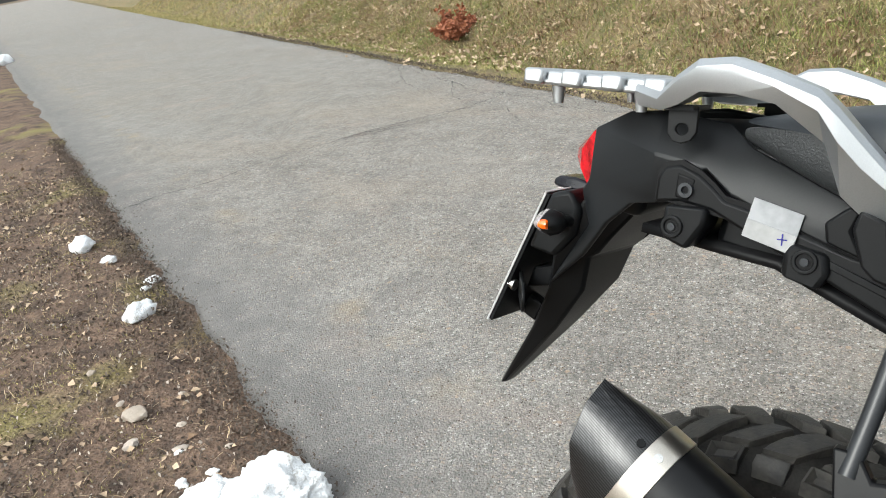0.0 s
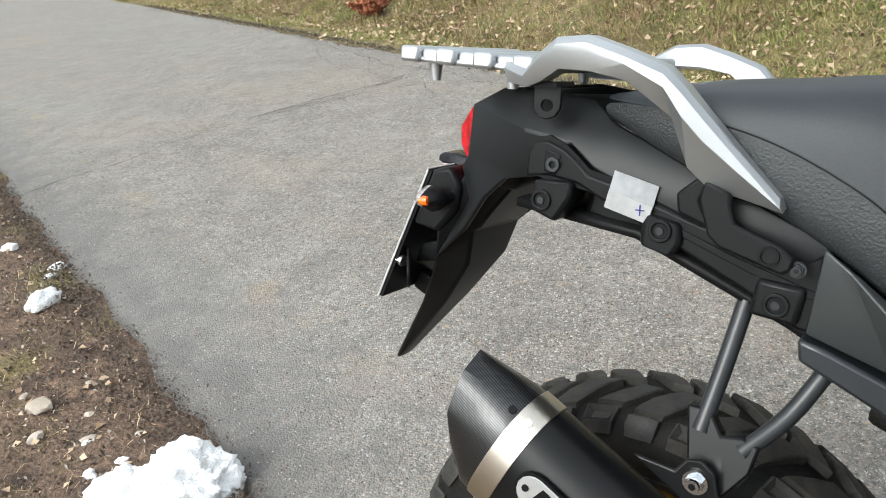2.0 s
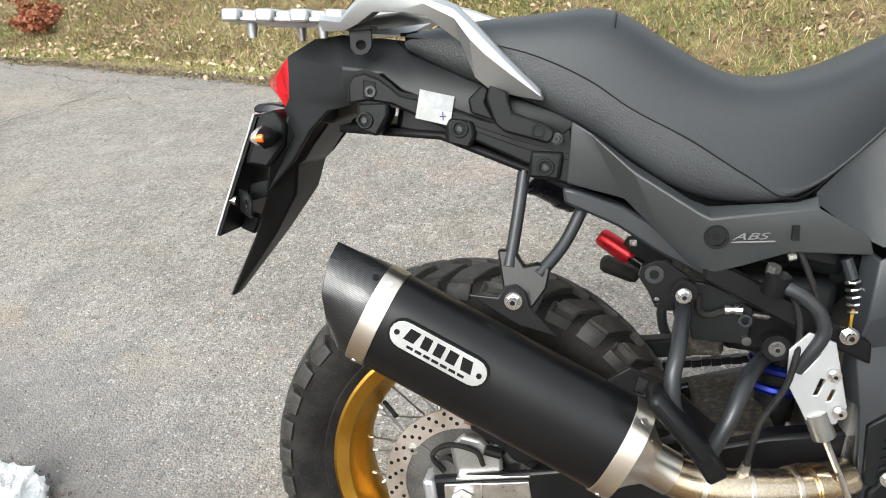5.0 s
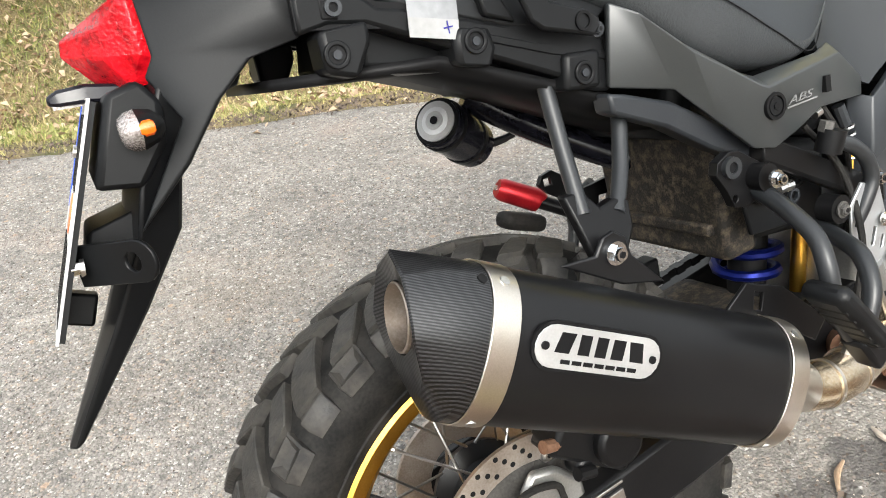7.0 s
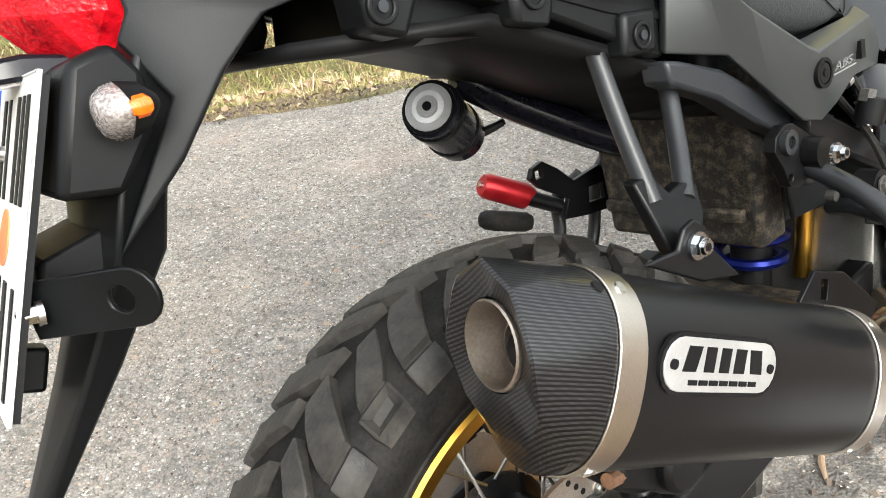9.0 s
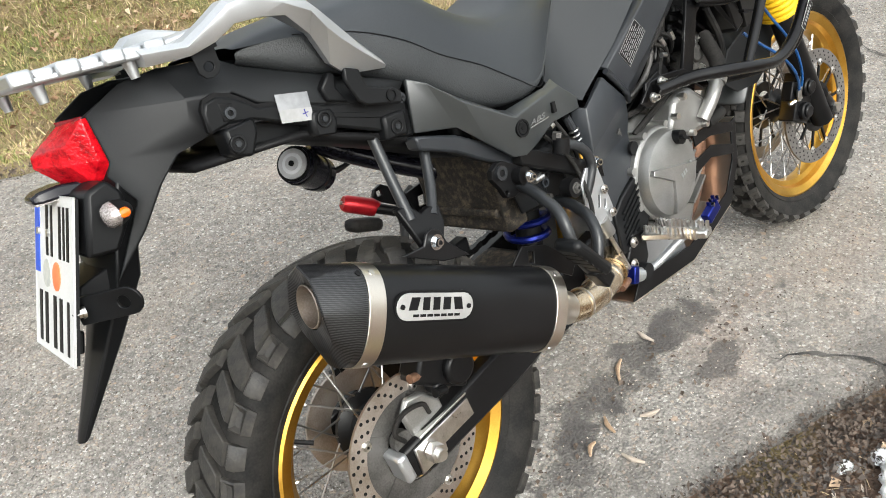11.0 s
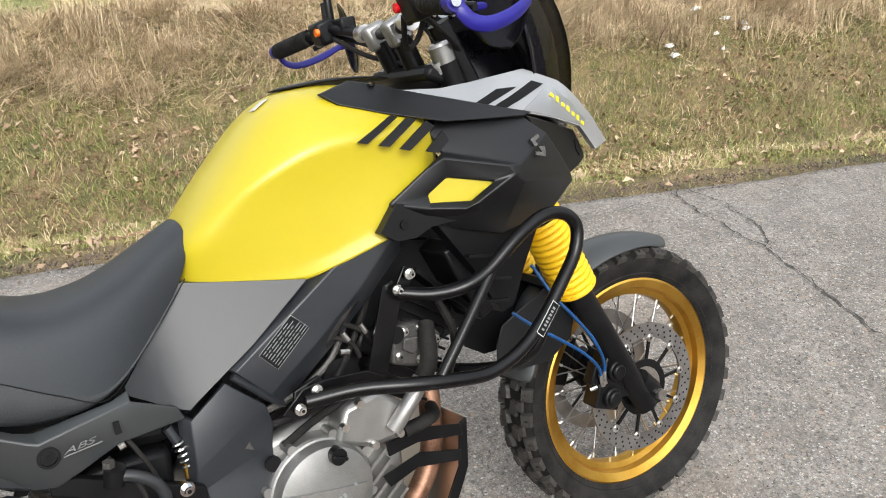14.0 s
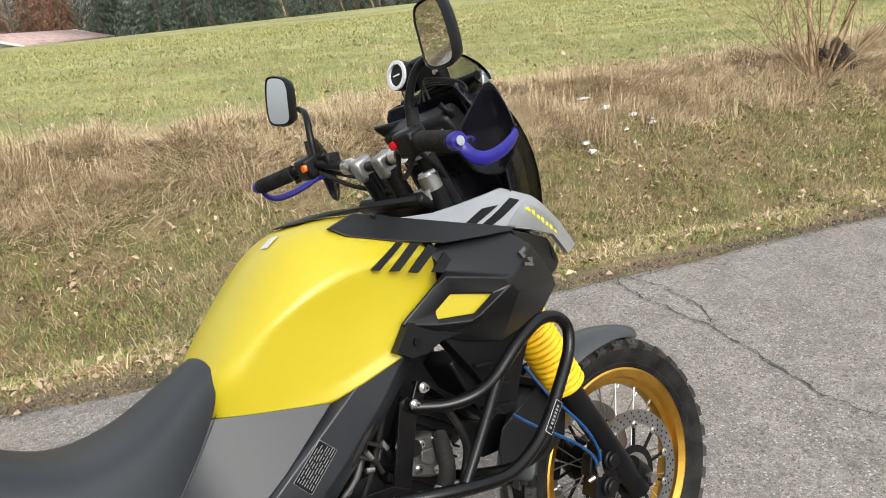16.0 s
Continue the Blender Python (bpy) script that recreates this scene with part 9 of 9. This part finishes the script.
x, y = near_places(30000, -5.5, 2.5, 0.0, 1.7)
leaves("verge_crumbs", x, y, 0.012, "crumb", "dark crumbs of soil and bark on the verge", 0.004, 0.7)
x, y = near_places(5000, -5.5, 2.5, 0.0, 1.7)
leaves("verge_crumbs", x, y, 0.012, "stone", "pale chips among the soil of the verge", 0.004, 0.7)
grit("lane_grit", 26000, 0.0012, 0.004, "crumb", "dark grit scattered on the lane")
grit("pale_grit", 14000, 0.0012, 0.0036, "stone", "pale grit scattered on the lane")


def branches(start, way, length, r, depth, rnd, out, spread_by=0.6):
    """Grows a limb and its twigs; out gathers (points, radius at start, radius at end)."""
    pts, d, p = [Vector(start)], Vector(way).normalized(), Vector(start)
    steps = 5
    for k in range(steps):
        d = (d + Vector((rnd.gauss(0, 0.12), rnd.gauss(0, 0.12), rnd.gauss(0.02, 0.1)))).normalized()
        p = p + d * length / steps
        pts.append(p.copy())
    out.append((pts, r, r * 0.35))
    if depth:
        for k in range(6 if depth > 1 else 5):
            q = pts[rnd.randint(1, steps)]
            side = (d + Vector((rnd.gauss(0, spread_by), rnd.gauss(0, spread_by), rnd.gauss(0.1, spread_by * 0.6)))).normalized()
            branches(q, side, length * rnd.uniform(0.45, 0.7), r * 0.45, depth - 1, rnd, out, spread_by)


def woody(limbs, n=5):
    bm = bmesh.new()
    for pts, r0, r1 in limbs:
        radii = [r0 + (r1 - r0) * k / (len(pts) - 1) for k in range(len(pts))]
        tube(pts, radii, n, 1, bm=bm)
    return bm


def shrub(x, d, shoots, mat, label, seed, depth=2):
    """A shrub of many stems; shoots: rows of (how many, height, radius, least lean, most lean)."""
    rnd = random.Random(seed)
    y = far_edge(x) + d * 1.0925
    z = float(ground_z(np.float64(x), np.float64(y))) - 0.03
    trunks, twigs = [], []
    for count, height, r, lean0, lean1 in shoots:
        for k in range(count):
            a = 2 * math.pi * k / count + rnd.uniform(-0.5, 0.5)
            limbs, lean, foot = [], rnd.uniform(lean0, lean1), rnd.uniform(0.03, 0.12)
            branches((foot * math.cos(a), foot * math.sin(a), 0), (math.cos(a) * lean, math.sin(a) * lean, 1), height * rnd.uniform(0.75, 1.1), r * rnd.uniform(0.7, 1.2), depth, rnd, limbs, 0.5)
            trunks.append(limbs[0])
            twigs += limbs[1:]
    root = tagged(new("bare_shrub"), label, "shrub")
    root.matrix_world = pose(x, y, z)
    part("trunk", woody(trunks, 8), mat, root, "pale peeling stems")
    part("crown", woody(twigs, 4), "twig_brown", root, "bare tan twigs")
    return root


shrub(8.85, 3.05, ((2, 3.6, 0.026, 0.1, 0.3), (5, 3.0, 0.015, 0.15, 0.6), (14, 2.0, 0.0075, 0.5, 1.4)), "birch", "bare multi-stemmed birch shrub on the bank", 5)
shrub(5.7, 2.6, ((5, 0.35, 0.003, 0.1, 0.75),), "bark", "small leafless twiggy shrub in dry grass", 8)
shrub(2.45, 3.9, ((5, 0.4, 0.003, 0.2, 0.9),), "bark", "small dark leafless weed clump in the meadow", 14)
shrub(1.9, 3.9, ((1, 0.55, 0.004, 0.1, 0.5),), "bark", "single thin leafless sapling in the meadow", 12)

# root mass beside the shrub: a dark lump with hanging roots
sx, sy = 9.2, 2.16
sz = float(ground_z(np.float64(sx), np.float64(sy)))
stump = tagged(new("root_stump"), "dark upturned root mass beside the birch shrub", "stump")
stump.matrix_world = pose(sx, sy, sz)
part("root_ball", lump((0.24, 0.18, 0.2), 77, 0.7, n=4), "soil_dark", stump, m=Matrix.Translation((0, 0, 0.12)), sharp=180)
rnd, limbs = random.Random(9), []
for k in range(46):
    a, h = rnd.uniform(0, 6.28), rnd.uniform(0.1, 0.32)
    branches((0.17 * math.cos(a), 0.13 * math.sin(a), h), (math.cos(a), math.sin(a), rnd.uniform(-0.9, 0.3)), rnd.uniform(0.1, 0.26), 0.005, 0, rnd, limbs, 0.5)
part("roots", woody(limbs, 4), "bark", stump, "thin hanging roots")

# russet beech bush at the foot of the bank
bx, by = -6.35, 7.45
root = tagged(new("beech_bush"), "low bush with withered russet leaves", "bush")
root.matrix_world = pose(bx, by, float(ground_z(np.float64(bx), np.float64(by))))
rnd, limbs = random.Random(4), []
for k in range(14):
    a = rnd.uniform(0, 6.28)
    branches((0, 0, 0), (math.cos(a), math.sin(a), 0.6), rnd.uniform(0.2, 0.42), 0.005, 1, rnd, limbs, 0.5)
part("stems", woody(limbs, 4), "bark", root)
lv = bmesh.new()
for pts, _, _ in limbs:
    for q in pts[1:]:
        for k in range(5):
            c = q + Vector((rnd.gauss(0, 0.03), rnd.gauss(0, 0.03), rnd.gauss(0, 0.03)))
            u = Vector((rnd.gauss(0, 1), rnd.gauss(0, 1), rnd.gauss(0, 1))).normalized() * rnd.uniform(0.015, 0.035)
            w = u.orthogonal().normalized() * u.length * 0.6
            vs = [lv.verts.new(p) for p in (c - u, c + w, c + u, c - w)]
            lv.faces.new(vs)
part("leaves", lv, "beech", root, "withered russet leaves")


# ---- far edge of the meadow: wood and farm roof ----
def far_place(angle, distance):
    """A place at that bearing (degrees from +x) and distance, seen from near the machine's tail."""
    return 0.15 + distance * math.cos(radians(angle)), -0.98 + distance * math.sin(radians(angle))


def conifer(seed, h):
    """A conifer: whorls of drooping boughs, each hung with narrow sprays."""
    rnd = random.Random(seed)
    tr = tube([(0, 0, 0), (0, 0, h * 0.5), (0, 0, h)], [h * 0.018, h * 0.012, 0.02], 7, 2)
    verts, faces = [], []
    z = h * 0.03
    while z < h:
        reach = (h - z) * 0.2 + 0.12
        for k in range(max(5, int(5 + reach * 2.4))):
            a = rnd.uniform(0, 6.28)
            r = reach * rnd.uniform(0.6, 1.12)
            d, across = Vector((math.cos(a), math.sin(a), 0)), Vector((-math.sin(a), math.cos(a), 0))
            foot = Vector((0, 0, z + rnd.uniform(0, 0.3)))
            sag = r * rnd.uniform(0.1, 0.4)
            for j in range(max(3, int(r * 5))):
                t = rnd.uniform(0.15, 1.0)
                c = foot + d * r * t + Vector((0, 0, -sag * t * t))
                w, drop = 0.09 + 0.1 * r * (1.1 - t), rnd.uniform(0.15, 0.42)
                turn = across * rnd.uniform(-1, 1) + d * rnd.uniform(0, 0.8)
                e = c + turn * w * 2 + Vector((0, 0, -drop))
                faces.append((len(verts), len(verts) + 1, len(verts) + 2))
                verts += [c + d * 0.07, c - d * 0.09 + Vector((0, 0, 0.05)), e]
        z += h * 0.02
    cr = bmesh.new()
    vs = [cr.verts.new(p) for p in verts]
    for f in faces:
        cr.faces.new([vs[k] for k in f])
    return tr, cr


def tree(kind, seed, h, at, label):
    root = tagged(new(kind), label, "tree", "trees along the meadow")
    root.matrix_world = at
    if kind in ("spruce", "larch"):
        t, c = conifer(seed, h)
        part("trunk", t, "bark", root), part("crown", c, "conifer" if kind == "spruce" else "russet", root, "dark green needled crown" if kind == "spruce" else "withered russet crown")
    else:
        rnd, limbs = random.Random(seed), []
        branches((0, 0, 0), (0, 0, 1), h * 0.8, h * 0.014, 3, rnd, limbs, 0.55)
        part("trunk", woody(limbs[:1], 7), "birch" if seed % 3 == 0 else "bark", root), part("crown", woody(limbs[1:], 3), "twigs", root, "bare grey-brown crown")
    return root


TREES = dict(spruce=(15, "tall dark spruce at the wood's edge"), bare_tree=(11, "bare grey-brown tree at the wood's edge"), larch=(12, "russet withered tree at the wood's edge"))
rnd = random.Random(31)
firsts = {}
for n in range(104):
    deep = n >= 64
    angle = 44 + 46 * (n / 63 if not deep else (n - 64) / 39) + rnd.uniform(-0.4, 0.4)
    x, y = far_place(angle, rnd.uniform(118, 132) if deep else rnd.uniform(88, 112))
    z = float(ground_z(np.float64(x), np.float64(y))) - 0.3
    pick = rnd.random()
    if deep:
        kind = "spruce"
    elif angle < 57:
        kind = "bare_tree" if pick < 0.7 else "spruce"
    elif 69.5 < angle < 76:
        kind = "larch" if pick < 0.6 else "bare_tree"
    else:
        kind = "bare_tree" if pick < 0.15 else "spruce"
    key = (kind, n % 3)
    at = pose(x, y, z, 0, 0, rnd.uniform(0, 360)) @ Matrix.Diagonal((1, 1, rnd.uniform(0.85, 1.25), 1))
    if key in firsts:
        copy_thing(firsts[key], at)
    else:
        firsts[key] = tree(kind, n, TREES[kind][0], at, TREES[kind][1])

# farm building beyond the brow of the meadow, seen above its eaves
house = tagged(new("farm_building"), "long low farm building with a weathered pinkish roof", "building")
house.matrix_world = pose(19.2, 62.6, 0, 0, 0, 56.5)
part("wall", box((0, 0, 0.05), (23.4, 5.4, 2.5)), "plaster", house, "white plastered wall")
for s in (-1, 1):
    slope_bm = bmesh.new()
    slope_bm.faces.new([slope_bm.verts.new(p) for p in ((-12.2, s * 3.3, 1.1), (12.2, s * 3.3, 1.12), (12.0, 0, 1.95), (-12.0, 0, 1.95))])
    part("roof", slope_bm, "rooftile", house, "faded pinkish-brown roof", solid=0.12)
for s in (-1, 1):
    gable = bmesh.new()
    gable.faces.new([gable.verts.new(p) for p in ((11.7 * s, -2.7, 1.2), (11.7 * s, 2.7, 1.2), (11.7 * s, 0, 1.86))])
    part("gable", gable, "plaster", house, solid=0.1)
    part("verge_board", tube([(12.12 * s, -3.3, 1.13), (12.12 * s, 0, 2.0), (12.12 * s, 3.3, 1.13)], 0.09, 6, 1), "plaster", house, "pale verge board")
for k in range(7):
    part("window", box((-9.6 + 3.2 * k, 2.73, 0.55), (0.9, 0.06, 0.7)), "gloss_black", house)

# the wood behind the near verge, which the mirrors show
for n in range(18):
    angle = 176 + 82 * n / 17 + rnd.uniform(-3, 3)
    x, y = far_place(angle, rnd.uniform(24, 34))
    key = [("spruce", k) for k in range(4) if ("spruce", k) in firsts] + [("bare_tree", k) for k in range(4) if ("bare_tree", k) in firsts]
    copy_thing(firsts[key[n % len(key)]], pose(x, y, -0.3, 0, 0, rnd.uniform(0, 360)) @ Matrix.Diagonal((0.9, 0.9, rnd.uniform(0.6, 0.85), 1)))
